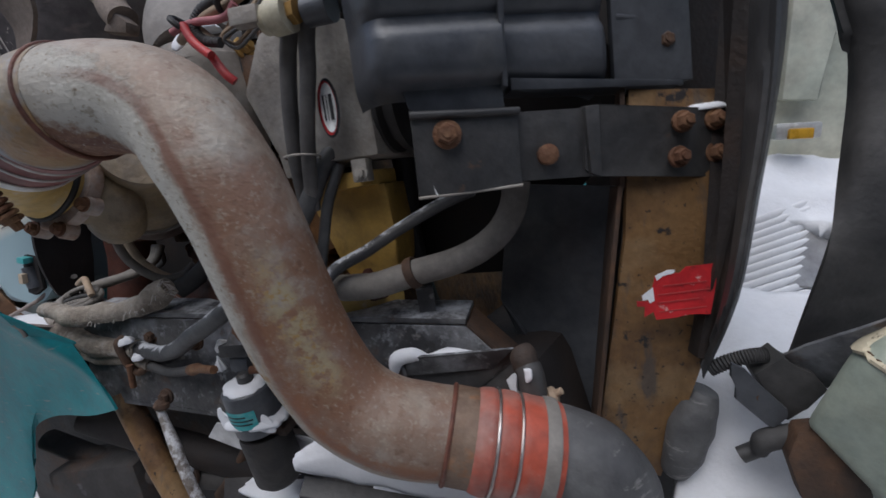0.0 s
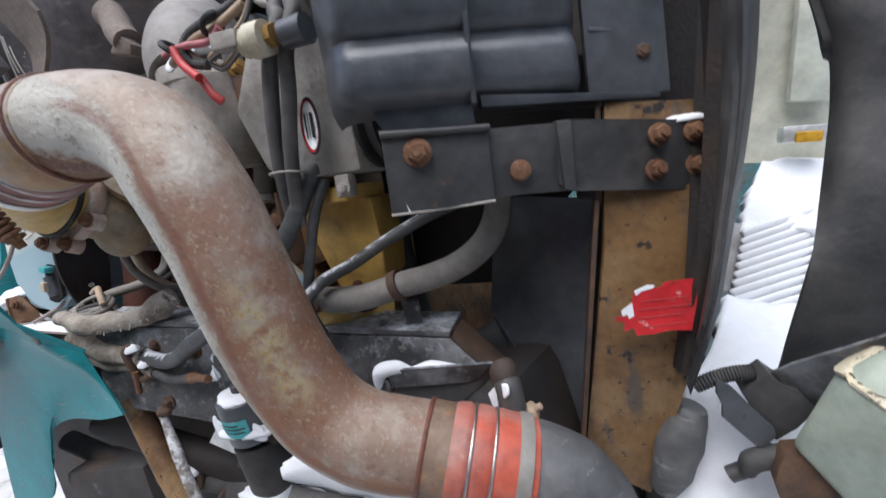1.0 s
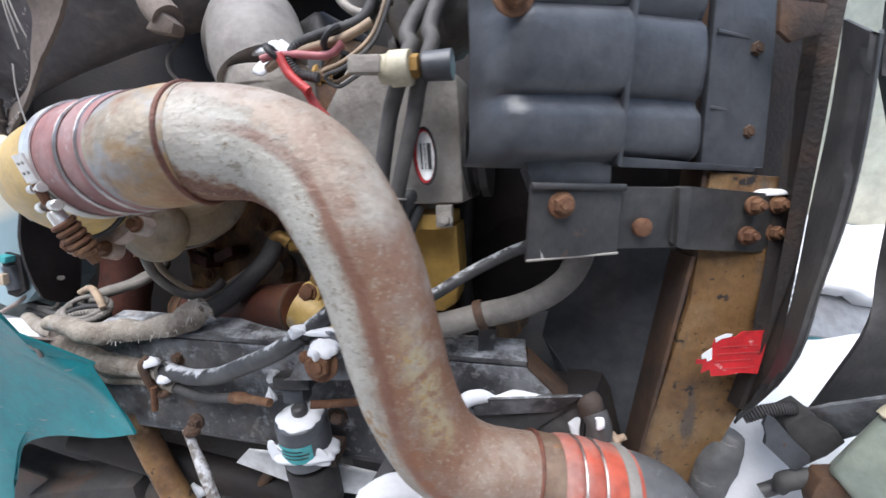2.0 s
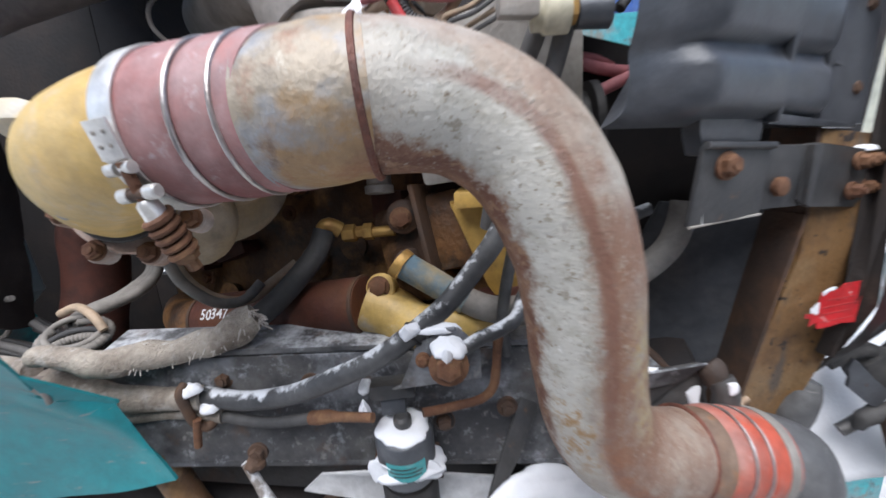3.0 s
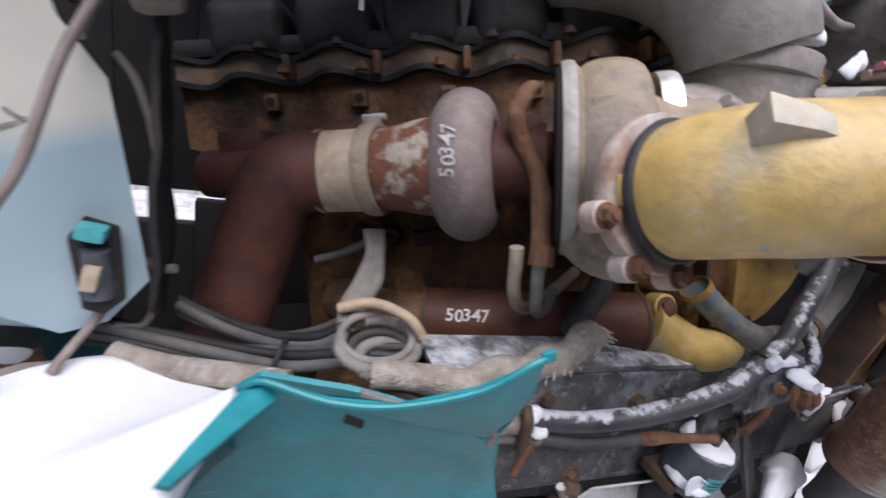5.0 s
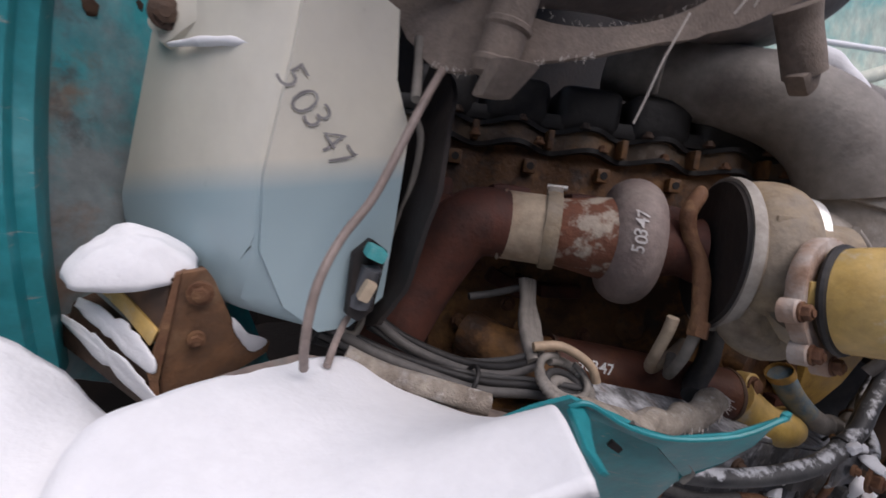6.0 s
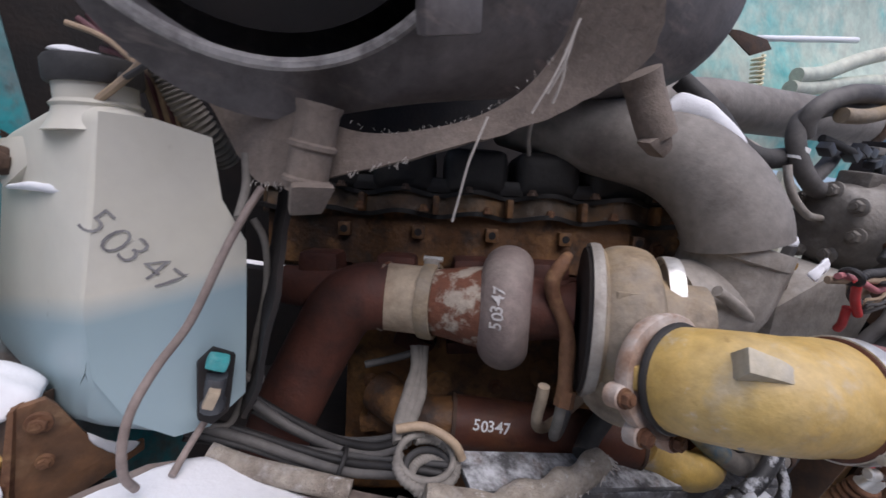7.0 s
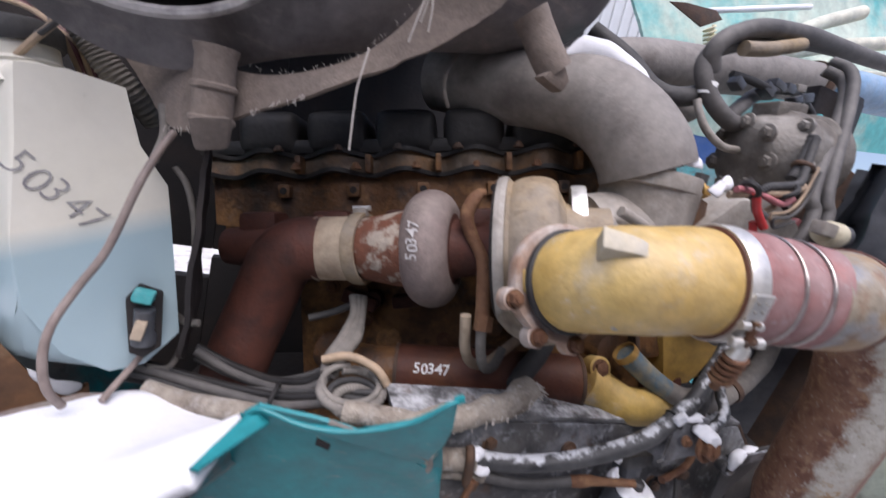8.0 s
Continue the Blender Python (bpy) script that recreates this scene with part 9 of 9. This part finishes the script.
single("snow_bank", sheet([[(0.462, 1.124, 1.312), (0.549, 1.122, 1.295), (0.644, 1.124, 1.283), (0.809, 1.135, 1.247)], [(0.399, 0.993, 1.266), (0.497, 1.016, 1.245), (0.583, 1.017, 1.231), (0.732, 1.026, 1.201)], [(0.366, 0.929, 1.205), (0.469, 0.954, 1.194), (0.538, 0.934, 1.173), (0.685, 0.954, 1.140)]], 0.03, 8, None, 0.02, (0, 0.4, -1)), M["snow"], "bank of snow against the neighbouring cab", "snow")
gr = thing("corrugated_sheet", (0.439, 0.940, 1.149), "corrugated metal sheet streaked with snow", "metal sheet")
part("sheet_base", slab([(0.355, 0.946, 1.219), (0.726, 1.035, 1.176), (0.663, 0.936, 1.061), (0.319, 0.866, 1.125)], 0.0035, 0.0, None, (0, 0.4, -1)), M["alu"], gr)
for k in range(-4, 8):
    a = V((0.350, 0.865, 1.124)).lerp(V((0.398, 0.948, 1.215)), k / 8)
    b = V((0.479, 0.891, 1.097)).lerp(V((0.540, 0.982, 1.199)), k / 8)
    part("ridge", tube([a + V((0, -0.002, 0.004)) - (b - a) * 0.2 - V((0, 0.012, 0.008)), b + V((0, -0.002, 0.004)) + V((0, 0.06, 0.04)) + (b - a) * 1.9 + V((0, 0.10, 0.07))], 0.0085, 8, 1, None, 0, 0, 0.6), M["snow"], gr)
single("snow_bank", sheet([[(0.313, 0.825, 1.132), (0.376, 0.834, 1.114), (0.439, 0.841, 1.109), (0.514, 0.841, 1.123)], [(0.266, 0.726, 1.094), (0.322, 0.733, 1.092), (0.381, 0.751, 1.084), (0.471, 0.766, 1.077)], [(0.221, 0.670, 1.054), (0.285, 0.675, 1.061), (0.344, 0.686, 1.064), (0.428, 0.693, 1.067)], [(0.198, 0.646, 0.963), (0.273, 0.651, 0.987), (0.325, 0.649, 1.006), (0.398, 0.641, 1.009)], [(0.178, 0.613, 0.868), (0.262, 0.613, 0.886), (0.313, 0.613, 0.894), (0.388, 0.613, 0.901)]], 0.03, 6, None, 0.0087, (0, 0.4, -1)), M["snow"], "drift of snow below the flap", "snow")
